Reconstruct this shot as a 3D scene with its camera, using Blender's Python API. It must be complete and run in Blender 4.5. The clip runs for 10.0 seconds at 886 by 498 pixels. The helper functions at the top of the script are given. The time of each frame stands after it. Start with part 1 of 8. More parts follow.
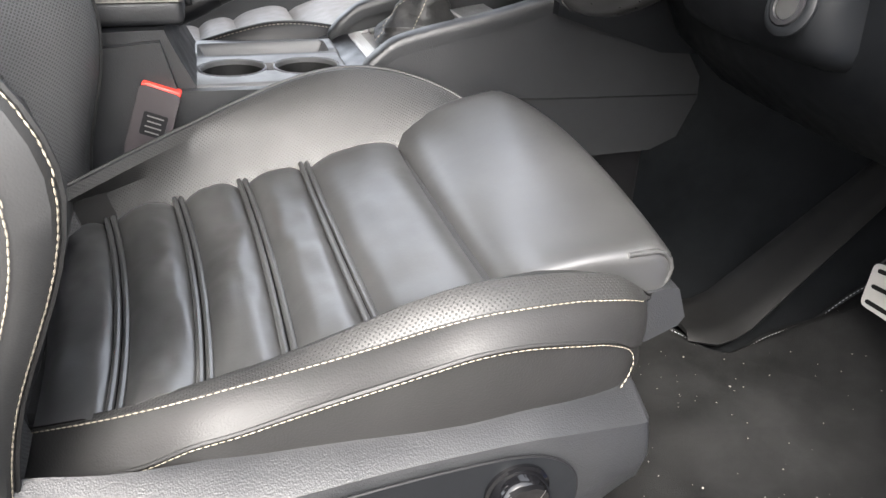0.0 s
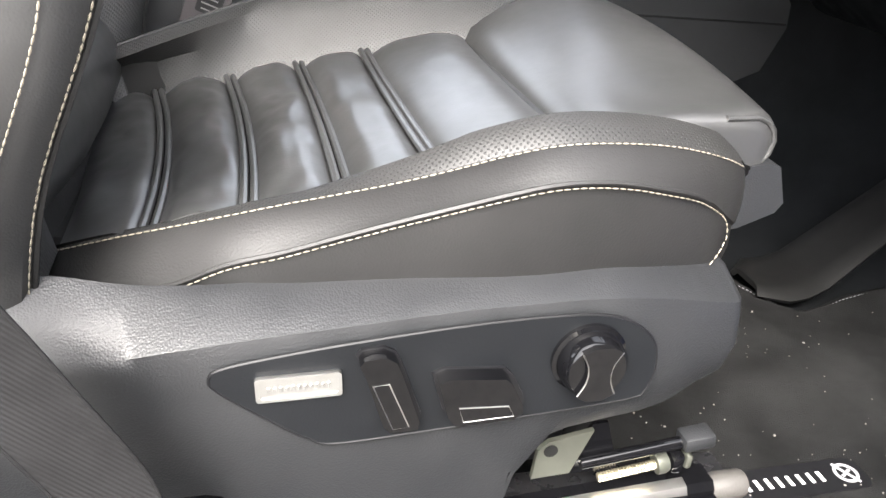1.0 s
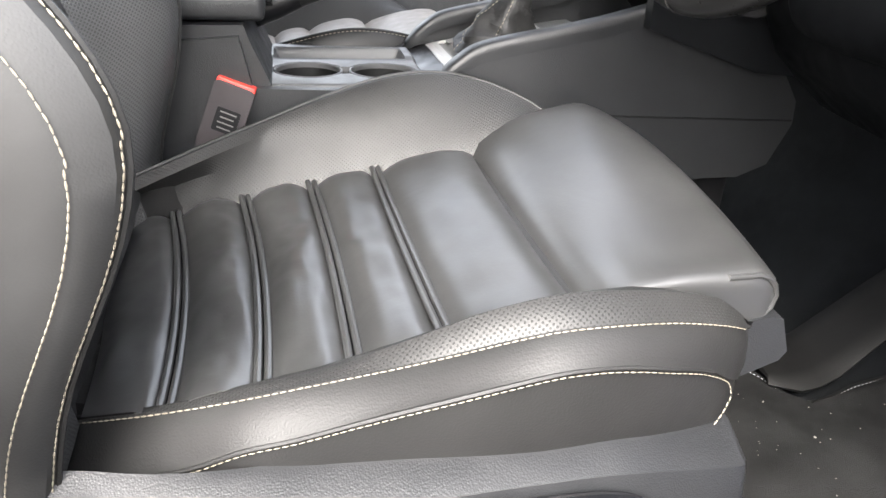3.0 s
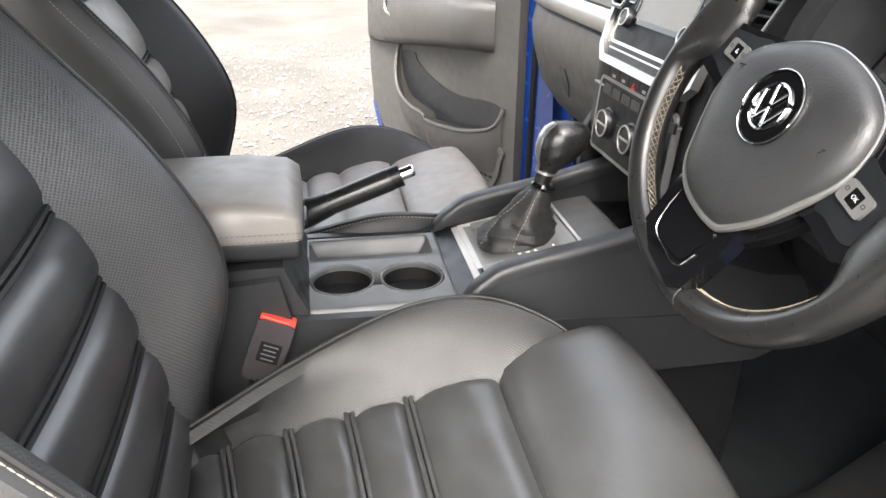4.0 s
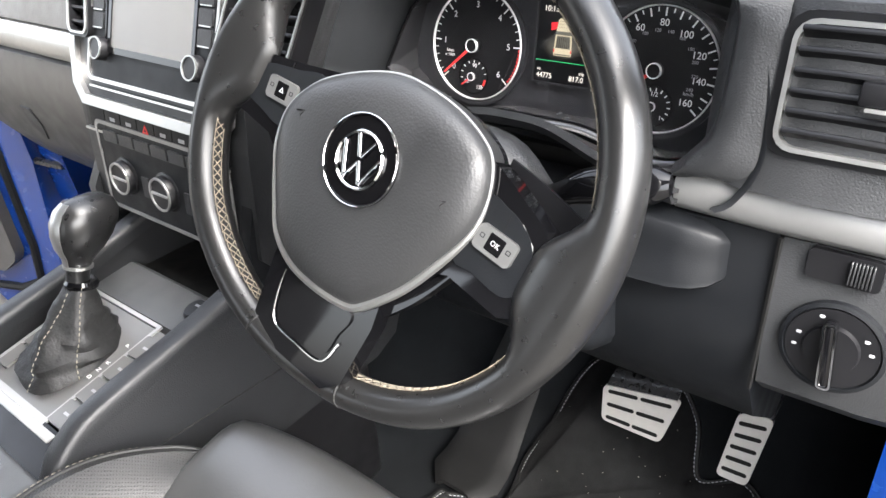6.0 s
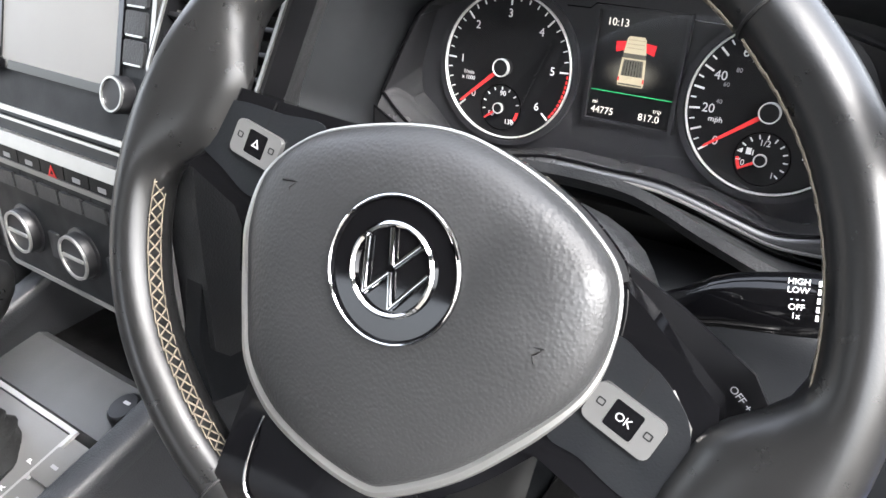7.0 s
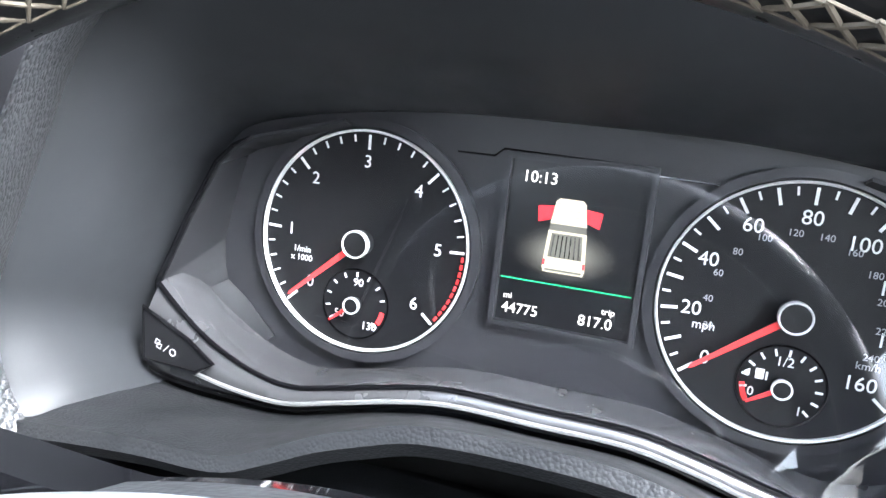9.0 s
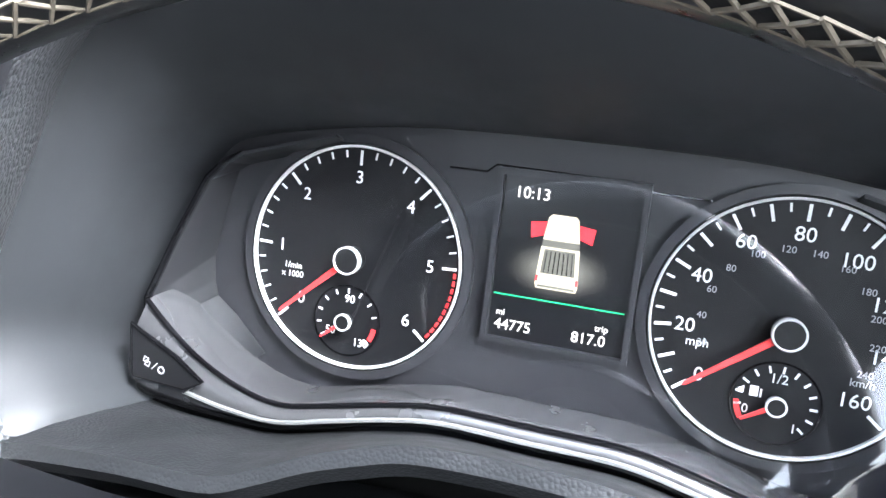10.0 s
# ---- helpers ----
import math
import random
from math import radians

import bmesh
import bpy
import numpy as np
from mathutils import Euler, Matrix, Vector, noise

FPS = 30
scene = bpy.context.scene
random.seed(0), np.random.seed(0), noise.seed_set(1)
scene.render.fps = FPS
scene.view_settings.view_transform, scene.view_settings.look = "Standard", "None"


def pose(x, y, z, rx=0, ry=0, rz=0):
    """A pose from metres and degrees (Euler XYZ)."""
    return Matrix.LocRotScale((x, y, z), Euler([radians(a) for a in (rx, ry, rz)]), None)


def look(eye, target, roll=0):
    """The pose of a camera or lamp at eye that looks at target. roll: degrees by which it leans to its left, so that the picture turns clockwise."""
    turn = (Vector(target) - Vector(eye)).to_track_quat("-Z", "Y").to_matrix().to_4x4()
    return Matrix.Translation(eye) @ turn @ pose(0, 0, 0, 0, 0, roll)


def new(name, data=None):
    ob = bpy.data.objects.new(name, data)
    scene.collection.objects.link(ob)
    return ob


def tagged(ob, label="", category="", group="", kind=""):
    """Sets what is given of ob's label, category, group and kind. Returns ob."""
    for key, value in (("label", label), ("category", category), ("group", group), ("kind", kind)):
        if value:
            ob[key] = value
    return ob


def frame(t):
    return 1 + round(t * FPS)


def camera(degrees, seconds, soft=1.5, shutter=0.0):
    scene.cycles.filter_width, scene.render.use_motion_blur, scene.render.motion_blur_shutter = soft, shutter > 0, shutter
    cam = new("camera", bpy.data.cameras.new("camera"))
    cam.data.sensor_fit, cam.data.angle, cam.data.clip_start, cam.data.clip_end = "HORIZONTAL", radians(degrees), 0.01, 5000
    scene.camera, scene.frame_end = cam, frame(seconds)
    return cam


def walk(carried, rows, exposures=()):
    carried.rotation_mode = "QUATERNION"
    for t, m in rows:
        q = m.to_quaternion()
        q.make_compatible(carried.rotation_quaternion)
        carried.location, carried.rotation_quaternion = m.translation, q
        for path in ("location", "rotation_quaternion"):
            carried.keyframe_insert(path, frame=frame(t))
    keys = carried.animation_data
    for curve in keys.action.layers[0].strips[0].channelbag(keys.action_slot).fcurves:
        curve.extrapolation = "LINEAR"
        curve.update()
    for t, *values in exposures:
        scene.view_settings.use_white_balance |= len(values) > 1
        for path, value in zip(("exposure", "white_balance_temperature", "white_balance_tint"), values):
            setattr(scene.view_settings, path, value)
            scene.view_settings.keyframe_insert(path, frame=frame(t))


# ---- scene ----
cam = camera(62.4, 10.0)
PATH = [
    (0, (0.4, -0.98, 1.23), (0.929, 0.697, 0.277), 2.0),
    (0.5, (0.393, -0.974, 1.144), (0.843, 0.759, 0.251), 3.3),
    (1, (0.385, -0.98, 1.097), (0.816, 0.74, 0.17), 4.3),
    (1.5, (0.387, -0.977, 1.094), (0.811, 0.714, 0.115), 4.5),
    (2, (0.386, -0.974, 1.093), (0.811, 0.707, 0.097), 4.4),
    (2.5, (0.389, -0.969, 1.102), (0.802, 0.72, 0.112), 4.2),
    (2.7, (0.387, -0.959, 1.126), (0.802, 0.756, 0.185), 4.0),
    (2.8, (0.388, -0.956, 1.148), (0.79, 0.771, 0.223), 3.9),
    (3, (0.39, -0.947, 1.193), (0.786, 0.803, 0.309), 3.3),
    (3.2, (0.395, -0.936, 1.235), (0.77, 0.829, 0.373), 2.6),
    (4.3, (0.386, -0.883, 1.489), (0.711, 0.901, 0.646), 0.5),
    (4.5, (0.382, -0.881, 1.511), (0.774, 0.896, 0.682), -0.7),
    (5, (0.383, -0.83, 1.538), (1.165, 0.788, 0.659), -3.9),
    (5.4, (0.401, -0.787, 1.51), (1.496, 0.589, 0.558), -5.2),
    (5.5, (0.406, -0.778, 1.508), (1.553, 0.54, 0.535), -5.4),
    (5.7, (0.412, -0.756, 1.495), (1.649, 0.464, 0.504), -5.0),
    (6.8, (0.527, -0.565, 1.459), (1.936, 0.441, 0.459), -1.7),
    (7, (0.545, -0.544, 1.452), (1.962, 0.438, 0.438), -1.4),
    (7.5, (0.573, -0.523, 1.445), (2.013, 0.396, 0.406), -0.9),
    (8, (0.635, -0.482, 1.448), (2.153, 0.362, 0.456), -0.8),
    (8.5, (0.692, -0.439, 1.42), (2.38, 0.301, 0.644), 1.3),
    (9, (0.713, -0.422, 1.408), (2.501, 0.175, 0.738), 2.9),
    (9.5, (0.714, -0.422, 1.408), (2.516, 0.148, 0.755), 2.9),
    (10, (0.715, -0.421, 1.408), (2.521, 0.16, 0.777), 3.1),
]
walk(cam, [(t, look(eye, target, roll)) for t, eye, target, roll in PATH],
     [(0.0, 3.55, 6550, 10), (3.2, 3.55, 6550, 10), (4.5, 3.25, 6750, 10), (5.2, 3.25, 6850, 10), (5.7, 3.6, 6500, 10), (7.0, 3.78, 6300, 10), (7.5, 3.8, 6250, 10), (8.0, 4.2, 6200, 9), (8.5, 4.65, 5800, 8), (10.0, 4.95, 5700, 8)])

# ---- daylight: a bright overcast sky and a wide, weak sun ----
world = bpy.data.worlds.new("sky")
scene.world = world
world.use_nodes = True
wn, wl = world.node_tree.nodes, world.node_tree.links
sky = wn.new("ShaderNodeTexSky")
sky.sky_type = "NISHITA"
sky.sun_disc = False
sky.sun_elevation, sky.sun_rotation = radians(48), radians(200)
sky.air_density, sky.dust_density, sky.ozone_density = 1.0, 6.0, 1.0
soft_sky = wn.new("ShaderNodeHueSaturation")
soft_sky.inputs["Saturation"].default_value = 0.35
wl.new(sky.outputs[0], soft_sky.inputs["Color"])
wl.new(soft_sky.outputs[0], wn["Background"].inputs[0])
wn["Background"].inputs[1].default_value = 0.15
sun_data = bpy.data.lights.new("sun", "SUN")
sun_data.energy, sun_data.angle, sun_data.color = 0.6, radians(20), (1.0, 0.96, 0.9)
sun = new("sun", sun_data)
sun.matrix_world = look((-2.0, -4.0, 6.0), (0.6, 0.0, 1.0))


# ---- shaping helpers ----
FRAMES = {}


def thing(name, at=(0, 0, 0), label="", category="", group="", kind="", matrix=None):
    ob = new(name)
    ob.empty_display_size = 0.05
    if matrix is None:
        ob.location = at
        FRAMES[ob.name] = Matrix.Translation(-Vector(at))
    else:
        ob.matrix_world = matrix
        FRAMES[ob.name] = Matrix()
    return tagged(ob, label, category, group, kind)


def part(name, bm, material, parent=None, label="", sharp=38):
    root = parent
    while root is not None and root.parent is not None:
        root = root.parent
    if root is not None and root.name in FRAMES:
        bm.transform(FRAMES[root.name])
    bmesh.ops.recalc_face_normals(bm, faces=bm.faces[:])
    limit = radians(sharp)
    for f in bm.faces:
        f.smooth = True
    for e in bm.edges:
        if len(e.link_faces) == 2 and e.calc_face_angle(0) > limit:
            e.smooth = False
    me = bpy.data.meshes.new(name)
    bm.to_mesh(me)
    bm.free()
    me.materials.append(material)
    ob = new(name, me)
    ob.parent = parent
    if label:
        ob["label"] = label
    return ob


def solo(name, bm, material, label, category, group="", kind=""):
    return tagged(part(name, bm, material), label, category, group, kind)


def join(*bms):
    out = bms[0]
    for b in bms[1:]:
        me = bpy.data.meshes.new("tmp")
        b.to_mesh(me)
        b.free()
        out.from_mesh(me)
        bpy.data.meshes.remove(me)
    return out


def bevelled(bm, width, seg=2, angle=30):
    if width > 0:
        edges = [e for e in bm.edges if len(e.link_faces) == 2 and e.calc_face_angle(0) > radians(angle)]
        bmesh.ops.bevel(bm, geom=edges, offset=width, segments=seg, affect="EDGES", profile=0.5, clamp_overlap=True)
    return bm


def box(cx, cy, cz, sx, sy, sz, bev=0.003, seg=2, m=None):
    bm = bmesh.new()
    bmesh.ops.create_cube(bm, size=1.0)
    bmesh.ops.scale(bm, vec=(sx, sy, sz), verts=bm.verts[:])
    bevelled(bm, min(bev, 0.45 * min(sx, sy, sz)), seg)
    if m is not None:
        bm.transform(m)
    bm.transform(Matrix.Translation((cx, cy, cz)))
    return bm


def prism(pts, depth, m=None, bev=0.0, seg=2, start=0.0):
    """A polygon in the local xy plane, pulled along local z from start to start + depth."""
    bm = bmesh.new()
    a = [bm.verts.new((p[0], p[1], start)) for p in pts]
    b = [bm.verts.new((p[0], p[1], start + depth)) for p in pts]
    n = len(pts)
    bm.faces.new(a[::-1])
    bm.faces.new(b)
    for i in range(n):
        bm.faces.new((a[i], a[(i + 1) % n], b[(i + 1) % n], b[i]))
    bevelled(bm, bev, seg, 28)
    if m is not None:
        bm.transform(m)
    return bm


def loft(rings, closed=True, caps=True):
    bm = bmesh.new()
    rows = [[bm.verts.new(p) for p in r] for r in rings]
    n = len(rings[0])
    for r0, r1 in zip(rows, rows[1:]):
        for i in range(n if closed else n - 1):
            bm.faces.new((r0[i], r0[(i + 1) % n], r1[(i + 1) % n], r1[i]))
    if caps and closed:
        bm.faces.new(rows[0][::-1])
        bm.faces.new(rows[-1])
    return bm


def sheet(rows, thick):
    """A skin through rows of points, given a thickness away from its normals."""
    n, k = len(rows), len(rows[0])
    P = [[Vector(p) for p in r] for r in rows]

    def normal(i, j):
        du = P[min(i + 1, n - 1)][j] - P[max(i - 1, 0)][j]
        dv = P[i][min(j + 1, k - 1)] - P[i][max(j - 1, 0)]
        c = du.cross(dv)
        return c.normalized() if c.length > 1e-9 else Vector((0, 0, 1))

    across = [[0.0] * k for _ in range(n)]
    along = [[0.0] * k for _ in range(n)]
    for i in range(n):
        for j in range(k):
            across[i][j] = across[i][j - 1] + (P[i][j] - P[i][j - 1]).length if j else 0.0
            along[i][j] = along[i - 1][j] + (P[i][j] - P[i - 1][j]).length if i else 0.0
    bm = bmesh.new()
    uv = bm.loops.layers.uv.new("metres")
    top = [[bm.verts.new(p) for p in r] for r in P]
    low = [[bm.verts.new(P[i][j] - normal(i, j) * thick) for j in range(k)] for i in range(n)]
    for i in range(n - 1):
        for j in range(k - 1):
            f = bm.faces.new((top[i][j], top[i + 1][j], top[i + 1][j + 1], top[i][j + 1]))
            for lp, (a, b) in zip(f.loops, ((i, j), (i + 1, j), (i + 1, j + 1), (i, j + 1))):
                lp[uv].uv = (along[a][k // 2], across[a][b])
            bm.faces.new((low[i][j], low[i][j + 1], low[i + 1][j + 1], low[i + 1][j]))
    for i in range(n - 1):
        bm.faces.new((top[i][0], low[i][0], low[i + 1][0], top[i + 1][0]))
        bm.faces.new((top[i][-1], top[i + 1][-1], low[i + 1][-1], low[i][-1]))
    for j in range(k - 1):
        bm.faces.new((top[0][j], top[0][j + 1], low[0][j + 1], low[0][j]))
        bm.faces.new((top[-1][j], low[-1][j], low[-1][j + 1], top[-1][j + 1]))
    return bm


def spline(pts, n, closed=False):
    """n points along a Catmull-Rom curve through pts."""
    P = [Vector(p) for p in pts]
    k = len(P)
    out = []
    spans = k if closed else k - 1
    for s in range(n):
        u = s * spans / (n if closed else n - 1)
        i = min(int(u), spans - 1)
        f = u - i
        if closed:
            a, b, c, d = (P[(i + j) % k] for j in (-1, 0, 1, 2))
        else:
            b, c = P[i], P[i + 1]
            a = P[i - 1] if i > 0 else b * 2 - c
            d = P[i + 2] if i + 2 < k else c * 2 - b
        out.append(0.5 * ((2 * b) + (c - a) * f + (2 * a - 5 * b + 4 * c - d) * f * f + (3 * b - a - 3 * c + d) * f ** 3))
    return out


def smooth_table(x, xs, ys):
    """Smooth curve through a table (cosine-free cubic Hermite)."""
    xs, ys = list(xs), list(ys)
    if x <= xs[0]:
        return ys[0]
    if x >= xs[-1]:
        return ys[-1]
    i = max(j for j in range(len(xs)) if xs[j] <= x)
    i = min(i, len(xs) - 2)
    h = xs[i + 1] - xs[i]
    t = (x - xs[i]) / h

    def slope(j):
        if j == 0:
            return (ys[1] - ys[0]) / (xs[1] - xs[0])
        if j == len(xs) - 1:
            return (ys[-1] - ys[-2]) / (xs[-1] - xs[-2])
        return (ys[j + 1] - ys[j - 1]) / (xs[j + 1] - xs[j - 1])

    m0, m1 = slope(i) * h, slope(i + 1) * h
    return (2 * t ** 3 - 3 * t * t + 1) * ys[i] + (t ** 3 - 2 * t * t + t) * m0 + (3 * t * t - 2 * t ** 3) * ys[i + 1] + (t ** 3 - t * t) * m1


def tube(pts, r, seg=8, closed=False, caps=True, squash=1.0):
    """A round bar along pts; r is a radius or one for each point."""
    P = [Vector(p) for p in pts]
    n = len(P)
    rad = r if isinstance(r, (list, tuple)) else [r] * n
    rings = []
    up = None
    for i in range(n):
        a = P[(i - 1) % n] if closed or i > 0 else P[i]
        b = P[(i + 1) % n] if closed or i < n - 1 else P[i]
        t = (b - a).normalized()
        if up is None:
            up = Vector((0, 0, 1)) if abs(t.z) < 0.9 else Vector((1, 0, 0))
        side = t.cross(up).normalized()
        up = side.cross(t).normalized()
        rings.append([P[i] + side * (math.cos(2 * math.pi * k / seg) * rad[i]) + up * (math.sin(2 * math.pi * k / seg) * rad[i] * squash) for k in range(seg)])
    if closed:
        rings.append(rings[0])
        bm = loft(rings, True, False)
        bmesh.ops.remove_doubles(bm, verts=bm.verts[:], dist=1e-6)
        return bm
    return loft(rings, True, caps)


def lathe(profile, m=None, seg=32):
    """A profile of (radius, height) turned about local z; radius 0 closes it."""
    rings = [[Vector((r * math.cos(2 * math.pi * k / seg), r * math.sin(2 * math.pi * k / seg), h)) for k in range(seg)] for r, h in ((max(r, 1e-5), h) for r, h in profile)]
    hollow = profile[0][0] > 0 and profile[-1][0] > 0
    bm = loft(rings + rings[:1] if hollow else rings, True, not hollow)
    if hollow:
        bmesh.ops.remove_doubles(bm, verts=bm.verts[:], dist=1e-7)
    if m is not None:
        bm.transform(m)
    return bm


def dashes(pts, length=0.0045, gap=0.0018, r=0.0008, lift=0.0006, twist=0.0):
    """Stitches laid along a curve."""
    P = [Vector(p) for p in pts]
    acc = [0.0]
    for a, b in zip(P, P[1:]):
        acc.append(acc[-1] + (b - a).length)

    def at(s):
        i = min(max(int(np.searchsorted(acc, s)) - 1, 0), len(P) - 2)
        f = (s - acc[i]) / max(acc[i + 1] - acc[i], 1e-9)
        return P[i].lerp(P[i + 1], f)

    rings_all = bmesh.new()
    s = 0.0
    while s + length < acc[-1]:
        a, b = at(s), at(s + length)
        t = (b - a).normalized()
        side = t.cross(Vector((0, 0, 1)))
        side = side.normalized() if side.length > 1e-6 else Vector((0, 1, 0))
        up = side.cross(t).normalized()
        a, b = a - side * twist, b + side * twist
        mid = (a + b) / 2
        rows = []
        for c, k in ((a, 0.45), (mid, 1.0), (b, 0.45)):
            rows.append([rings_all.verts.new(c + side * (r * k * x) + up * (r * k * y + lift)) for x, y in ((1, 0), (0.4, 0.9), (-0.4, 0.9), (-1, 0), (0, -1))])
        for r0, r1 in zip(rows, rows[1:]):
            for i in range(5):
                rings_all.faces.new((r0[i], r0[(i + 1) % 5], r1[(i + 1) % 5], r1[i]))
        rings_all.faces.new(rows[0][::-1])
        rings_all.faces.new(rows[-1])
        s += length + gap
    return rings_all


def writing(name, words, size, m, material, parent, depth=0.0004, align="CENTER", label=""):
    """Letters of the built-in font, lying in the local xy plane of m."""
    cu = bpy.data.curves.new("letters", "FONT")
    cu.body, cu.size, cu.extrude, cu.align_x, cu.align_y = words, size, depth, align, "CENTER"
    cu.resolution_u = 3
    tmp = bpy.data.objects.new("letters", cu)
    me = bpy.data.meshes.new_from_object(tmp)
    bpy.data.objects.remove(tmp)
    bm = bmesh.new()
    bm.from_mesh(me)
    bpy.data.meshes.remove(me)
    bm.transform(m)
    return part(name, bm, material, parent, label)


def frame_of(origin, right, up):
    """A matrix whose local x, y and z are right, up and right x up."""
    r, u = Vector(right).normalized(), Vector(up)
    u = (u - r * u.dot(r)).normalized()
    n = r.cross(u)
    m = Matrix((r, u, n)).transposed().to_4x4()
    m.translation = origin
    return m


def rounded(w, h, r, seg=4):
    """Outline of a rounded rectangle about the origin."""
    out = []
    for cx, cy, a0 in ((w / 2 - r, h / 2 - r, 0), (-w / 2 + r, h / 2 - r, 90), (-w / 2 + r, -h / 2 + r, 180), (w / 2 - r, -h / 2 + r, 270)):
        for k in range(seg + 1):
            a = radians(a0 + 90 * k / seg)
            out.append((cx + r * math.cos(a), cy + r * math.sin(a)))
    return out


def frame_prism(outer, inner, depth, m=None, bev=0.0, seg=2):
    """A ring between two outlines of as many points, pulled along local z."""
    n = len(outer)
    bm = bmesh.new()
    V = [[bm.verts.new((p[0], p[1], z)) for p in line] for line, z in ((outer, 0), (outer, depth), (inner, depth), (inner, 0))]
    for a, b in ((0, 1), (1, 2), (2, 3), (3, 0)):
        for i in range(n):
            bm.faces.new((V[a][i], V[a][(i + 1) % n], V[b][(i + 1) % n], V[b][i]))
    bevelled(bm, bev, seg, 40)
    if m is not None:
        bm.transform(m)
    return bm


# ---- materials ----
def material(name, colour, rough=0.5, metal=0.0, vary=0.15, vary_scale=9.0, grain=None, relief=None, coat=0.0, spec=0.5, rough_vary=0.08, dots=None, speck=None, weave=None):
    """grain, relief: (kind, scale, strength). dots: (scale, size) of punched holes. speck: (scale, share, colour) of crumbs."""
    mt = bpy.data.materials.new(name)
    mt.use_nodes = True
    N, L = mt.node_tree.nodes, mt.node_tree.links
    b = N["Principled BSDF"]
    b.inputs["Metallic"].default_value = metal
    b.inputs["Specular IOR Level"].default_value = spec
    b.inputs["Coat Weight"].default_value = coat
    b.inputs["Coat Roughness"].default_value = 0.08
    tc = N.new("ShaderNodeTexCoord")
    nz = N.new("ShaderNodeTexNoise")
    nz.inputs["Scale"].default_value, nz.inputs["Detail"].default_value = vary_scale, 6
    L.new(tc.outputs["Object"], nz.inputs["Vector"])
    ramp = N.new("ShaderNodeValToRGB")
    lo = [max(0, c * (1 - vary)) for c in colour]
    hi = [min(1, c * (1 + vary)) for c in colour]
    ramp.color_ramp.elements[0].color, ramp.color_ramp.elements[1].color = (*lo, 1), (*hi, 1)
    ramp.color_ramp.elements[0].position, ramp.color_ramp.elements[1].position = 0.3, 0.7
    L.new(nz.outputs["Fac"], ramp.inputs["Fac"])
    col = ramp.outputs["Color"]
    nr = N.new("ShaderNodeTexNoise")
    nr.inputs["Scale"].default_value, nr.inputs["Detail"].default_value = vary_scale * 4.3, 4
    L.new(tc.outputs["Object"], nr.inputs["Vector"])
    mr = N.new("ShaderNodeMapRange")
    mr.inputs["From Min"].default_value, mr.inputs["From Max"].default_value = 0.3, 0.7
    mr.inputs["To Min"].default_value, mr.inputs["To Max"].default_value = max(0, rough - rough_vary), min(1, rough + rough_vary)
    L.new(nr.outputs["Fac"], mr.inputs["Value"])
    L.new(mr.outputs[0], b.inputs["Roughness"])
    last = None

    def bump(height, strength, dist):
        nonlocal last
        bp = N.new("ShaderNodeBump")
        bp.inputs["Strength"].default_value, bp.inputs["Distance"].default_value = strength, dist
        L.new(height, bp.inputs["Height"])
        if last is not None:
            L.new(last, bp.inputs["Normal"])
        last = bp.outputs["Normal"]

    for spec_ in (relief, grain):
        if spec_:
            kind, scale, strength = spec_
            if kind == "crease":
                t = N.new("ShaderNodeTexNoise")
                t.inputs["Scale"].default_value, t.inputs["Detail"].default_value, t.inputs["Distortion"].default_value = scale, 2.5, 1.6
                out = t.outputs["Fac"]
            elif kind == "noise":
                t = N.new("ShaderNodeTexNoise")
                t.inputs["Scale"].default_value, t.inputs["Detail"].default_value = scale, 3
                out = t.outputs["Fac"]
            else:
                t = N.new("ShaderNodeTexVoronoi")
                t.feature = "SMOOTH_F1" if kind == "pebble" else "F1"
                t.inputs["Scale"].default_value = scale
                inv = N.new("ShaderNodeMath")
                inv.operation = "MULTIPLY"
                inv.inputs[1].default_value = -1.0
                L.new(t.outputs["Distance"], inv.inputs[0])
                out = inv.outputs[0]
            L.new(tc.outputs["Object"], t.inputs["Vector"])
            bump(out, strength, min(0.6 / scale, 0.012))
    if weave:
        w = N.new("ShaderNodeTexWave")
        w.inputs["Scale"].default_value = weave[0]
        w.bands_direction = weave[1]
        L.new(tc.outputs["Object"], w.inputs["Vector"])
        bump(w.outputs["Fac"], 0.5, 0.0006)
    if dots:
        vo = N.new("ShaderNodeTexVoronoi")
        vo.voronoi_dimensions = "2D"
        vo.inputs["Scale"].default_value, vo.inputs["Randomness"].default_value = dots[0], 0.0
        mp = N.new("ShaderNodeMapping")
        mp.inputs["Rotation"].default_value = (0, 0, 0.785)
        L.new(tc.outputs["UV"], mp.inputs["Vector"])
        L.new(mp.outputs[0], vo.inputs["Vector"])
        st = N.new("ShaderNodeMapRange")
        st.inputs["From Min"].default_value, st.inputs["From Max"].default_value = dots[1] * 0.75, dots[1] * 1.25
        L.new(vo.outputs["Distance"], st.inputs["Value"])
        bump(st.outputs[0], 0.6, 0.0009)
        mx = N.new("ShaderNodeMix")
        mx.data_type = "RGBA"
        L.new(st.outputs[0], mx.inputs["Factor"])
        mx.inputs["A"].default_value = (0.003, 0.003, 0.003, 1)
        L.new(col, mx.inputs["B"])
        col = mx.outputs["Result"]
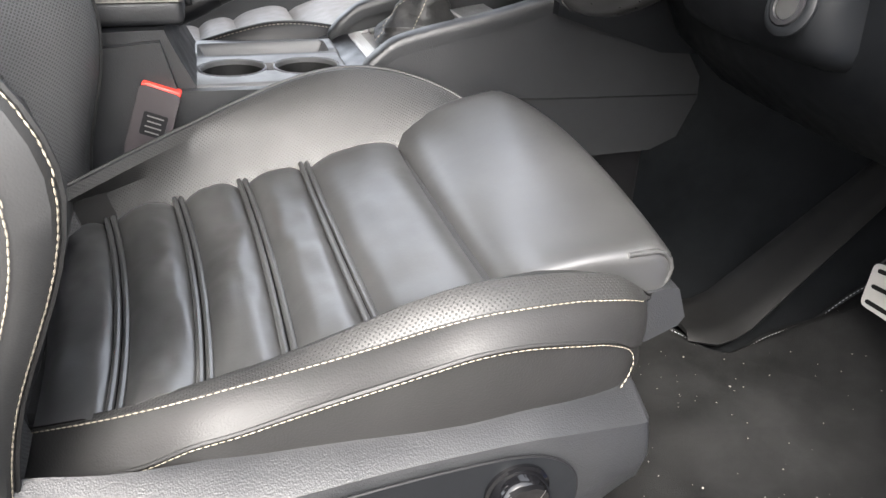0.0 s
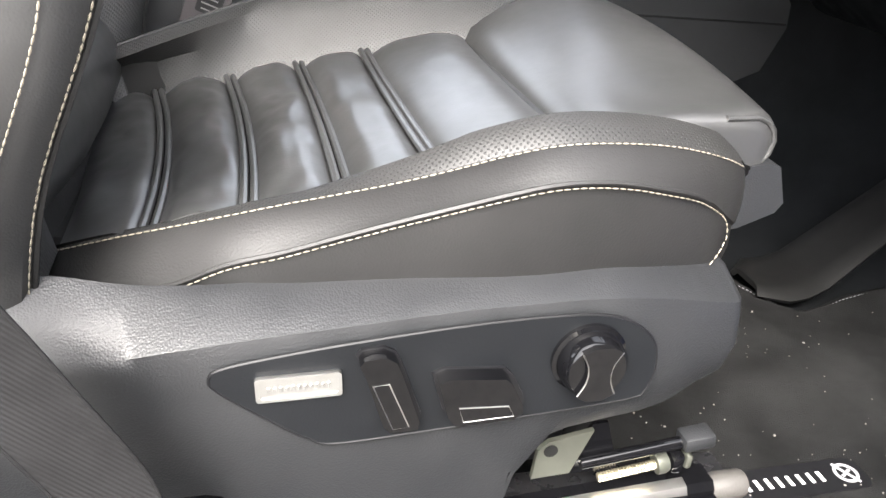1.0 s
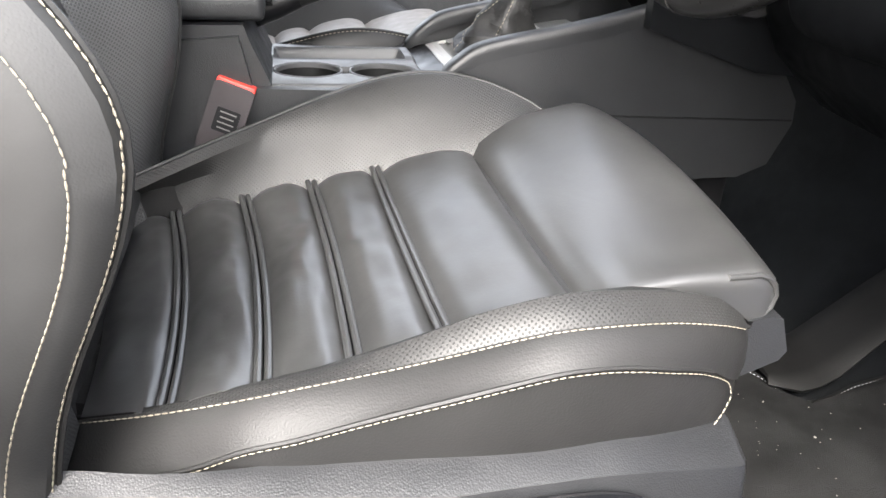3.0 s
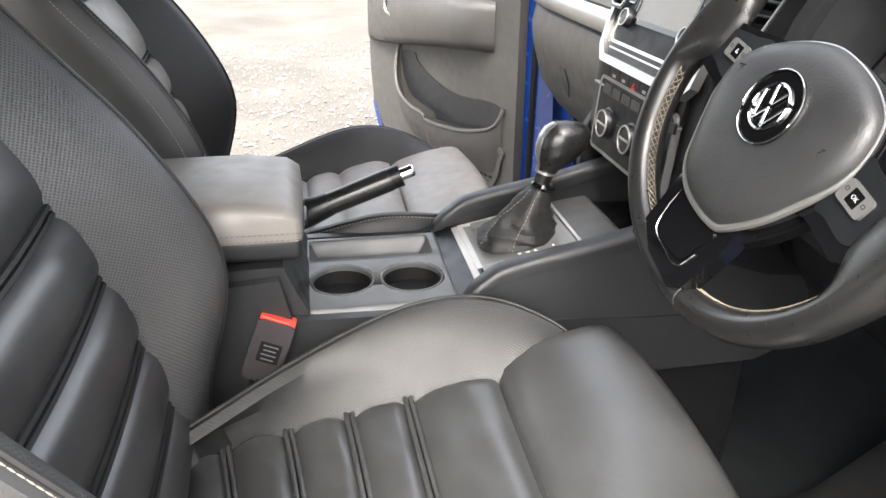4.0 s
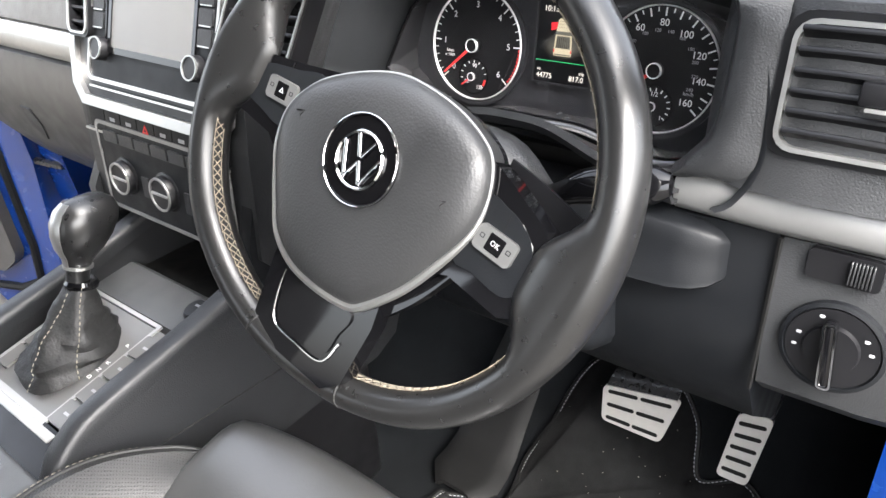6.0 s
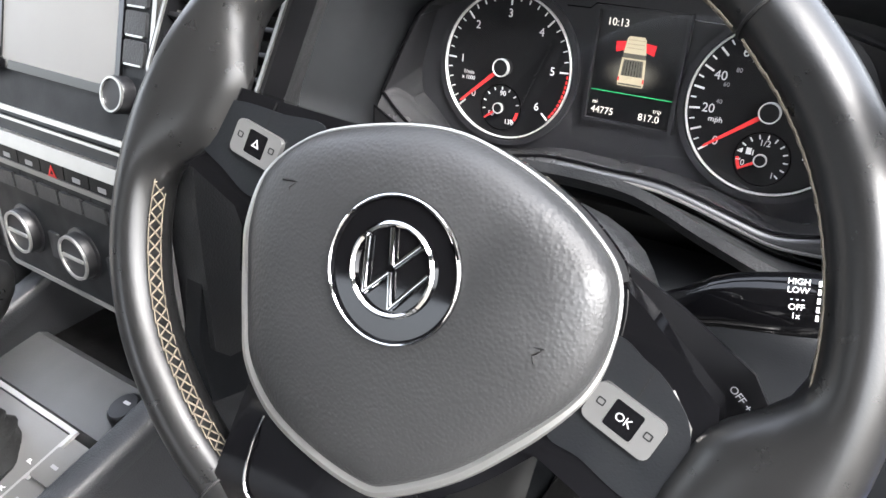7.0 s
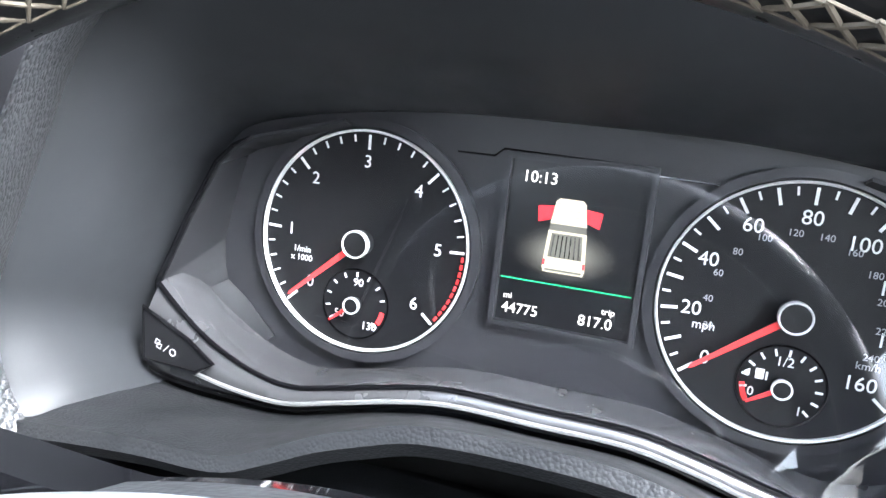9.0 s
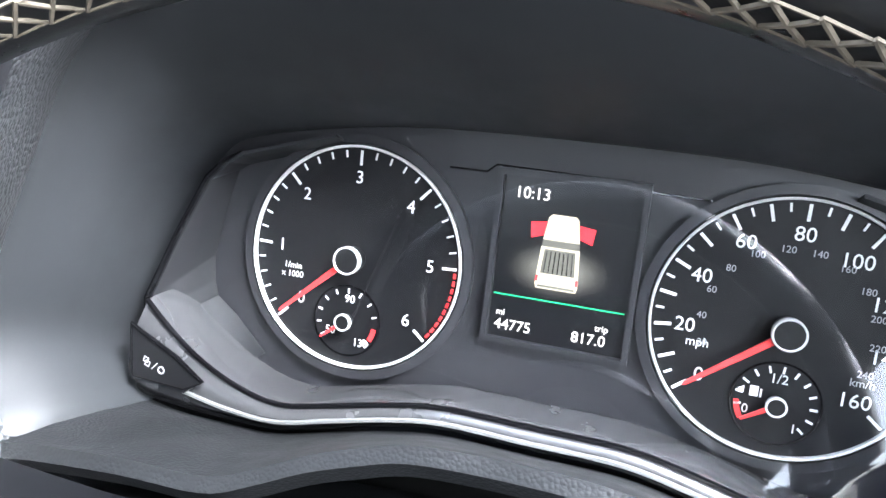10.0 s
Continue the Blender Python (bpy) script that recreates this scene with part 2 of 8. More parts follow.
    if speck:
        vo = N.new("ShaderNodeTexVoronoi")
        vo.inputs["Scale"].default_value = speck[0]
        L.new(tc.outputs["Object"], vo.inputs["Vector"])
        cut = N.new("ShaderNodeMath")
        cut.operation = "LESS_THAN"
        cut.inputs[1].default_value = 0.16
        L.new(vo.outputs["Distance"], cut.inputs[0])
        pick = N.new("ShaderNodeMath")
        pick.operation = "LESS_THAN"
        pick.inputs[1].default_value = speck[1]
        sep = N.new("ShaderNodeSeparateColor")
        L.new(vo.outputs["Color"], sep.inputs[0])
        L.new(sep.outputs[0], pick.inputs[0])
        both = N.new("ShaderNodeMath")
        both.operation = "MULTIPLY"
        L.new(cut.outputs[0], both.inputs[0])
        L.new(pick.outputs[0], both.inputs[1])
        mx = N.new("ShaderNodeMix")
        mx.data_type = "RGBA"
        L.new(both.outputs[0], mx.inputs["Factor"])
        L.new(col, mx.inputs["A"])
        mx.inputs["B"].default_value = (*speck[2], 1)
        col = mx.outputs["Result"]
    L.new(col, b.inputs["Base Color"])
    if last is not None:
        L.new(last, b.inputs["Normal"])
    return mt


def glow(name, colour, strength):
    mt = bpy.data.materials.new(name)
    mt.use_nodes = True
    b = mt.node_tree.nodes["Principled BSDF"]
    b.inputs["Base Color"].default_value = (*[c * 0.3 for c in colour], 1)
    b.inputs["Emission Color"].default_value = (*colour, 1)
    b.inputs["Emission Strength"].default_value = strength
    return mt


def glass(name, tint=(1, 1, 1), rough=0.0, mirror=0.035):
    """Thin clear pane: mostly see-through with a mirror-like gloss that grows at grazing angles."""
    mt = bpy.data.materials.new(name)
    mt.use_nodes = True
    N, L = mt.node_tree.nodes, mt.node_tree.links
    N.remove(N["Principled BSDF"])
    tr, gl, mix, fr = N.new("ShaderNodeBsdfTransparent"), N.new("ShaderNodeBsdfGlossy"), N.new("ShaderNodeMixShader"), N.new("ShaderNodeLayerWeight")
    tr.inputs["Color"].default_value = (*tint, 1)
    gl.inputs["Roughness"].default_value = rough
    fr.inputs["Blend"].default_value = 0.5
    pw, sc = N.new("ShaderNodeMath"), N.new("ShaderNodeMath")
    pw.operation, sc.operation = "POWER", "MULTIPLY_ADD"
    pw.inputs[1].default_value, sc.inputs[1].default_value, sc.inputs[2].default_value = 5.0, 0.92, mirror
    L.new(fr.outputs["Facing"], pw.inputs[0])
    L.new(pw.outputs[0], sc.inputs[0])
    L.new(sc.outputs[0], mix.inputs[0])
    L.new(tr.outputs[0], mix.inputs[1])
    L.new(gl.outputs[0], mix.inputs[2])
    L.new(mix.outputs[0], N["Material Output"].inputs["Surface"])
    return mt


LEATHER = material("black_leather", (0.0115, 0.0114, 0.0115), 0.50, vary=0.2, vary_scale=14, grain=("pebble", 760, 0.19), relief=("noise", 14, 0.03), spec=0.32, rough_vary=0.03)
# Lit copy of LEATHER: light on the backrest flanks is in its colour.
LEATHER_BACK_LIT = material("lit_backrest_leather", (0.020, 0.0203, 0.0206), 0.46, vary=0.2, vary_scale=14, grain=("pebble", 800, 0.12), relief=("noise", 12, 0.04), spec=0.6, rough_vary=0.03)
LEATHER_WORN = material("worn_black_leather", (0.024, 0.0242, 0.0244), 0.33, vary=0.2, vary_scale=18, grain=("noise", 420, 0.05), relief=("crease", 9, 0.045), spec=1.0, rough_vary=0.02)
# Pale base colour carries the sky glare on the passenger seat and armrest.
LEATHER_PALE = material("glare_leather", (0.150, 0.136, 0.122), 0.48, vary=0.12, vary_scale=10, grain=("noise", 420, 0.16), relief=("noise", 12, 0.06), spec=0.6)
GAITER = material("gaiter_leather", (0.012, 0.012, 0.012), 0.55, vary=0.3, vary_scale=30, grain=("noise", 400, 0.25), relief=("noise", 45, 0.3), spec=0.35)
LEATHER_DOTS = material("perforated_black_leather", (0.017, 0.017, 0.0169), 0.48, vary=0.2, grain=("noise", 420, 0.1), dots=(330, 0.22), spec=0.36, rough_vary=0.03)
# Lighter copy of LEATHER_DOTS; windscreen light on the backrest put in colour.
LEATHER_SIDE_LIT = material("lit_perforated_leather", (0.042, 0.0424, 0.0428), 0.44, vary=0.2, grain=("noise", 420, 0.1), dots=(330, 0.3), spec=0.75, rough_vary=0.03)
LEATHER_RIM = material("rim_leather", (0.0085, 0.0085, 0.0086), 0.29, vary=0.1, vary_scale=30, grain=("noise", 900, 0.07), rough_vary=0.02, spec=0.5)
PLASTIC = material("dark_grey_plastic", (0.012, 0.0126, 0.0138), 0.44, vary=0.1, grain=("cell", 720, 0.24), relief=("noise", 9, 0.04), spec=0.45)
PLASTIC_FINE = material("fine_grey_plastic", (0.0048, 0.0054, 0.0064), 0.47, vary=0.1, spec=0.2, grain=("noise", 900, 0.2))
PLASTIC_GRAIN = material("grained_black_plastic", (0.019, 0.0198, 0.021), 0.44, vary=0.08, grain=("cell", 700, 0.24), spec=0.45)
PEBBLED = material("pebbled_black_cover", (0.017, 0.0174, 0.018), 0.45, vary=0.08, grain=("pebble", 640, 0.2), spec=0.5)
# Lifted base colour paints the windscreen's sky sheen on the dash top.
DASH_TOP = material("sky_sheen_dash_top", (0.085, 0.088, 0.090), 0.42, vary=0.08, grain=("cell", 700, 0.2), spec=0.9)
PLASTIC_PILLAR = material("coarse_grained_plastic", (0.034, 0.035, 0.037), 0.44, vary=0.1, grain=("cell", 480, 0.6), spec=0.9)
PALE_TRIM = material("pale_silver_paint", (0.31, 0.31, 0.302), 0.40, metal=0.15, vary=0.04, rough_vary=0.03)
SELECTOR = material("satin_grey_selector_plate", (0.115, 0.114, 0.110), 0.40, vary=0.06, grain=("noise", 800, 0.08), spec=0.6)
TRAY = material("mid_grey_tray_plastic", (0.056, 0.057, 0.058), 0.45, vary=0.08, grain=("noise", 700, 0.2))
PLASTIC_WARM = material("taupe_grey_plastic", (0.050, 0.0472, 0.0438), 0.5, vary=0.08, grain=("pebble", 600, 0.2))
PLASTIC_SMOOTH = material("smooth_black_plastic", (0.006, 0.006, 0.0068), 0.36, vary=0.1, grain=("noise", 1500, 0.06), spec=0.28)
GLOSS = material("piano_black", (0.003, 0.003, 0.0035), 0.06, vary=0.1, rough_vary=0.01, spec=0.4)
SATIN = material("satin_silver_trim", (0.42, 0.42, 0.41), 0.35, metal=0.9, vary=0.05, vary_scale=40, rough_vary=0.05)
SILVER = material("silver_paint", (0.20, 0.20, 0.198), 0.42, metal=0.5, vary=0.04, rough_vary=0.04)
KEY_SILVER = material("bright_key_silver", (0.20, 0.20, 0.198), 0.30, metal=0.7, vary=0.03, rough_vary=0.03)
CHROME = material("chrome", (0.75, 0.75, 0.75), 0.08, metal=1.0, vary=0.03, rough_vary=0.03)
STEEL = material("brushed_steel", (0.55, 0.54, 0.52), 0.34, metal=1.0, vary=0.06, vary_scale=60, rough_vary=0.015)
DARK_STEEL = material("black_painted_steel", (0.012, 0.012, 0.013), 0.3, metal=0.0, vary=0.2, vary_scale=30)
HOOD = material("smooth_grey_hood", (0.017, 0.0182, 0.020), 0.5, vary=0.06, grain=("noise", 1200, 0.05), spec=0.3)
RING = material("bright_gauge_ring", (0.78, 0.78, 0.77), 0.3, metal=0.35, vary=0.03, rough_vary=0.03)
RUBBER = material("black_rubber", (0.005, 0.005, 0.005), 0.6, spec=0.2, vary=0.2, grain=("noise", 500, 0.2))
CARPET = material("dark_carpet", (0.0075, 0.0075, 0.0076), 0.95, vary=0.7, vary_scale=11, grain=("noise", 700, 0.9), spec=0.15, speck=(170, 0.05, (0.20, 0.19, 0.17)))
CARPET_CLEAN = material("black_carpet", (0.0055, 0.0062, 0.007), 0.95, vary=0.3, vary_scale=9, grain=("noise", 700, 0.8), spec=0.1)
RIM_THREAD = material("tan_rim_thread", (0.125, 0.106, 0.080), 0.75, vary=0.2, vary_scale=200)
THREAD = material("cream_thread", (0.18, 0.16, 0.126), 0.7, vary=0.2, vary_scale=200)
PEDAL = material("polished_pedal_steel", (0.62, 0.60, 0.57), 0.38, metal=0.55, vary=0.05, vary_scale=60, rough_vary=0.02)
RED = material("red_plastic", (0.75, 0.035, 0.02), 0.4, vary=0.08)
BLUE = material("blue_car_paint", (0.003, 0.026, 0.15), 0.22, vary=0.08, coat=0.5)
WHITE_PRINT = material("white_print", (0.75, 0.75, 0.74), 0.6, vary=0.03)
GREY_PRINT = material("grey_print", (0.32, 0.32, 0.33), 0.6, vary=0.03)
RED_PRINT = material("red_print", (0.70, 0.03, 0.03), 0.5, vary=0.05)
DIAL = material("dial_black", (0.006, 0.006, 0.007), 0.5, vary=0.1, spec=0.2)
DIAL_GREY = material("cluster_dark_grey", (0.017, 0.017, 0.0195), 0.42, vary=0.05)
SCREEN_OFF = material("matt_touch_screen", (0.085, 0.084, 0.081), 0.42, vary=0.02, spec=0.6, rough_vary=0.02)
HEADLINER = material("dark_headliner", (0.11, 0.108, 0.104), 0.9, vary=0.05, grain=("noise", 500, 0.3))
WEBBING = material("belt_webbing", (0.009, 0.009, 0.0095), 0.8, vary=0.2, vary_scale=60, weave=(170, "DIAGONAL"), spec=0.12)
GLASS = glass("clear_glass")
LENS = glass("cluster_lens", (0.97, 0.97, 0.97), 0.0, 0.05)
LCD_BACK = material("display_black", (0.004, 0.004, 0.005), 0.3, vary=0.05)
LCD_WHITE = glow("display_white", (1.0, 0.93, 0.82), 0.10)
LCD_CREAM = glow("display_cream", (0.72, 0.62, 0.42), 0.07)
LCD_SHADE = glow("display_shade", (0.16, 0.15, 0.12), 0.06)
LCD_RED = glow("display_red", (0.9, 0.03, 0.04), 0.08)
LCD_GREEN = glow("display_green", (0.06, 0.75, 0.25), 0.07)
BEZEL_GLOSS = material("satin_black_bezel", (0.035, 0.035, 0.037), 0.22, vary=0.05, spec=1.0)
BEZEL = material("grey_bezel", (0.013, 0.013, 0.0145), 0.45, vary=0.05, spec=0.25)


def halo_glow():
    """Dim warm light fading outwards from the truck on the display."""
    mt = bpy.data.materials.new("display_halo")
    mt.use_nodes = True
    N, L = mt.node_tree.nodes, mt.node_tree.links
    em = N["Principled BSDF"]
    em.inputs["Base Color"].default_value, em.inputs["Roughness"].default_value = (0.004, 0.004, 0.005, 1), 0.3
    tc, mp, gr = N.new("ShaderNodeTexCoord"), N.new("ShaderNodeMapping"), N.new("ShaderNodeTexGradient")
    gr.gradient_type = "QUADRATIC_SPHERE"
    mp.inputs["Scale"].default_value = (1 / 0.025, 1 / 0.0135, 0)
    mp.inputs["Location"].default_value = (0.002 / 0.025, -0.0085 / 0.0135, 0)
    L.new(tc.outputs["Object"], mp.inputs["Vector"])
    L.new(mp.outputs[0], gr.inputs["Vector"])
    ml = N.new("ShaderNodeMath")
    ml.operation = "MULTIPLY"
    ml.inputs[1].default_value = 0.0375
    L.new(gr.outputs["Fac"], ml.inputs[0])
    L.new(ml.outputs[0], em.inputs["Emission Strength"])
    em.inputs["Emission Color"].default_value = (1.0, 0.93, 0.75, 1)
    return mt


LCD_HALO = halo_glow()


# ---- the setting: gravel yard and the cabin shell ----
def gravel():
    mt = material("pale_gravel", (0.080, 0.0745, 0.0660), 0.95, vary=0.22, vary_scale=0.9, grain=("cell", 38, 0.9), relief=("noise", 6, 0.5), spec=0.2, speck=(45, 0.25, (0.135, 0.127, 0.113)))
    bm = bmesh.new()
    n, half = 60, 400.0
    rows = []
    for i in range(n + 1):
        row = []
        for j in range(n + 1):
            a, b = 2 * i / n - 1, 2 * j / n - 1
            x, y = half * a * abs(a) ** 2.0, half * b * abs(b) ** 2.0
            z = 0.03 * noise.noise(Vector((x * 0.4, y * 0.4, 0))) if max(abs(x), abs(y)) < 60 else 0
            row.append(bm.verts.new((x, y, z)))
        rows.append(row)
    for r0, r1 in zip(rows, rows[1:]):
        for j in range(n):
            bm.faces.new((r0[j], r1[j], r1[j + 1], r0[j + 1]))
    return solo("ground", bm, mt, "pale stony gravel yard in bright daylight", "ground", kind="structure")


def pebbles():
    """Loose stones on the part of the yard that the open door shows."""
    rng = random.Random(4)
    mt = material("gravel_stone", (0.16, 0.15, 0.136), 0.9, vary=0.35, vary_scale=3.0, spec=0.25)
    verts, faces = [], []
    for _ in range(9000):
        y = 1.2 + 6.5 * rng.random() ** 1.6
        x = -2.6 + 4.2 * rng.random()
        r = 0.006 + 0.016 * rng.random() ** 2
        k = len(verts)
        for p in ((1, 0, 0), (-0.4, 0.9, 0.1), (-0.6, -0.8, 0), (0.1, 0.1, 0.75), (0, 0, -0.5)):
            verts.append((x + r * (p[0] + rng.uniform(-0.3, 0.3)), y + r * (p[1] + rng.uniform(-0.3, 0.3)), r * (p[2] + 0.25) + 0.012))
        faces += [(k, k + 1, k + 3), (k + 1, k + 2, k + 3), (k + 2, k, k + 3), (k + 1, k, k + 4), (k + 2, k + 1, k + 4), (k, k + 2, k + 4)]
    me = bpy.data.meshes.new("gravel_stones")
    me.from_pydata(verts, [], faces)
    me.materials.append(mt)
    return tagged(new("gravel_stones", me), "loose pale stones strewn over the gravel yard", "gravel", kind="stuff")


gravel()
pebbles()

FLOOR_Z = 0.575


def cabin():
    # carpeted floor with the tunnel and the sloping toe board
    prof = [(-0.75, FLOOR_Z), (1.12, FLOOR_Z), (1.24, 0.60), (1.42, 0.80), (1.46, 1.05)]
    ring = lambda y: [(x, y, z) for x, z in prof] + [(1.50, y, 1.05), (1.46, y, 0.76), (1.27, y, 0.54), (1.12, y, 0.53), (-0.75, y, 0.53)]
    solo("floor", loft([ring(-0.72), ring(0.72)]), CARPET_CLEAN, "black cabin carpet rising to the toe board", "floor", kind="structure")
    # firewall behind the dashboard
    solo("wall_front", box(1.47, 0, 1.2, 0.04, 1.46, 0.4, 0), PLASTIC_SMOOTH, "black bulkhead hidden behind the dashboard", "wall", kind="structure")
    solo("wall_rear", box(-0.80, 0, 0.86, 0.05, 1.50, 0.66, 0.01), PLASTIC, "dark grey rear wall of the cab", "wall", kind="structure")
    # roof lining with curved sides
    prof = []
    for k in range(13):
        a = radians(180 * k / 12)
        prof.append((-0.66 * math.cos(a), 1.60 + 0.10 * math.sin(a) ** 0.6 if 0 < k < 12 else 1.60))
    rows = []
    for x, dz in ((-0.80, -0.02), (-0.4, 0.0), (0.1, 0.01), (0.45, 0.0), (0.62, -0.03)):
        rows.append([(x, y, z + dz) for y, z in prof])
    solo("ceiling", sheet([r[::-1] for r in rows], -0.03), HEADLINER, "dark grey fabric roof lining of the cab", "ceiling", kind="structure")
    # sills, pillars
    for s, nm in ((-1, "driver"), (1, "passenger")):
        sill = [(s * y, z) for y, z in ((0.70, 0.53), (0.70, 0.62), (0.735, 0.635), (0.80, 0.615), (0.83, 0.55), (0.82, 0.45), (0.72, 0.42))]
        if s < 0:
            sill = sill[::-1]
        solo("door_sill", loft([[(x, y, z) for y, z in sill] for x in (-0.75, 1.05)]), PLASTIC_SMOOTH if s < 0 else BLUE, "black trimmed door sill along the floor" if s < 0 else "blue painted door sill along the floor", "sill", kind="structure")
        solo("wall_side", box(1.27, s * 0.745, 0.92, 0.46, 0.03, 0.80, 0.006), PLASTIC_SMOOTH, "black kick panel closing the footwell", "wall", kind="structure")
        # B pillar and the closed rear side behind it
        solo("wall_side", box(-0.39, s * 0.75, 0.86, 0.78, 0.05, 0.66, 0.015), PLASTIC, "dark grey lower trim behind the front door opening", "wall", kind="structure")
        pil = [(0.10, s * 0.715, 0.60), (0.085, s * 0.735, 0.95), (0.04, s * 0.73, 1.25), (-0.02, s * 0.68, 1.60)]
        solo("door_pillar", tube(spline(pil, 14), [0.055, 0.055, 0.053, 0.052, 0.05, 0.05, 0.048, 0.047, 0.046, 0.045, 0.045, 0.045, 0.045, 0.045], 12), PLASTIC_SMOOTH, "black door pillar with rubber seal", "pillar", kind="structure")
        # A pillar: blue jamb below, trimmed post above
        solo("door_jamb", join(prism([(1.03, 0.50), (1.16, 0.50), (1.20, 1.30), (1.02, 1.30), (0.985, 1.0)], 0.10, frame_of((0, s * 0.70, 0), (1, 0, 0), (0, 0, 1)) if s < 0 else frame_of((0, 0.80, 0), (1, 0, 0), (0, 0, 1)), 0.012)), BLUE, "blue painted front door jamb", "door jamb", kind="structure")
        post = [(1.22, s * 0.74, 1.28), (1.0, s * 0.72, 1.42), (0.78, s * 0.69, 1.53), (0.55, s * 0.655, 1.61)]
        solo("windscreen_pillar", tube(spline(post, 12), 0.042, 10, squash=1.3), PLASTIC, "dark grey trimmed windscreen pillar", "pillar", kind="structure")
        solo("roof_rail", tube([(0.60, s * 0.66, 1.60), (-0.1, s * 0.68, 1.61), (-0.8, s * 0.68, 1.59)], 0.04, 10), PLASTIC, "grey roof rail over the door opening", "rail", kind="structure")
    # windscreen
    rows = []
    for k in range(9):
        f = k / 8
        rows.append([(1.30 - 0.72 * f - 0.06 * (2 * j / 10 - 1) ** 2, (0.74 - 0.09 * f) * (2 * j / 10 - 1), 1.29 + 0.33 * f) for j in range(11)])
    ws = solo("windscreen", sheet(rows, 0.005), GLASS, "raked clear windscreen glass", "windscreen", kind="structure")
    ws.visible_shadow = False
    # outer bonnet and cowl in front of the windscreen
    rows = [[(x, y, z - 0.05 * (y / 0.8) ** 2) for y in np.linspace(-0.86, 0.86, 13)] for x, z in ((1.24, 1.275), (1.5, 1.25), (2.0, 1.20), (2.35, 1.10), (2.42, 0.7), (2.40, 0.45))]
    solo("bonnet", sheet(rows, 0.02), BLUE, "blue painted pickup bonnet", "bonnet", kind="structure")


cabin()


# ---- seats ----
RIB_OUT = [0.242, 0.3036, 0.3656, 0.4258, 0.4885, 0.583]      # seams of the ribbed centre at the door side
RIB_IN = [0.195, 0.2686, 0.3398, 0.409, 0.4771, 0.5833]       # and at the console side
RIB_BOW = [0.010, 0.009, 0.007, 0.004, 0.0, -0.001]
S1X = [0.200, 0.235, 0.287, 0.322, 0.355, 0.387, 0.420, 0.453, 0.486, 0.517, 0.548, 0.584, 0.625, 0.654, 0.680, 0.699, 0.722]
S1Y = [0.118, 0.140, 0.169, 0.181, 0.189, 0.193, 0.1955, 0.1985, 0.203, 0.2085, 0.2125, 0.212, 0.206, 0.200, 0.192, 0.183, 0.160]
S1Z = [0.842, 0.859, 0.883, 0.895, 0.905, 0.913, 0.920, 0.9275, 0.937, 0.9475, 0.9552, 0.9563, 0.9517, 0.9449, 0.936, 0.9265, 0.912]
CRX = [0.205, 0.235, 0.28, 0.32, 0.36, 0.40, 0.44, 0.48, 0.52, 0.56, 0.60, 0.64, 0.68, 0.71]
CRY = [0.128, 0.145, 0.170, 0.193, 0.212, 0.226, 0.236, 0.242, 0.243, 0.243, 0.238, 0.222, 0.200, 0.183]
CRZ = [0.915, 0.925, 0.938, 0.949, 0.960, 0.973, 0.986, 0.998, 1.006, 1.007, 1.001, 0.989, 0.970, 0.945]


def rib_x(k, v, worn):
    """Where seam k of the ribbed centre runs; v goes from the door side (-1) to the console side (1)."""
    a, b = (RIB_OUT[k], RIB_IN[k]) if worn else ((RIB_OUT[k] + RIB_IN[k]) / 2,) * 2
    return a + (b - a) * (v + 1) / 2 + (RIB_BOW[k] if worn else 0.004) * (1 - v * v)


def cushion_z(x):
    return smooth_table(x, [0.20, 0.3, 0.416, 0.58, 0.64, 0.69, 0.72, 0.742, 0.754], [0.868, 0.888, 0.913, 0.949, 0.971, 0.979, 0.973, 0.954, 0.920])


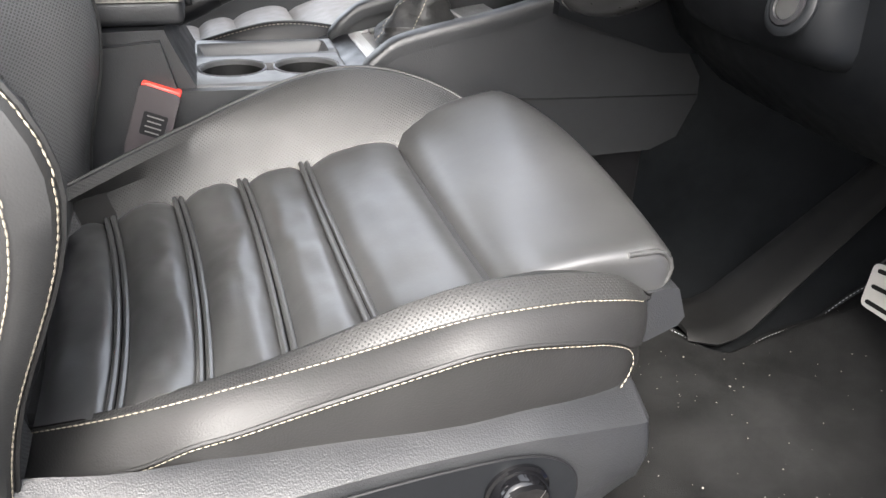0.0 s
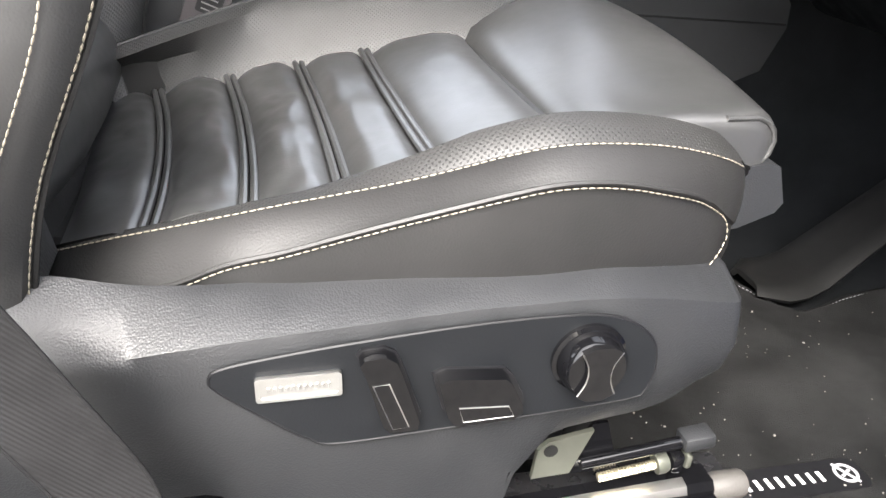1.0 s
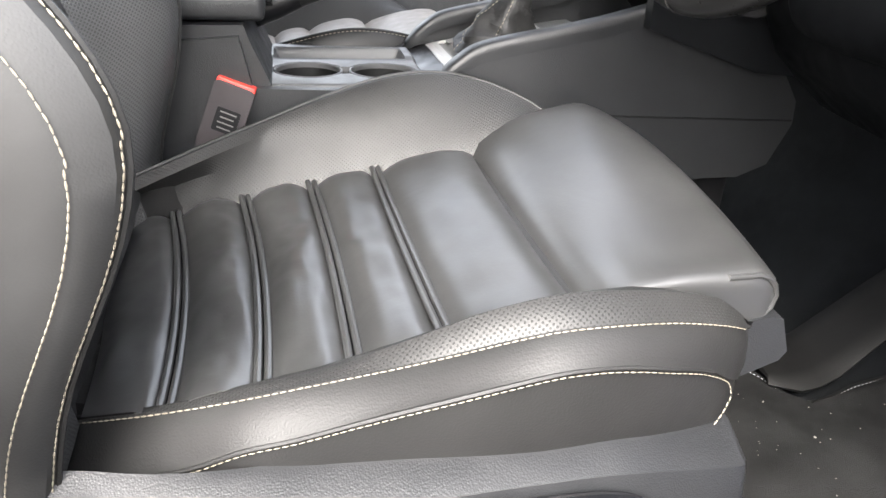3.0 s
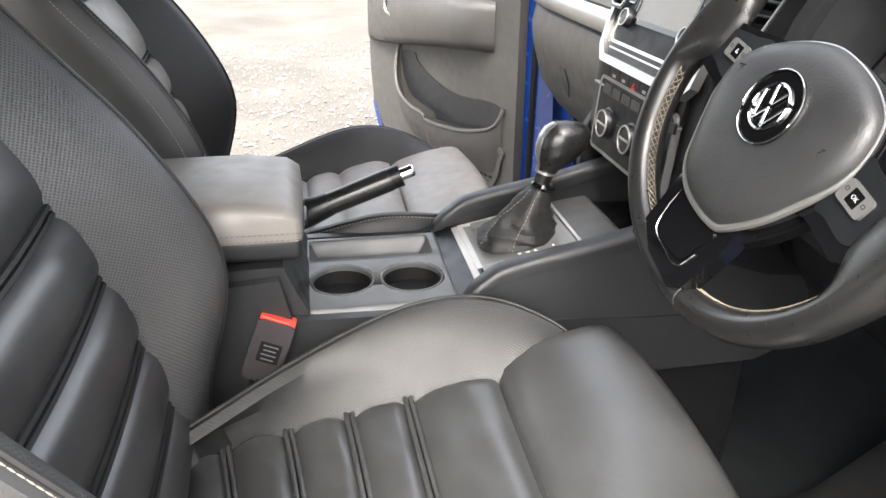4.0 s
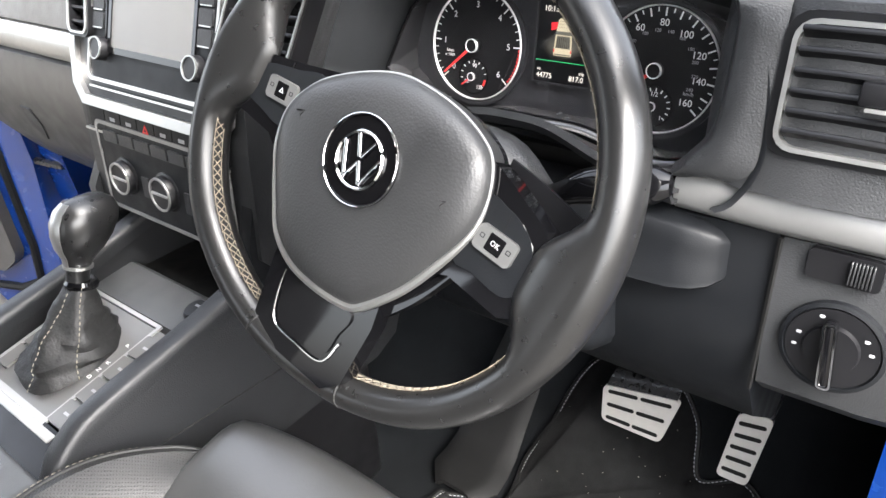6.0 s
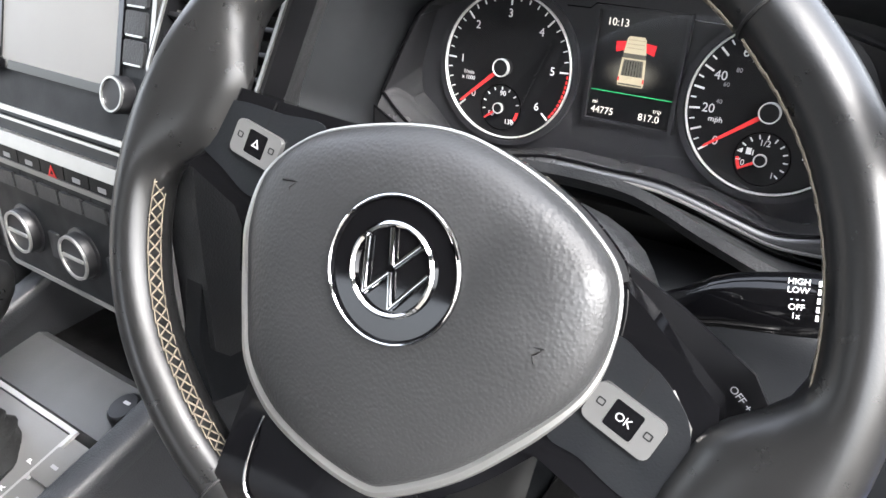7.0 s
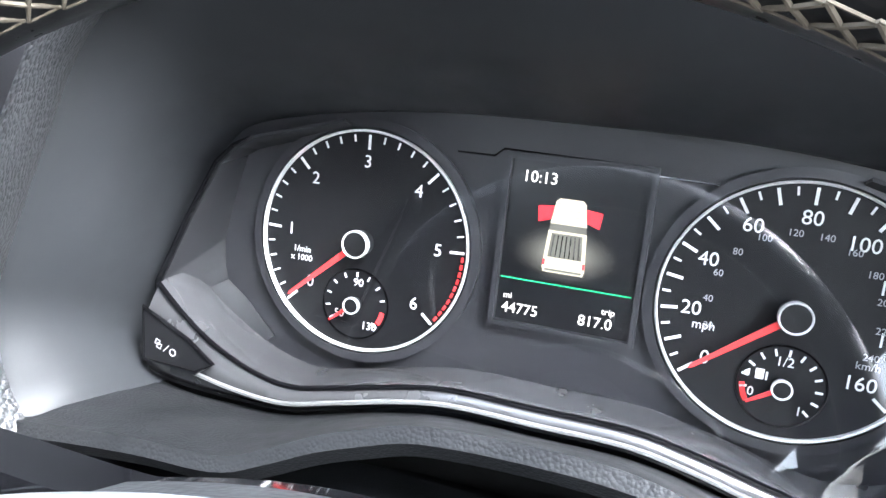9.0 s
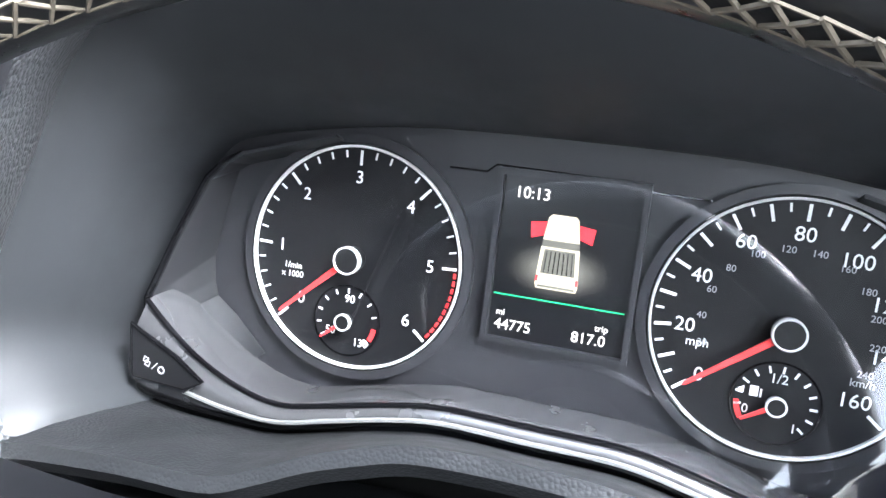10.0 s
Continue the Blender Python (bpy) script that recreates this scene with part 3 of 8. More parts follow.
def seat(name, at, s, tall_outer, label):
    """s: +1 where the outer side is towards -y. Built about the driver's place, then set down at 'at'."""
    base = Vector((0.5, 0.0, FLOOR_Z))
    root = thing(name, base, label, "car seat", group="front seats")

    def P(x, y, z):
        return Vector((x, y * s, z))

    worn = not tall_outer
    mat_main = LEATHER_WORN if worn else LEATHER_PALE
    core = []
    for x in (0.22, 0.26, 0.30, 0.34, 0.38, 0.42, 0.46, 0.50, 0.54, 0.58, 0.60):
        wo = min(0.17, smooth_table(x, S1X, S1Y) - 0.010) if worn else 0.17
        zt = cushion_z(x) - 0.0165
        low = 0.80 if x < 0.65 else 0.872
        core.append([P(x, -wo, low), P(x, -wo, zt - 0.012), P(x, -wo + 0.012, zt), P(x, 0.158, zt), P(x, 0.17, zt - 0.012), P(x, 0.17, low)])
    cushion = part("cushion", loft(core), LEATHER, root)
    # quilted panels of the seat, each a pillow between two piped seams
    half = 0.174
    for k in range(5):
        rows = []
        for i in range(21):
            f = i / 20
            puff = 0.0125 * (1 - abs(2 * f - 1) ** 3.0)
            row = []
            for j in range(45):
                v = 2 * j / 44 - 1
                a, b = rib_x(k, v, worn), rib_x(k + 1, v, worn)
                x = a + 0.0035 + (b - a - 0.007) * f
                outer = min(half, smooth_table(x, S1X, S1Y) - 0.001) if worn else half
                y = (half if v > 0 else outer) * v
                z = cushion_z(x) + puff - 0.0135 + 0.004 * abs(v) ** 3 - (0.010 if v > 0 or not worn else 0.001) * max(0, abs(v) - 0.94) / 0.06
                if worn:
                    # slack, creased hide: deepest on the panels that are sat on most
                    slack = (0.7, 1.0, 1.0, 0.55, 0.35)[k]
                    z += slack * (0.0060 * noise.noise(Vector((x * 17, y * 12, 3))) + 0.0030 * noise.noise(Vector((x * 42, y * 20, 7))) + 0.0010 * noise.noise(Vector((x * 95, y * 60, 5)))) * (1 - abs(2 * f - 1) ** 4)
                if worn and v < -0.6:
                    q = min(1.0, (-v - 0.6) / 0.4)
                    q = q * q * (3 - 2 * q)
                    z = z * (1 - q) + min(z, smooth_table(x, S1X, S1Z) + 0.0005) * q
                row.append(P(x, y, z))
            rows.append(row)
        part("seat_panel", sheet(rows, 0.012), mat_main, cushion)
    for k in range(1, 5):
        pts = []
        for v in np.linspace(-0.985, 0.985, 25):
            a = rib_x(k, v, worn)
            outer = min(half, smooth_table(a, S1X, S1Y) - 0.004) if worn else half
            z = cushion_z(a) - 0.0088 + 0.004 * abs(v) ** 3
            if worn and v < -0.6:
                z = min(z, cushion_z(a) - 0.008 + (smooth_table(a, S1X, S1Z) - 0.004 - cushion_z(a) + 0.008) * ((-v - 0.6) / 0.4) ** 1.5)
            pts.append(P(a, (half if v > 0 else outer) * v, z))
        part("seam_piping", join(tube([p + Vector((-0.0034, 0, 0)) for p in pts], 0.0029, 8), tube([p + Vector((0.0034, 0, 0)) for p in pts], 0.0029, 8)), mat_main, cushion)
    # front pad: a rolled block with flat, piped ends
    yo, yi = (-0.160, 0.196) if worn else (-0.185, 0.185)
    rings = []
    for w, shrink in [(0.0, 0.010), (0.008, 0.003), (0.022, 0.0)] + [(f, 0.0) for f in np.linspace(0.06, 0.94, 17)] + [(0.976, 0.001), (0.990, 0.004), (0.998, 0.010), (1.0, 0.018)]:
        v = 2 * w - 1
        y = yo + (yi - yo) * w
        xs = rib_x(5, v, worn)
        xn = 0.7385 + 0.010 * (1 - abs(v) ** 2.2) - 0.012 * max(0.0, v) ** 3 - shrink * 0.8
        zs = 0.936 + 0.004 * w
        zc = (0.9565 + 0.031 * w + 0.005 * math.sin(math.pi * w) if worn else 0.978 - 0.004 * v * v) - shrink
        dip = 0.0025 * noise.noise(Vector((y * 9, 2, 4))) if worn else 0.0
        ring = [(xs - 0.002, zs - 0.022), (xs + 0.001, zs - 0.006), (xs + 0.008, zs + 0.006), (xs + 0.022, zs + 0.012 + 0.06 * (zc - zs) + dip)]
        x0, z0 = ring[-1]
        for f in (0.2, 0.4, 0.6, 0.8, 0.92):
            ring.append((x0 + (xn - 0.020 - x0) * f, z0 + (zc - z0) * (1 - (1 - f) ** 1.9) + (0.0016 * noise.noise(Vector((f * 3, y * 14, 9))) if worn else 0)))
        for a in (80, 55, 30, 5, -25, -55, -85):
            ring.append((xn - 0.020 + 0.020 * math.cos(radians(a)), zc - 0.0195 + 0.0195 * math.sin(radians(a))))
        ring += [(xn - 0.045, 0.918), (0.60, 0.905)]
        rings.append([P(x, y, max(z, 0.900)) for x, z in ring])
    pad = part("front_pad", loft(rings), mat_main, cushion, sharp=55)
    part("pad_piping", tube([p + Vector((0, 0, 0.0004)) for p in rings[1][7:16]], 0.0024, 8), mat_main, pad)
    # plastic cap below the front pad
    cap = [(0.68, 0.912), (0.742, 0.921), (0.751, 0.918), (0.762, 0.889), (0.757, 0.881), (0.728, 0.869), (0.68, 0.862)]
    part("front_cap", bevelled(loft([[P(x - 0.006 * (abs(y) / 0.16) ** 3, y, z) for x, z in cap] for y in np.linspace(-0.163, 0.182, 9)]), 0.002), PLASTIC, root, "dark grey plastic cap under the front edge")

    # bolsters
    def tall(side, outer):
        rows, band, edge = [], [], []
        for x in np.linspace(0.205, 0.712, 38):
            cy, cz = smooth_table(x, CRX, CRY), smooth_table(x, CRX, CRZ)
            end = max(0.0, (x - 0.66) / 0.052)
            iz = cushion_z(x) - 0.012
            sec = [(0.165, iz - 0.01), (0.172, iz + 0.002), (0.172 + (cy - 0.172) * 0.45, iz + (cz - iz) * 0.55), (cy - 0.018, cz - 0.010), (cy - 0.006, cz - 0.001), (cy + 0.004, cz - 0.0015)]
            rows.append([P(x, side * (y - 0.02 * end * end), z - 0.02 * end * end) for y, z in sec])
            sec2 = [(cy + 0.004, cz - 0.0015), (cy + 0.012, cz - 0.008), (cy + 0.018, cz - 0.03), (cy + 0.016, cz - 0.07), (0.215, 0.86), (0.205, 0.80)]
            band.append([P(x + 0.004 * end, side * (y - 0.02 * end * end), z - 0.02 * end * end) for y, z in sec2])
            edge.append(rows[-1][-1])
        flip = (side * s) > 0
        part("bolster", sheet(rows if flip else [r[::-1] for r in rows], 0.012), LEATHER_DOTS, cushion, "perforated leather bolster")
        part("bolster_side", sheet(band if flip else [r[::-1] for r in band], 0.012), LEATHER, cushion)
        part("seam_piping", tube(spline(edge, 50), 0.0022, 6), LEATHER, cushion)
        part("stitching", dashes([p + Vector((0, side * s * 0.006, -0.002)) for p in edge], 0.004, 0.002, 0.0007), THREAD, cushion, "cream decorative stitching")

    def low_outer():
        top, band, side_p, s1, s2 = [], [], [], [], []
        for x in np.linspace(0.203, 0.7215, 64):
            y1, z1 = smooth_table(x, S1X, S1Y), smooth_table(x, S1X, S1Z)
            turn = 0.030 * max(0.0, (x - 0.699) / 0.0225) ** 2
            h = max(0.0, min(1.0, (x - 0.40) / 0.10)) * max(0.0, min(1.0, (0.722 - x) / 0.05))
            iz = min(cushion_z(x) - 0.014, z1 - 0.010)
            y0 = min(0.160, y1 - 0.008)
            cz = z1 + 0.013 * h
            top.append([P(x, -(y0 - 0.01), iz - 0.006), P(x, -y0, iz + 0.001), P(x, -(y0 + (y1 - y0) * 0.35), iz + (cz - iz) * 0.75 + 0.001), P(x, -(y0 + (y1 - y0) * 0.62), cz), P(x, -(y1 - 0.007), z1 + 0.008 * h), P(x, -y1, z1)])
            y2 = smooth_table(x, [0.200, 0.235, 0.32, 0.354, 0.386, 0.418, 0.449, 0.48, 0.512, 0.544, 0.58, 0.62, 0.652, 0.679, 0.722], [0.166, 0.180, 0.2035, 0.2110, 0.2155, 0.2195, 0.2235, 0.2275, 0.2305, 0.2315, 0.2295, 0.2245, 0.2155, 0.2025, 0.165])
            z2 = smooth_table(x, [0.200, 0.235, 0.32, 0.354, 0.386, 0.418, 0.449, 0.48, 0.512, 0.544, 0.58, 0.62, 0.652, 0.679, 0.722], [0.822, 0.838, 0.8655, 0.882, 0.891, 0.9015, 0.9115, 0.921, 0.930, 0.9365, 0.936, 0.928, 0.917, 0.898, 0.868])
            y1, y2, y0 = y1 - turn, y2 - turn, y0 - turn
            bul = 0.006
            band.append([P(x, -y1, z1), P(x, -(y1 + (y2 - y1) * 0.3 + bul * 0.8), z1 + (z2 - z1) * 0.25), P(x, -(y1 + (y2 - y1) * 0.6 + bul), z1 + (z2 - z1) * 0.6), P(x, -(y2 + 0.003), z2 + 0.003), P(x, -y2, z2)])
            side_p.append([P(x, -y2, z2), P(x, -(y2 + 0.002), z2 * 0.6 + 0.84 * 0.4), P(x, -(y2 - 0.004), 0.842), P(x, -(y2 - 0.012), 0.80)])
            s1.append(P(x, -(y1 + 0.0025), z1 - 0.0005))
            if x > 0.30:
                s2.append(P(x, -(y2 + 0.0025), z2 - 0.002))
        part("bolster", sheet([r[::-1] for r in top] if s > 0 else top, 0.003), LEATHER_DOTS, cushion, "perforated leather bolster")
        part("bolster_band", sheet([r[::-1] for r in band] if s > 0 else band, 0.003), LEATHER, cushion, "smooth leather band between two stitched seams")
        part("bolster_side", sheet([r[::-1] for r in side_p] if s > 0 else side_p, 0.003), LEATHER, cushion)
        part("stitching", dashes([p for p in s1 if p.x < 0.70], 0.0040, 0.0012, 0.00062), THREAD, cushion, "cream decorative stitching")
        curl = [p for p in s2 if p.x < 0.662] + [P(0.6745, -0.2085, 0.9010), P(0.6825, -0.2050, 0.889), P(0.6815, -0.2060, 0.876), P(0.6710, -0.2110, 0.864)]
        part("stitching", dashes(spline(curl, 140), 0.0040, 0.0012, 0.00062), THREAD, cushion, "cream decorative stitching")
        part("seam_piping", tube(spline([p + Vector((0, 0, 0.004)) for p in curl[:-4]], 60), 0.0018, 6), LEATHER, cushion)

    tall(1, False)
    if tall_outer:
        tall(-1, True)
    else:
        low_outer()

    # backrest, leaning back; 'a' runs up along it, 'd' stands out from the insert
    foot, up, out = Vector((0.235, 0, 0.86)), Vector((-0.342, 0, 0.940)), Vector((0.940, 0, 0.342))
    back = part("backrest", loft([[foot + up * a + out * d + Vector((0, y, 0)) for d, y in ((-0.02, -0.215 * w), (0.0, -0.20 * w), (0.0, 0.20 * w), (-0.02, 0.215 * w), (-0.11, 0.20 * w), (-0.13, 0.0), (-0.11, -0.20 * w))] for a, w in ((-0.03, 0.9), (0.05, 1.0), (0.3, 1.03), (0.5, 0.98), (0.62, 0.86), (0.665, 0.7))]), LEATHER, root)
    AX = [0, 0.064, 0.14, 0.192, 0.258, 0.362, 0.455, 0.513, 0.60, 0.66]
    AD = [0.012, 0.045, 0.100, 0.125, 0.129, 0.110, 0.078, 0.060, 0.042, 0.02]
    ins = lambda a: 0.012 + 0.028 * math.sin(math.pi * min(1, max(0, a / 0.5)))
    steps = [0.02, 0.095, 0.172, 0.25, 0.33, 0.46]
    for a, b in zip(steps, steps[1:]):
        rows = []
        for i in range(11):
            f = i / 10
            t = a + 0.004 + (b - a - 0.008) * f
            puff = 0.011 * (1 - abs(2 * f - 1) ** 3)
            wid = 0.150 if t < 0.36 else 0.150 - 0.10 * (t - 0.36)
            rows.append([foot + up * (t - 0.008 * (1 - v * v)) + out * (ins(t) + puff - 0.006 + (0.002 * noise.noise(Vector((t * 22, v * 3, 8))) if worn else 0)) + Vector((0, wid * v, 0)) for v in np.linspace(-1, 1, 19)])
        part("back_panel", sheet([r[::-1] for r in rows], 0.012), mat_main, back)
        if a > 0.03:
            ln = [foot + up * (a - 0.008 * (1 - v * v)) + out * (ins(a) - 0.004) + Vector((0, 0.148 * v, 0)) for v in np.linspace(-1, 1, 15)]
            part("seam_piping", join(tube([p + up * -0.0035 for p in ln], 0.0036, 6), tube([p + up * 0.0035 for p in ln], 0.0036, 6)), LEATHER, back)
    rows = []
    for i in range(8):
        t = 0.464 + 0.19 * i / 7
        rows.append([foot + up * t + out * (ins(t) + 0.002 * (i > 0) - 0.004 * (i == 0) - 0.03 * (i / 7) ** 3) + Vector((0, (0.14 - 0.02 * i / 7) * v, 0)) for v in np.linspace(-1, 1, 13)])
    part("back_panel", sheet([r[::-1] for r in rows], 0.012), LEATHER, back)
    for side in (-1, 1):
        face, flank, edge, low_edge = [], [], [], []
        outer_side = (side < 0) == (s > 0)
        for t in np.linspace(0.0, 0.655, 40):
            d = smooth_table(t, AX, AD) + (0.030 * math.exp(-((t - 0.17) / 0.115) ** 2) if outer_side and worn else 0.0)
            i0 = ins(t)
            w = 1.0 - 0.25 * max(0, (t - 0.45) / 0.2) ** 2
            k = lambda y, dd: foot + up * t + out * dd + Vector((0, side * y * w, 0))
            face.append([k(0.140, i0 - 0.012), k(0.150, i0), k(0.172, i0 + (d - i0) * 0.5), k(0.196, i0 + (d - i0) * 0.88), k(0.208, d - 0.003), k(0.218, d)])
            flank.append([k(0.218, d), k(0.228, d - 0.004), k(0.238, d - 0.022), k(0.241, d - 0.045), k(0.240, d * 0.3 - 0.03), k(0.222, -0.10)])
            edge.append(k(0.219, d + 0.0006))
            low_edge.append(k(0.2385, d - 0.0235))
        flip = side > 0
        part("back_bolster", sheet([r[::-1] for r in face] if flip else face, 0.012), LEATHER_SIDE_LIT if worn else LEATHER, back, "leather side bolster")
        part("bolster_side", sheet([r[::-1] for r in flank] if flip else flank, 0.012), LEATHER_BACK_LIT, back)
        part("seam_piping", tube(edge, 0.0022, 6), LEATHER, back)
        off = Vector((0, side * 0.005, 0))
        part("stitching", dashes([p + off - out * 0.0012 for p in edge], 0.0044, 0.0008, 0.00066), THREAD, back, "cream decorative stitching")
        if (side < 0) == (s > 0) or tall_outer:
            part("stitching", dashes([p + Vector((0, side * 0.0012, 0)) for p in low_edge], 0.0044, 0.0008, 0.00066), THREAD, back, "cream decorative stitching")
    # recliner cover and rails
    for sd in (-1, 1):
        part("seat_rail", join(box(0.47, sd * 0.19, 0.615, 0.62, 0.045, 0.022, 0.004), box(0.47, sd * 0.19, 0.64, 0.56, 0.03, 0.03, 0.004)), DARK_STEEL, root, "black steel seat rail")
    part("seat_pan", box(0.44, 0, 0.725, 0.34, 0.36, 0.13, 0.02), PLASTIC_SMOOTH, root)
    root.location = at
    return root


driver = seat("driver_seat", (0.5, -0.38, FLOOR_Z), 1, False, "black leather driver's seat with ribbed centre and cream stitching")
seat("passenger_seat", (0.452, 0.38, FLOOR_Z), -1, True, "black leather passenger seat with ribbed centre panels")


BRASSY = material("yellow_zinc", (0.50, 0.45, 0.33), 0.35, metal=0.9, vary=0.1, rough_vary=0.02)
PLATED = material("zinc_plating", (0.09, 0.093, 0.078), 0.42, metal=0.6, vary=0.15, vary_scale=25)


# ---- driver's seat: side cover, controls, rail ----
def seat_cover():
    """The plastic side cover of the driver's seat with its electric controls."""
    y0 = -0.615
    m = frame_of((0.5, y0, 0.84), (1, 0, 0), (0, 0, 1))      # local z points outwards, to -y
    loc = lambda x, z: (x - 0.5, z - 0.84)
    cover_top = [(0.215, 0.887), (0.239, 0.884), (0.266, 0.881), (0.293, 0.875), (0.323, 0.872), (0.369, 0.872), (0.418, 0.875), (0.486, 0.879), (0.559, 0.881), (0.598, 0.880), (0.645, 0.872), (0.680, 0.864)]
    ridge = [(0.215, 0.868), (0.239, 0.859), (0.267, 0.850), (0.295, 0.848), (0.324, 0.851), (0.369, 0.856), (0.415, 0.860), (0.480, 0.866), (0.531, 0.8685), (0.577, 0.8695), (0.620, 0.865), (0.680, 0.852)]
    face_t = [(x + 0.001, z - 0.009) for x, z in ridge]
    mid = [(0.215, 0.80), (0.240, 0.80), (0.268, 0.80), (0.300, 0.80), (0.330, 0.80), (0.370, 0.80), (0.420, 0.80), (0.480, 0.80), (0.530, 0.803), (0.580, 0.808), (0.634, 0.812), (0.684, 0.818)]
    low = [(0.215, 0.757), (0.240, 0.757), (0.275, 0.757), (0.305, 0.757), (0.340, 0.757), (0.372, 0.755), (0.420, 0.750), (0.490, 0.750), (0.535, 0.772), (0.575, 0.778), (0.640, 0.787), (0.679, 0.797)]
    bot = [(0.215, 0.736), (0.240, 0.736), (0.275, 0.735), (0.305, 0.733), (0.343, 0.730), (0.358, 0.690), (0.400, 0.655), (0.495, 0.655), (0.530, 0.692), (0.550, 0.752), (0.636, 0.768), (0.673, 0.783)]
    depth = [(-0.594, cover_top), (-0.606, None), (-0.6305, ridge), (-0.6325, face_t), (-0.6340, mid), (-0.6310, low), (-0.622, bot)]
    rows = []
    for y, line in depth:
        if line is None:
            line = [((a[0] * 0.6 + b[0] * 0.4), (a[1] * 0.6 + b[1] * 0.4) + 0.004) for a, b in zip(cover_top, ridge)]
        pts = spline([(x, y + (0.013 * ((x - 0.57) / 0.11) ** 2 if x > 0.57 else 0), z) for x, z in line], 40)
        pts += [pts[-1] + Vector((0.009 * math.sin(radians(a)), 0.013 * (1 - math.cos(radians(a))), 0)) for a in (20, 40, 60, 80)] + [pts[-1] + Vector((0.009, 0.030, 0)), pts[-1] + Vector((0.006, 0.060, -0.002))]
        rows.append(pts)
    bm = sheet(rows, 0.006)
    cover = part("side_cover", bm, PLASTIC, driver_local, "dark grey grained plastic side cover")
    # raised control panel with its fine outline
    out = [(0.3434, 0.8350), (0.3481, 0.8402), (0.368, 0.8448), (0.4145, 0.8515), (0.4791, 0.8585), (0.530, 0.8618), (0.5655, 0.8618), (0.5885, 0.8575), (0.6058, 0.8473), (0.6154, 0.833), (0.6175, 0.8134), (0.6135, 0.8000), (0.6056, 0.7955), (0.559, 0.7906), (0.4846, 0.7851), (0.4142, 0.7808), (0.3974, 0.7865), (0.3812, 0.7982), (0.3599, 0.8154), (0.3456, 0.8285)]
    o2 = [loc(x, z) for x, z in out]
    line = spline([(a, b, 0) for a, b in o2], 90, True)
    mm = frame_of((0.5, -0.6338, 0.84), (1, 0, 0), (0, 0, 1))
    part("control_panel", prism([(p.x, p.y) for p in line], 0.0032, mm, 0.001, 2), PLASTIC_FINE, cover)
    pts = [mm @ Vector((p.x * 1.006, p.y * 1.02, 0.0022)) for p in line]
    part("panel_edge", tube(pts, 0.0011, 6, closed=True), PLASTIC_SMOOTH, cover)
    f = -0.637
    # metal badge with raised strokes
    bx = frame_of((0.3917, f, 0.8272), (1, 0, 0.03), (0, 0, 1))
    badge = part("badge", prism(rounded(0.0490, 0.0165, 0.002), 0.0022, bx, 0.0006), SATIN, cover, "brushed metal badge with raised rim")
    part("badge_rim", frame_prism(rounded(0.0490, 0.0165, 0.002), rounded(0.0445, 0.0122, 0.0015), 0.0032, bx, 0.0004), SATIN, badge)
    for k in range(11):
        h = (0.0034, 0.0030, 0.0040, 0.0032, 0.0050, 0.0032, 0.0032, 0.0032, 0.0046, 0.0032, 0.0040)[k]
        part("raised_mark", box(0, 0, 0, 0.0019, h, 0.0008, 0.0003, 1, None), SATIN, badge).matrix_local = FRAMES[driver_local.name] @ bx @ Matrix.Translation((-0.0170 + 0.0034 * k, 0, 0.0026)) @ FRAMES[driver_local.name].inverted()
    # switches: backrest rocker, cushion slider, lumbar knob
    def switch(nm, out, tip, thick, label, cx, cz):
        w = frame_of((cx, f, cz), (1, 0, 0), (0, 0, 1))
        sw = part(nm, prism([(p[0] * 1.12 + 0.0008, p[1] * 1.07 - 0.0006) for p in out], 0.0022, w, 0.0009), PLASTIC_SMOOTH, cover, label)
        body = prism(out, thick, w, 0.0046, 4)
        part("switch_cap", body, GLOSS, sw, sharp=70)
        part("switch_inlay", prism(tip, 0.0008, w @ Matrix.Translation((0, 0, thick)), 0.0003), GLOSS, sw)
        rim = [w @ Vector((p[0], p[1], thick + 0.0005)) for p in tip]
        part("inlay_edge", tube(rim, 0.00045, 5, closed=True), STEEL, sw)
    switch("backrest_switch", [(-0.0165, 0.0262), (-0.0045, 0.0275), (0.0018, 0.0235), (0.0050, 0.0160), (0.0172, -0.0215), (0.0160, -0.0275), (0.0000, -0.0280), (-0.0045, -0.0230), (-0.0155, 0.0140), (-0.0190, 0.0225)][::-1], [(-0.0115, 0.0085), (-0.0022, 0.0092), (0.0105, -0.0235), (0.0010, -0.0245)][::-1], 0.0120, "gloss black backrest switch", 0.4445, 0.8228)
    switch("cushion_switch", [(-0.0265, 0.0150), (-0.0205, 0.0178), (0.0145, 0.0150), (0.0190, 0.0100), (0.0270, -0.0060), (0.0278, -0.0120), (0.0225, -0.0165), (-0.0140, -0.0180), (-0.0195, -0.0110)][::-1], [(-0.0135, -0.0035), (0.0175, -0.0050), (0.0215, -0.0128), (-0.0100, -0.0142)][::-1], 0.0130, "gloss black cushion switch", 0.4985, 0.8140)
    kn = frame_of((0.5690, f, 0.8320), (1, 0, 0), (0, 0, 1))
    knob = part("lumbar_knob", lathe([(0.0, 0), (0.0245, 0), (0.0245, 0.003), (0.0220, 0.004), (0.0212, 0.013), (0.0185, 0.0165), (0.0, 0.0168)], kn, 40), GLOSS, cover, "round black four-way lumbar knob")
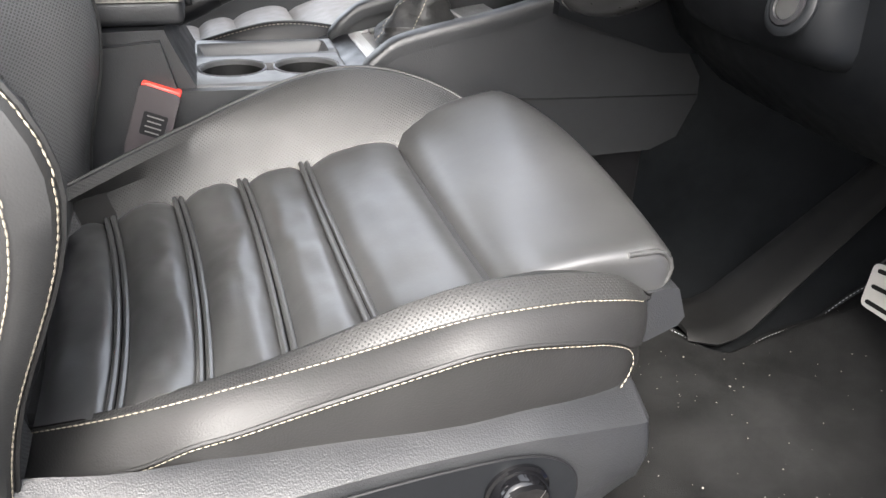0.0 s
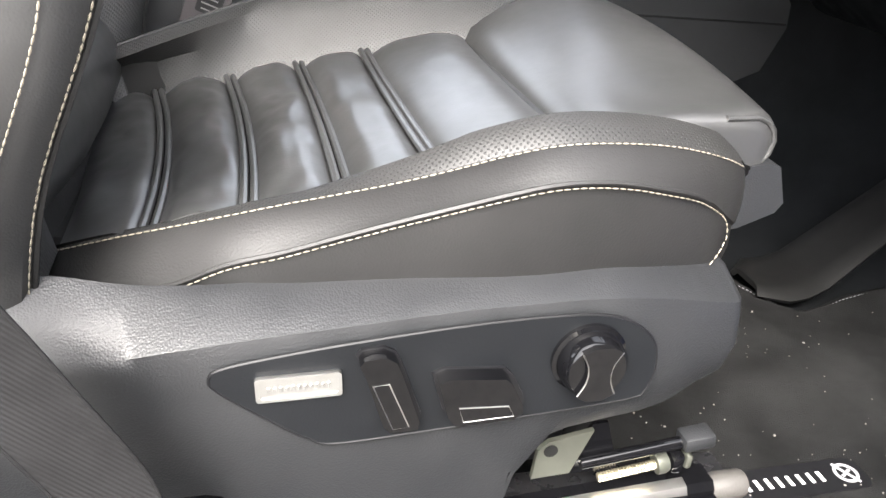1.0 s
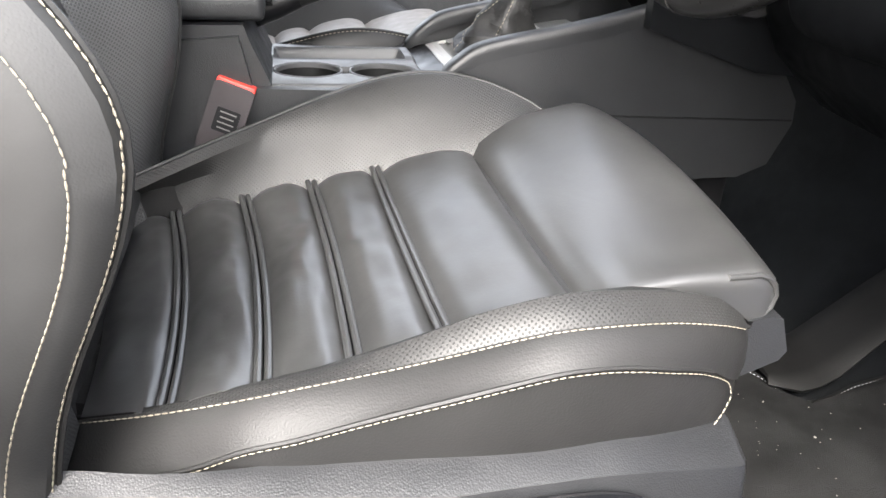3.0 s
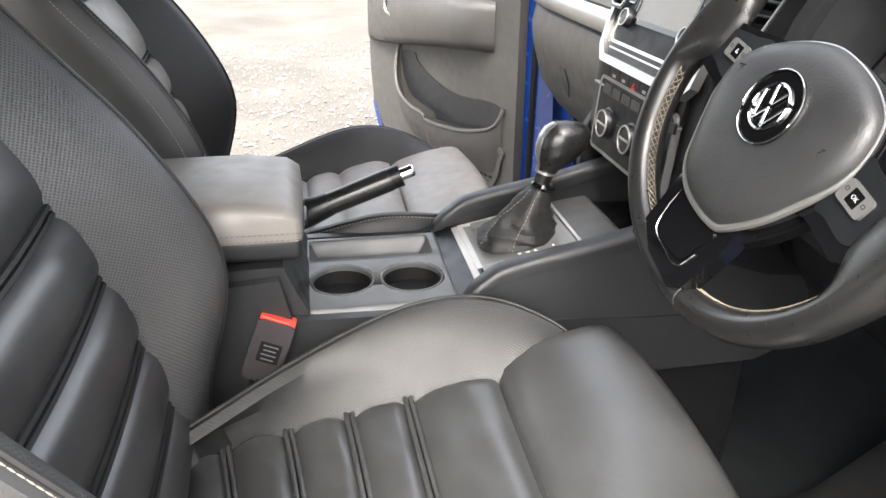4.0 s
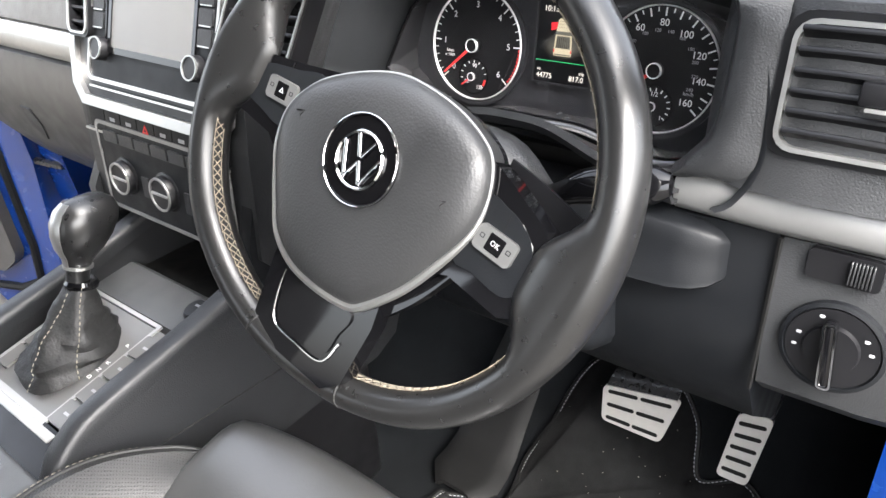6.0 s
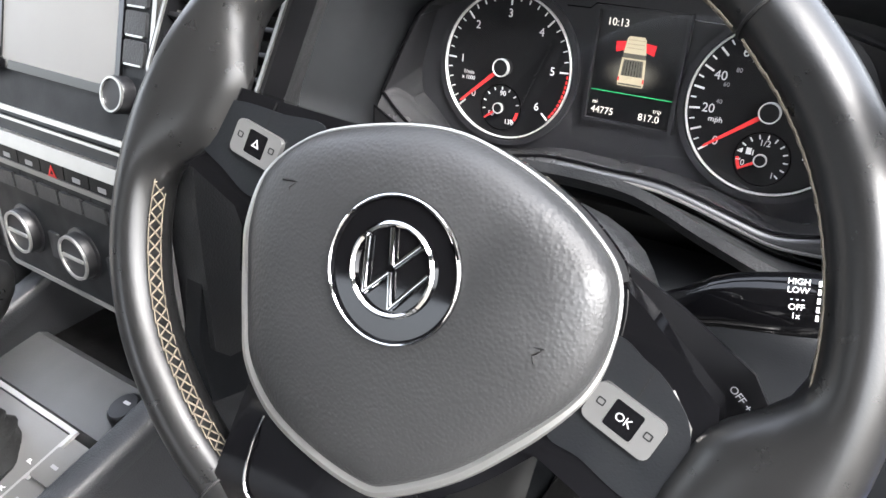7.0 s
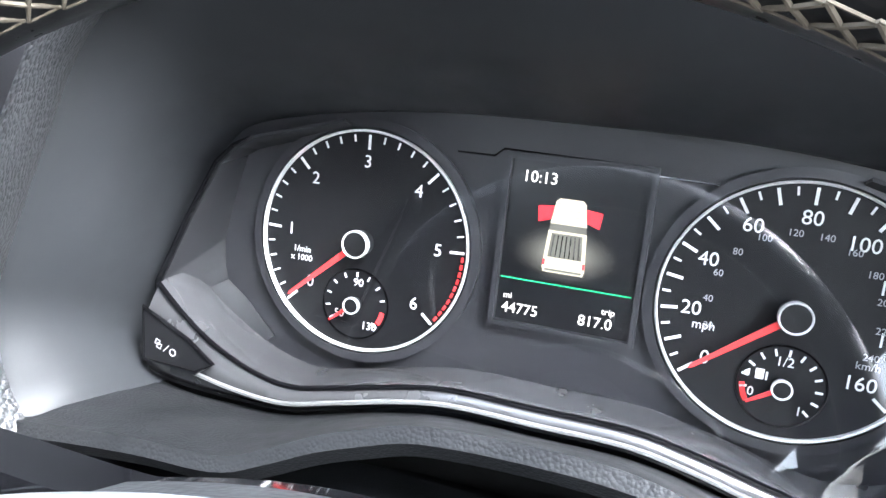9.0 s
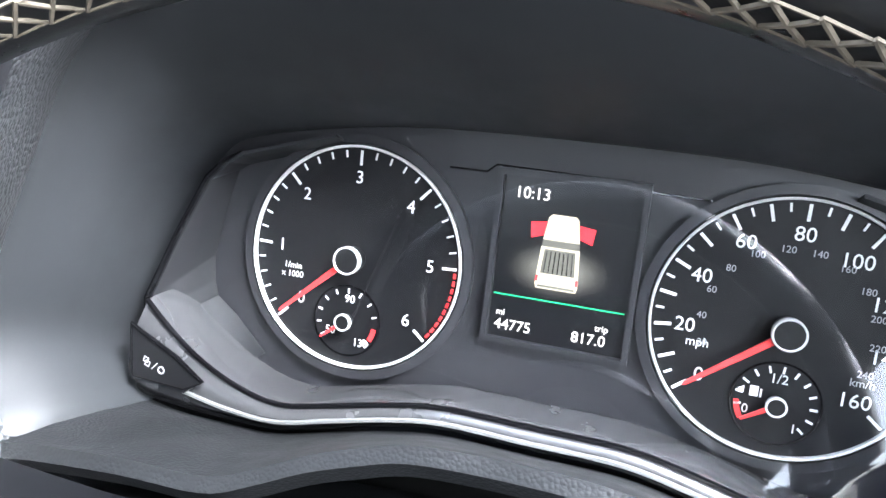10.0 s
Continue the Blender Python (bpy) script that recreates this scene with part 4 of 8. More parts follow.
    bar = [(-0.005, 0.0195), (0.006, 0.0195), (0.0125, 0.016), (0.008, 0.007), (0.007, 0.0), (0.008, -0.007), (0.0115, -0.0155), (0.004, -0.0195), (-0.006, -0.0195), (-0.0125, -0.0155), (-0.008, -0.007), (-0.007, 0.0), (-0.008, 0.007), (-0.0125, 0.016)]
    part("grip", prism(bar, 0.0045, kn @ Matrix.Translation((0, 0, 0.0155)), 0.0015), GLOSS, knob)
    for sgn in (-1, 1):
        arc = [kn @ Vector((sgn * x, y, 0.0195)) for x, y in ((0.0128, 0.0155), (0.0085, 0.0072), (0.0073, 0.0), (0.0085, -0.0072), (0.0122, -0.0152))]
        part("grip_edge", tube(spline(arc, 16), 0.0005, 5), STEEL, knob)
    # seat runner with its screw and stops, bare below the cover
    y0 = -0.600
    rail = part("runner", loft([[(x, y0 + dy, z + dz) for dy, dz in ((-0.013, -0.020), (-0.014, -0.002), (-0.009, 0.004), (0.010, 0.004), (0.014, -0.004), (0.014, -0.020))] for x, z in ((0.44, 0.6535), (0.714, 0.6735))]), GLOSS, driver_local, "black and bright steel seat runner")
    part("bright_strip", loft([[(x, y0 + dy, z + dz) for dy, dz in ((-0.0155, -0.010), (-0.0155, -0.003), (-0.011, 0.0045), (-0.002, 0.0060), (-0.002, -0.008))] for x, z in ((0.44, 0.6535), (0.690, 0.6718))]), STEEL, rail, "bright steel strip")
    part("runner_tip", loft([[(x + 0.012, y0 + r * math.cos(k), z - 0.012 + r * math.sin(k)) for k in np.linspace(0, 2 * math.pi, 12, endpoint=False)] for x, z, r in ((0.706, 0.671, 0.0115), (0.716, 0.672, 0.0125), (0.734, 0.673, 0.0120), (0.738, 0.673, 0.0105))]), PLASTIC_WARM, rail, "grey plastic end cap")
    part("lower_channel", box(0.580, -0.617, 0.6505, 0.268, 0.022, 0.030, 0.003, 2, Matrix.Rotation(radians(-2.5), 4, "Y")), GLOSS, rail)
    part("channel_edge", tube([(0.46, -0.6275, 0.6605), (0.706, -0.6275, 0.6705)], 0.0016, 6), STEEL, rail)
    part("top_rod", tube([(0.600, y0, 0.7025), (0.700, y0, 0.7155)], 0.0052, 10), GLOSS, rail, "black rod")
    part("rod_block", box(0.694, y0, 0.7165, 0.026, 0.018, 0.013, 0.003, 2, Matrix.Rotation(radians(-7), 4, "Y")), PLASTIC, rail)
    sc = [(0.0040 if k % 2 else 0.0032, 0.052 * k / 44) for k in range(45)]
    part("spindle", lathe([(0, 0), *sc, (0, 0.052)], frame_of((0.617, y0, 0.6855), (0, 1, 0), (-0.16, 0, 0.987)), 12), BRASSY, rail, "threaded adjusting screw")
    part("spindle_nut", lathe([(0, 0), (0.0085, 0), (0.0088, 0.006), (0.0070, 0.010), (0, 0.010)], frame_of((0.664, y0, 0.6935), (0, 1, 0), (-0.16, 0, 0.987)), 20), PLATED, rail)
    part("spindle_nut", box(0.680, y0, 0.6965, 0.010, 0.016, 0.018, 0.003), GLOSS, rail)
    part("spindle_nut", box(0.690, y0, 0.6965, 0.006, 0.013, 0.014, 0.003), PLATED, rail)
    part("bracket", prism(([(0.560, 0.696), (0.562, 0.724), (0.570, 0.731), (0.604, 0.738), (0.590, 0.698)]), 0.004, frame_of((0, y0, 0), (1, 0, 0), (0, 0, 1)), 0.0012), PLATED, rail, "zinc plated bracket")
    part("bracket_hole", lathe([(0, 0), (0.0055, 0), (0.0055, 0.0012), (0, 0.0012)], frame_of((0.572, y0 - 0.0035, 0.7225), (1, 0, 0), (0, 0, 1)), 16), RUBBER, rail)
    part("gusset", prism([(0.590, 0.690), (0.606, 0.738), (0.618, 0.738), (0.634, 0.690)], 0.003, frame_of((0, y0 + 0.006, 0), (1, 0, 0), (0, 0, 1)), 0.001), GLOSS, rail)



driver_local = driver
driver.location = (0.5, -0.38, FLOOR_Z)
FRAMES[driver.name] = Matrix.Translation((-0.5, 0.38, -FLOOR_Z))
seat_cover()


def seat_belt():
    # a flat, twisted band that comes down from the pillar and is folded over at its anchor
    line = spline([(0.165, -0.706, 1.085), (0.213, -0.702, 0.995), (0.2535, -0.696, 0.910), (0.2735, -0.694, 0.865), (0.2925, -0.692, 0.822), (0.2985, -0.692, 0.800), (0.2975, -0.694, 0.785), (0.290, -0.698, 0.745)], 34)
    rows = []
    for k, p in enumerate(line):
        d = (line[min(k + 1, 33)] - line[max(k - 1, 0)]).normalized()
        side = Vector((-d.z, 0, d.x)).normalized()
        w = 0.0225
        rows.append([p - side * w, p - side * w * 0.35 + Vector((0, -0.0015, 0)), p + side * w * 0.35 + Vector((0, -0.0015, 0)), p + side * w])
    root = thing("seat_belt", (0.27, -0.70, 0.88), "black woven seat belt webbing beside the driver's seat", "seat belt")
    part("webbing", sheet(rows, 0.0016), WEBBING, root)
    for k in (0, -1):
        part("selvedge", tube([r[k] for r in rows], 0.0011, 6), WEBBING, root, "thicker woven edge")


seat_belt()


def buckle():
    """Belt buckle between seat and console, leaning back."""
    up = Vector((0.16, 0, 0.95)).normalized()
    m = frame_of((0.318, -0.128, 0.945), (0.93, -0.10, -0.36), (0.42, 0.02, 0.9))
    root = thing("belt_buckle", (0.318, -0.128, 0.90), "dark belt buckle with red release button", "belt buckle")
    part("housing", join(prism(rounded(0.044, 0.082, 0.006), 0.024, m @ Matrix.Translation((0, 0.008, -0.012)), 0.004)), material("plum_grey_plastic", (0.024, 0.020, 0.022), 0.5, vary=0.08, grain=("noise", 800, 0.15)), root)
    part("release_button", box(0, 0.0475, 0, 0.042, 0.009, 0.019, 0.002, 2, None), RED, root, "bright red release button").matrix_local = FRAMES[root.name] @ m @ FRAMES[root.name].inverted()
    lab = part("label_plate", prism(rounded(0.026, 0.027, 0.002), 0.0008, m @ Matrix.Translation((0.002, 0.008, 0.0118)), 0), DIAL, root, "black printed label")
    for k in range(4):
        part("printed_line", box(0, 0, 0, 0.018 - 0.003 * (k % 2), 0.0014, 0.0006, 0, 1), SELECTOR, lab).matrix_local = FRAMES[root.name] @ m @ Matrix.Translation((0.002, 0.017 - 0.006 * k, 0.0128)) @ FRAMES[root.name].inverted()
    part("stalk", tube([m @ Vector((0, -0.03, 0)), m @ Vector((-0.002, -0.07, 0)), m @ Vector((-0.01, -0.16, 0.0))], 0.014, 8, squash=0.6), RUBBER, root)


buckle()


# ---- centre console ----
def console():
    root = thing("centre_console", (0.55, 0.0, FLOOR_Z), "dark grey plastic centre console between the front seats", "console")
    # side walls sweeping up to the dashboard
    for s in (-1, 1):
        y = 0.113 * s
        prof = [(0.10, 0.60), (0.10, 1.02), (0.34, 1.04), (0.352, 0.985), (0.54, 0.982), (0.563, 0.990), (0.580, 1.005), (0.604, 1.022), (0.645, 1.032), (0.70, 1.042), (0.762, 1.055), (0.84, 1.08), (0.90, 1.06), (1.00, 1.012), (1.03, 0.97), (1.033, 0.94), (1.01, 0.885), (0.97, 0.868), (0.80, 0.865), (0.70, 0.86), (0.66, 0.60)]
        m = frame_of((0, y + (0.014 if s > 0 else 0.0), 0), (1, 0, 0), (0, 0, 1))
        w = part("side_wall", prism(prof, 0.014, m, 0.004, 3), PLASTIC, root, "grained grey side panel")
        part("panel_seam", tube([(0.62, y - s * 0.0 + s * 0.0145 if s > 0 else y - 0.0145, 0.962), (0.79, (y + 0.0145) if s > 0 else y - 0.0145, 0.952), (1.03, (y + 0.0145) if s > 0 else y - 0.0145, 0.945)], 0.0013, 5), RUBBER, w)
        top = [(0.556, y, 0.988), (0.580, y, 1.008), (0.604, y, 1.024), (0.645, y, 1.035), (0.70, y, 1.046), (0.762, y, 1.060), (0.85, y, 1.085)]
        line = spline(top, 28)
        rings = []
        for k, p in enumerate(line):
            g = min(1.0, 0.45 + 0.55 * k / 3)
            rings.append([(p.x, p.y + s * 0.002 + dy * g, p.z + dz * g) for dy, dz in ((-0.012, -0.012), (-0.0135, 0.000), (-0.0125, 0.007), (-0.009, 0.0098), (0.009, 0.0098), (0.0125, 0.007), (0.0135, 0.0), (0.012, -0.012))])
        part("rail", loft(rings), PLASTIC, w, sharp=60)
    part("core", join(box(0.33, 0, 0.78, 0.46, 0.20, 0.36, 0.01), box(0.78, 0, 0.80, 0.40, 0.20, 0.34, 0.01)), PLASTIC_SMOOTH, root)
    # rear block under the armrest with its sloping front cheeks
    part("armrest_base", loft([[(x, y, z) for x, z in ((0.06, 0.80), (0.06, 1.045), (0.345, 1.050), (0.352, 1.03), (0.372, 0.985), (0.372, 0.80))] for y in (-0.112, 0.112)]), PLASTIC, root)
    # tray with two cup holders and a slot
    outer = rounded(0.198, 0.208, 0.014)
    bm = bmesh.new()
    z0 = 0.984
    top = []
    # top skin cut by bridging: strips round each opening
    cups = [(0.415, -0.027), (0.507, -0.030)]
    def skin():
        nx, ny = 96, 100
        x0, x1, y0, y1 = 0.358, 0.560, -0.104, 0.104
        def depth(x, y):
            d = 1e9
            for cx, cy in cups:
                d = min(d, math.hypot(x - cx, y - cy) - 0.0405)
            d = min(d, max(abs(x - 0.461) - 0.03, abs(y + 0.0285) - 0.016))
            sx, sy = abs(x - 0.459) - 0.082, abs(y - 0.062) - 0.024
            slot = max(sx, sy) if max(sx, sy) < 0 or min(sx, sy) < 0 else math.hypot(sx, sy)
            z = 0.0
            z -= 0.072 * min(1, max(0, (0.002 - d) / 0.007)) ** 0.8
            z -= 0.022 * min(1, max(0, (0.004 - slot) / 0.012)) ** 0.8
            rim = min(x - x0, x1 - x, y - y0, y1 - y)
            z -= 0.006 * max(0, 1 - rim / 0.006) ** 2
            z += 0.004 * min(1, max(0, (y - 0.03) / 0.01)) * (1 if slot > 0.004 else 1)
            return z
        rows = []
        for i in range(nx + 1):
            x = x0 + (x1 - x0) * i / nx
            rows.append([(x, y0 + (y1 - y0) * j / ny, z0 + depth(x, y0 + (y1 - y0) * j / ny)) for j in range(ny + 1)])
        b2 = bmesh.new()
        V = [[b2.verts.new(p) for p in r] for r in rows]
        for r0, r1 in zip(V, V[1:]):
            for j in range(ny):
                b2.faces.new((r0[j], r1[j], r1[j + 1], r0[j + 1]))
        return b2
    bm.free()
    tray = part("cup_holder_tray", skin(), TRAY, root, "moulded grey tray with two cup holders", sharp=60)
    for cx, cy in cups:
        # Black liner: a rubber insert that also paints the cups' deep shade.
        part("cup_liner", lathe([(0, -0.069), (0.0325, -0.069), (0.0342, -0.064), (0.0372, -0.020), (0.0380, -0.006), (0.0386, -0.006), (0.0384, -0.024), (0.0356, -0.066)], Matrix.Translation((cx, cy, z0)), 40), RUBBER, tray, "black rubber cup liner")
        part("cup_rim", lathe([(0.0384, -0.012), (0.0388, -0.0006), (0.0402, 0.0008), (0.0418, 0.0002), (0.0418, -0.003)], Matrix.Translation((cx, cy, z0)), 48), TRAY, tray)
    # gear selector plate, leaning up towards the dashboard
    up = Vector((1, 0, 0.215)).normalized()
    gm = frame_of((0.667, 0.012, 1.0065), (0, -1, 0), up)      # local x to the driver, y forwards
    plate = part("selector_plate", prism(rounded(0.170, 0.136, 0.006), 0.006, gm @ Matrix.Translation((0, 0, -0.006)), 0.001), SELECTOR, root)
    part("rear_trim", box(0, 0, 0, 0.170, 0.010, 0.005, 0.0015, 2, gm @ Matrix.Translation((-0.004, -0.0795, 0.0015))), PALE_TRIM, plate, "satin silver rear edge")
    part("plate_frame", frame_prism([(-0.0925, -0.0745), (0.0535, -0.0745), (0.0535, 0.0735), (0.040, 0.0735), (-0.060, 0.0735), (-0.0925, 0.0735)], [(-0.0870, -0.0670), (0.0490, -0.0670), (0.0490, 0.0690), (0.038, 0.0690), (-0.056, 0.0690), (-0.0870, 0.0690)], 0.003, gm, 0.0012), PALE_TRIM, plate, "silver frame round the gear selector")
    part("front_bank", loft([[(0.5585, y, 0.950), (0.5585, y, 0.981), (0.575, y, 0.9885), (0.597, y, 0.9945), (0.600, y, 0.95)] for y in (-0.10, 0.112)]), PLASTIC_SMOOTH, plate)
    for k in range(4):
        part("button", prism(rounded(0.029, 0.0285, 0.002), 0.004, gm @ Matrix.Translation((0.0690, -0.0540 + 0.0320 * k, 0.0016)), 0.0008), SELECTOR, plate)
        part("printed_mark", prism(rounded(0.008, 0.003, 0.0005, 2), 0.0004, gm @ Matrix.Translation((0.0690, -0.0540 + 0.0320 * k, 0.0056)), 0), GREY_PRINT, plate)
    for k in range(2):
        part("button", prism(rounded(0.020, 0.030, 0.002), 0.003, gm @ Matrix.Translation((-0.0745, -0.040 + 0.033 * k, 0.0016)), 0.0008), SELECTOR, plate)
    writing("printed_mark", "P", 0.008, gm @ Matrix.Translation((0.040, 0.036, 0.0012)) @ Matrix.Rotation(radians(90), 4, "Z"), WHITE_PRINT, plate)
    for k, c in enumerate("RND"):
        writing("printed_mark", c, 0.007, gm @ Matrix.Translation((0.041 - 0.001 * k, 0.010 - 0.011 * k, 0.0012)) @ Matrix.Rotation(radians(90), 4, "Z"), WHITE_PRINT, plate)
    # tray floor ahead of the selector, with a power socket cap
    part("front_tray", loft([[(0.738, y, 1.000), (0.742, y, 1.0215), (0.770, y, 1.026), (0.795, y, 1.029), (0.803, y, 1.024), (0.803, y, 0.98)] for y in (-0.10, 0.112)]), TRAY, root)
    # Black floor puts the recess's shade into its colour.
    part("recess_floor", loft([[(0.800, y, 0.98), (0.800, y, 1.016), (0.98, y, 1.016), (0.98, y, 0.98)] for y in (-0.10, 0.112)]), RUBBER, root, "recess floor coloured black for its shade")
    so = part("power_socket", lathe([(0, 0), (0.0155, 0), (0.0165, 0.003), (0.015, 0.013), (0.0125, 0.0155), (0.0, 0.0158)], frame_of((0.772, -0.066, 1.026), (0, -1, 0.1), up), 24), PLASTIC_SMOOTH, root, "round capped power socket")
    part("printed_mark", prism(rounded(0.008, 0.003, 0.0005, 2), 0.0004, frame_of((0.772, -0.066, 1.042), (0, -1, 0.1), up), 0), GREY_PRINT, so)
    return root


console()


def gear_lever():
    root = thing("gear_lever", (0.667, 0.015, 1.007), "automatic gear lever with leather gaiter and chrome trim", "gear lever")
    # gathered leather gaiter
    rings = []
    for i in range(15):
        f = i / 14
        c = Vector((0.664 + 0.030 * f ** 1.4, 0.022 - 0.006 * f, 1.004 + 0.082 * f))
        ra, rb = 0.043 * (1 - f) ** 1.05 + 0.014, 0.031 * (1 - f) ** 1.0 + 0.014
        ring = []
        for k in range(40):
            a = 2 * math.pi * k / 40
            fold = 1 + 0.10 * math.sin(5 * a + 3.4 * f * 2 + 1) * math.sin(math.pi * min(1, f * 1.15)) + 0.05 * math.sin(9 * f * math.pi + 2 * a)
            e = 2.6
            r = (abs(math.cos(a)) ** e + abs(math.sin(a)) ** e) ** (-1 / e) if f < 0.25 else 1
            ring.append(c + Vector((ra * r * fold * math.cos(a), rb * r * fold * math.sin(a), 0.003 * math.sin(3 * a + 8 * f))))
        rings.append(ring)
    part("gaiter", loft(rings), GAITER, root, "creased black leather gaiter with cream seam")
    part("stitching", dashes([r[28] + Vector((0.0, -0.002, 0.001)) for r in rings], 0.004, 0.002, 0.0007), THREAD, root)
    part("stitching", dashes([r[22] + Vector((-0.002, -0.001, 0.001)) for r in rings], 0.004, 0.002, 0.0007), THREAD, root)
    part("collar", lathe([(0.0, 0), (0.0165, 0.0), (0.0175, 0.004), (0.0150, 0.008), (0, 0.008)], frame_of((0.694, 0.015, 1.082), (0, -1, 0), (0.96, 0, -0.26)) , 24), GLOSS, root)
    prof = [(0.690, 1.080, 0.0115), (0.693, 1.092, 0.0112), (0.697, 1.104, 0.0118), (0.701, 1.114, 0.0140), (0.706, 1.124, 0.0205), (0.712, 1.136, 0.0245), (0.718, 1.149, 0.0255), (0.723, 1.160, 0.0235), (0.727, 1.168, 0.0180), (0.729, 1.173, 0.0090)]
    rings = []
    for x, z, r in prof:
        k = max(0.0, (z - 1.104) / 0.05)
        rings.append([(x + r * (1 + 0.22 * min(1, k)) * math.cos(2 * math.pi * j / 28) + 0.004 * k * (math.cos(2 * math.pi * j / 28) > 0), 0.015 + r * 0.92 * math.sin(2 * math.pi * j / 28), z - 0.30 * r * math.cos(2 * math.pi * j / 28)) for j in range(28)])
    part("grip", loft(rings), LEATHER_RIM, root, "dark leather hand grip")
    back_panel = [[Vector((x + r * 1.05 * (1 + 0.22 * min(1, max(0.0, (z - 1.104) / 0.05))) * math.cos(a), 0.015 + r * 0.97 * math.sin(a), z - 0.31 * r * math.cos(a))) for a in np.linspace(radians(118), radians(205), 12)] for x, z, r in prof[2:9]]
    part("trim", sheet(back_panel, 0.0012), SATIN, root, "satin silver back of the grip")
    part("neck_ring", lathe([(0.0112, 0.0), (0.0150, 0.0), (0.0150, 0.003), (0.0112, 0.003)], frame_of((0.697, 0.015, 1.104), (0, -1, 0), (0.96, 0, -0.26)), 24), SATIN, root)


gear_lever()


def handbrake():
    root = thing("handbrake_lever", (0.34, 0.06, 1.0), "black handbrake lever with bright end button", "handbrake")
    a, b = Vector((0.30, 0.055, 1.020)), Vector((0.512, 0.050, 1.102))
    t = (b - a).normalized()
    part("arm", tube([a, a.lerp(b, 0.35), a.lerp(b, 0.5)], [0.020, 0.020, 0.0165], 12), PLASTIC_SMOOTH, root)
    part("grip", tube([a.lerp(b, f) for f in (0.44, 0.46, 0.5, 0.7, 0.88, 0.90, 0.905)], [0.012, 0.0155, 0.0158, 0.0160, 0.0162, 0.0155, 0.010], 16), LEATHER_RIM, root)
    part("cap_ring", tube([a.lerp(b, 0.90), a.lerp(b, 0.96)], 0.0155, 16), PLASTIC_SMOOTH, root)
    part("release_button", tube([a.lerp(b, 0.95), a.lerp(b, 1.035), a.lerp(b, 1.045)], [0.0085, 0.0085, 0.0065], 16), CHROME, root, "chrome release button")
    part("slot", box(0.33, 0.055, 1.052, 0.09, 0.045, 0.006, 0.002), RUBBER, root)


handbrake()


def armrest():
    root = thing("armrest", (0.25, 0.0, 1.05), "black leather armrest lid over the console box", "armrest")
    out = []
    lid = loft([[(x, y, z) for x, z in spline_xz] for y, spline_xz in
                [(y, [(0.06 + dx, 1.078), (0.055 + dx, 1.108 - dz), (0.08 + dx, 1.122 - dz), (0.30, 1.124 - dz), (0.352 - dx, 1.118 - dz), (0.368 - dx, 1.104), (0.370 - dx, 1.078)])
                 for y, dx, dz in ((-0.104, 0.006, 0.010), (-0.098, 0.001, 0.003), (-0.085, 0, 0), (0, 0, -0.002), (0.085, 0, 0), (0.098, 0.001, 0.003), (0.104, 0.006, 0.010))]])
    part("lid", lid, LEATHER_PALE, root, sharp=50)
    part("lid_base", box(0.212, 0, 1.066, 0.312, 0.200, 0.030, 0.008, 3), PLASTIC, root)
    for z in (1.080, 1.088):
        ln = [(0.06, -0.1052, z), (0.34, -0.1052, z), (0.362, -0.103, z), (0.371, -0.09, z), (0.372, 0.09, z)]
        part("stitching", dashes(spline(ln, 60), 0.0042, 0.0020, 0.0005), PLASTIC_WARM, root, "taupe double stitching")
    part("latch", box(0.371, 0, 1.066, 0.008, 0.05, 0.012, 0.003), PLASTIC_SMOOTH, root)


armrest()


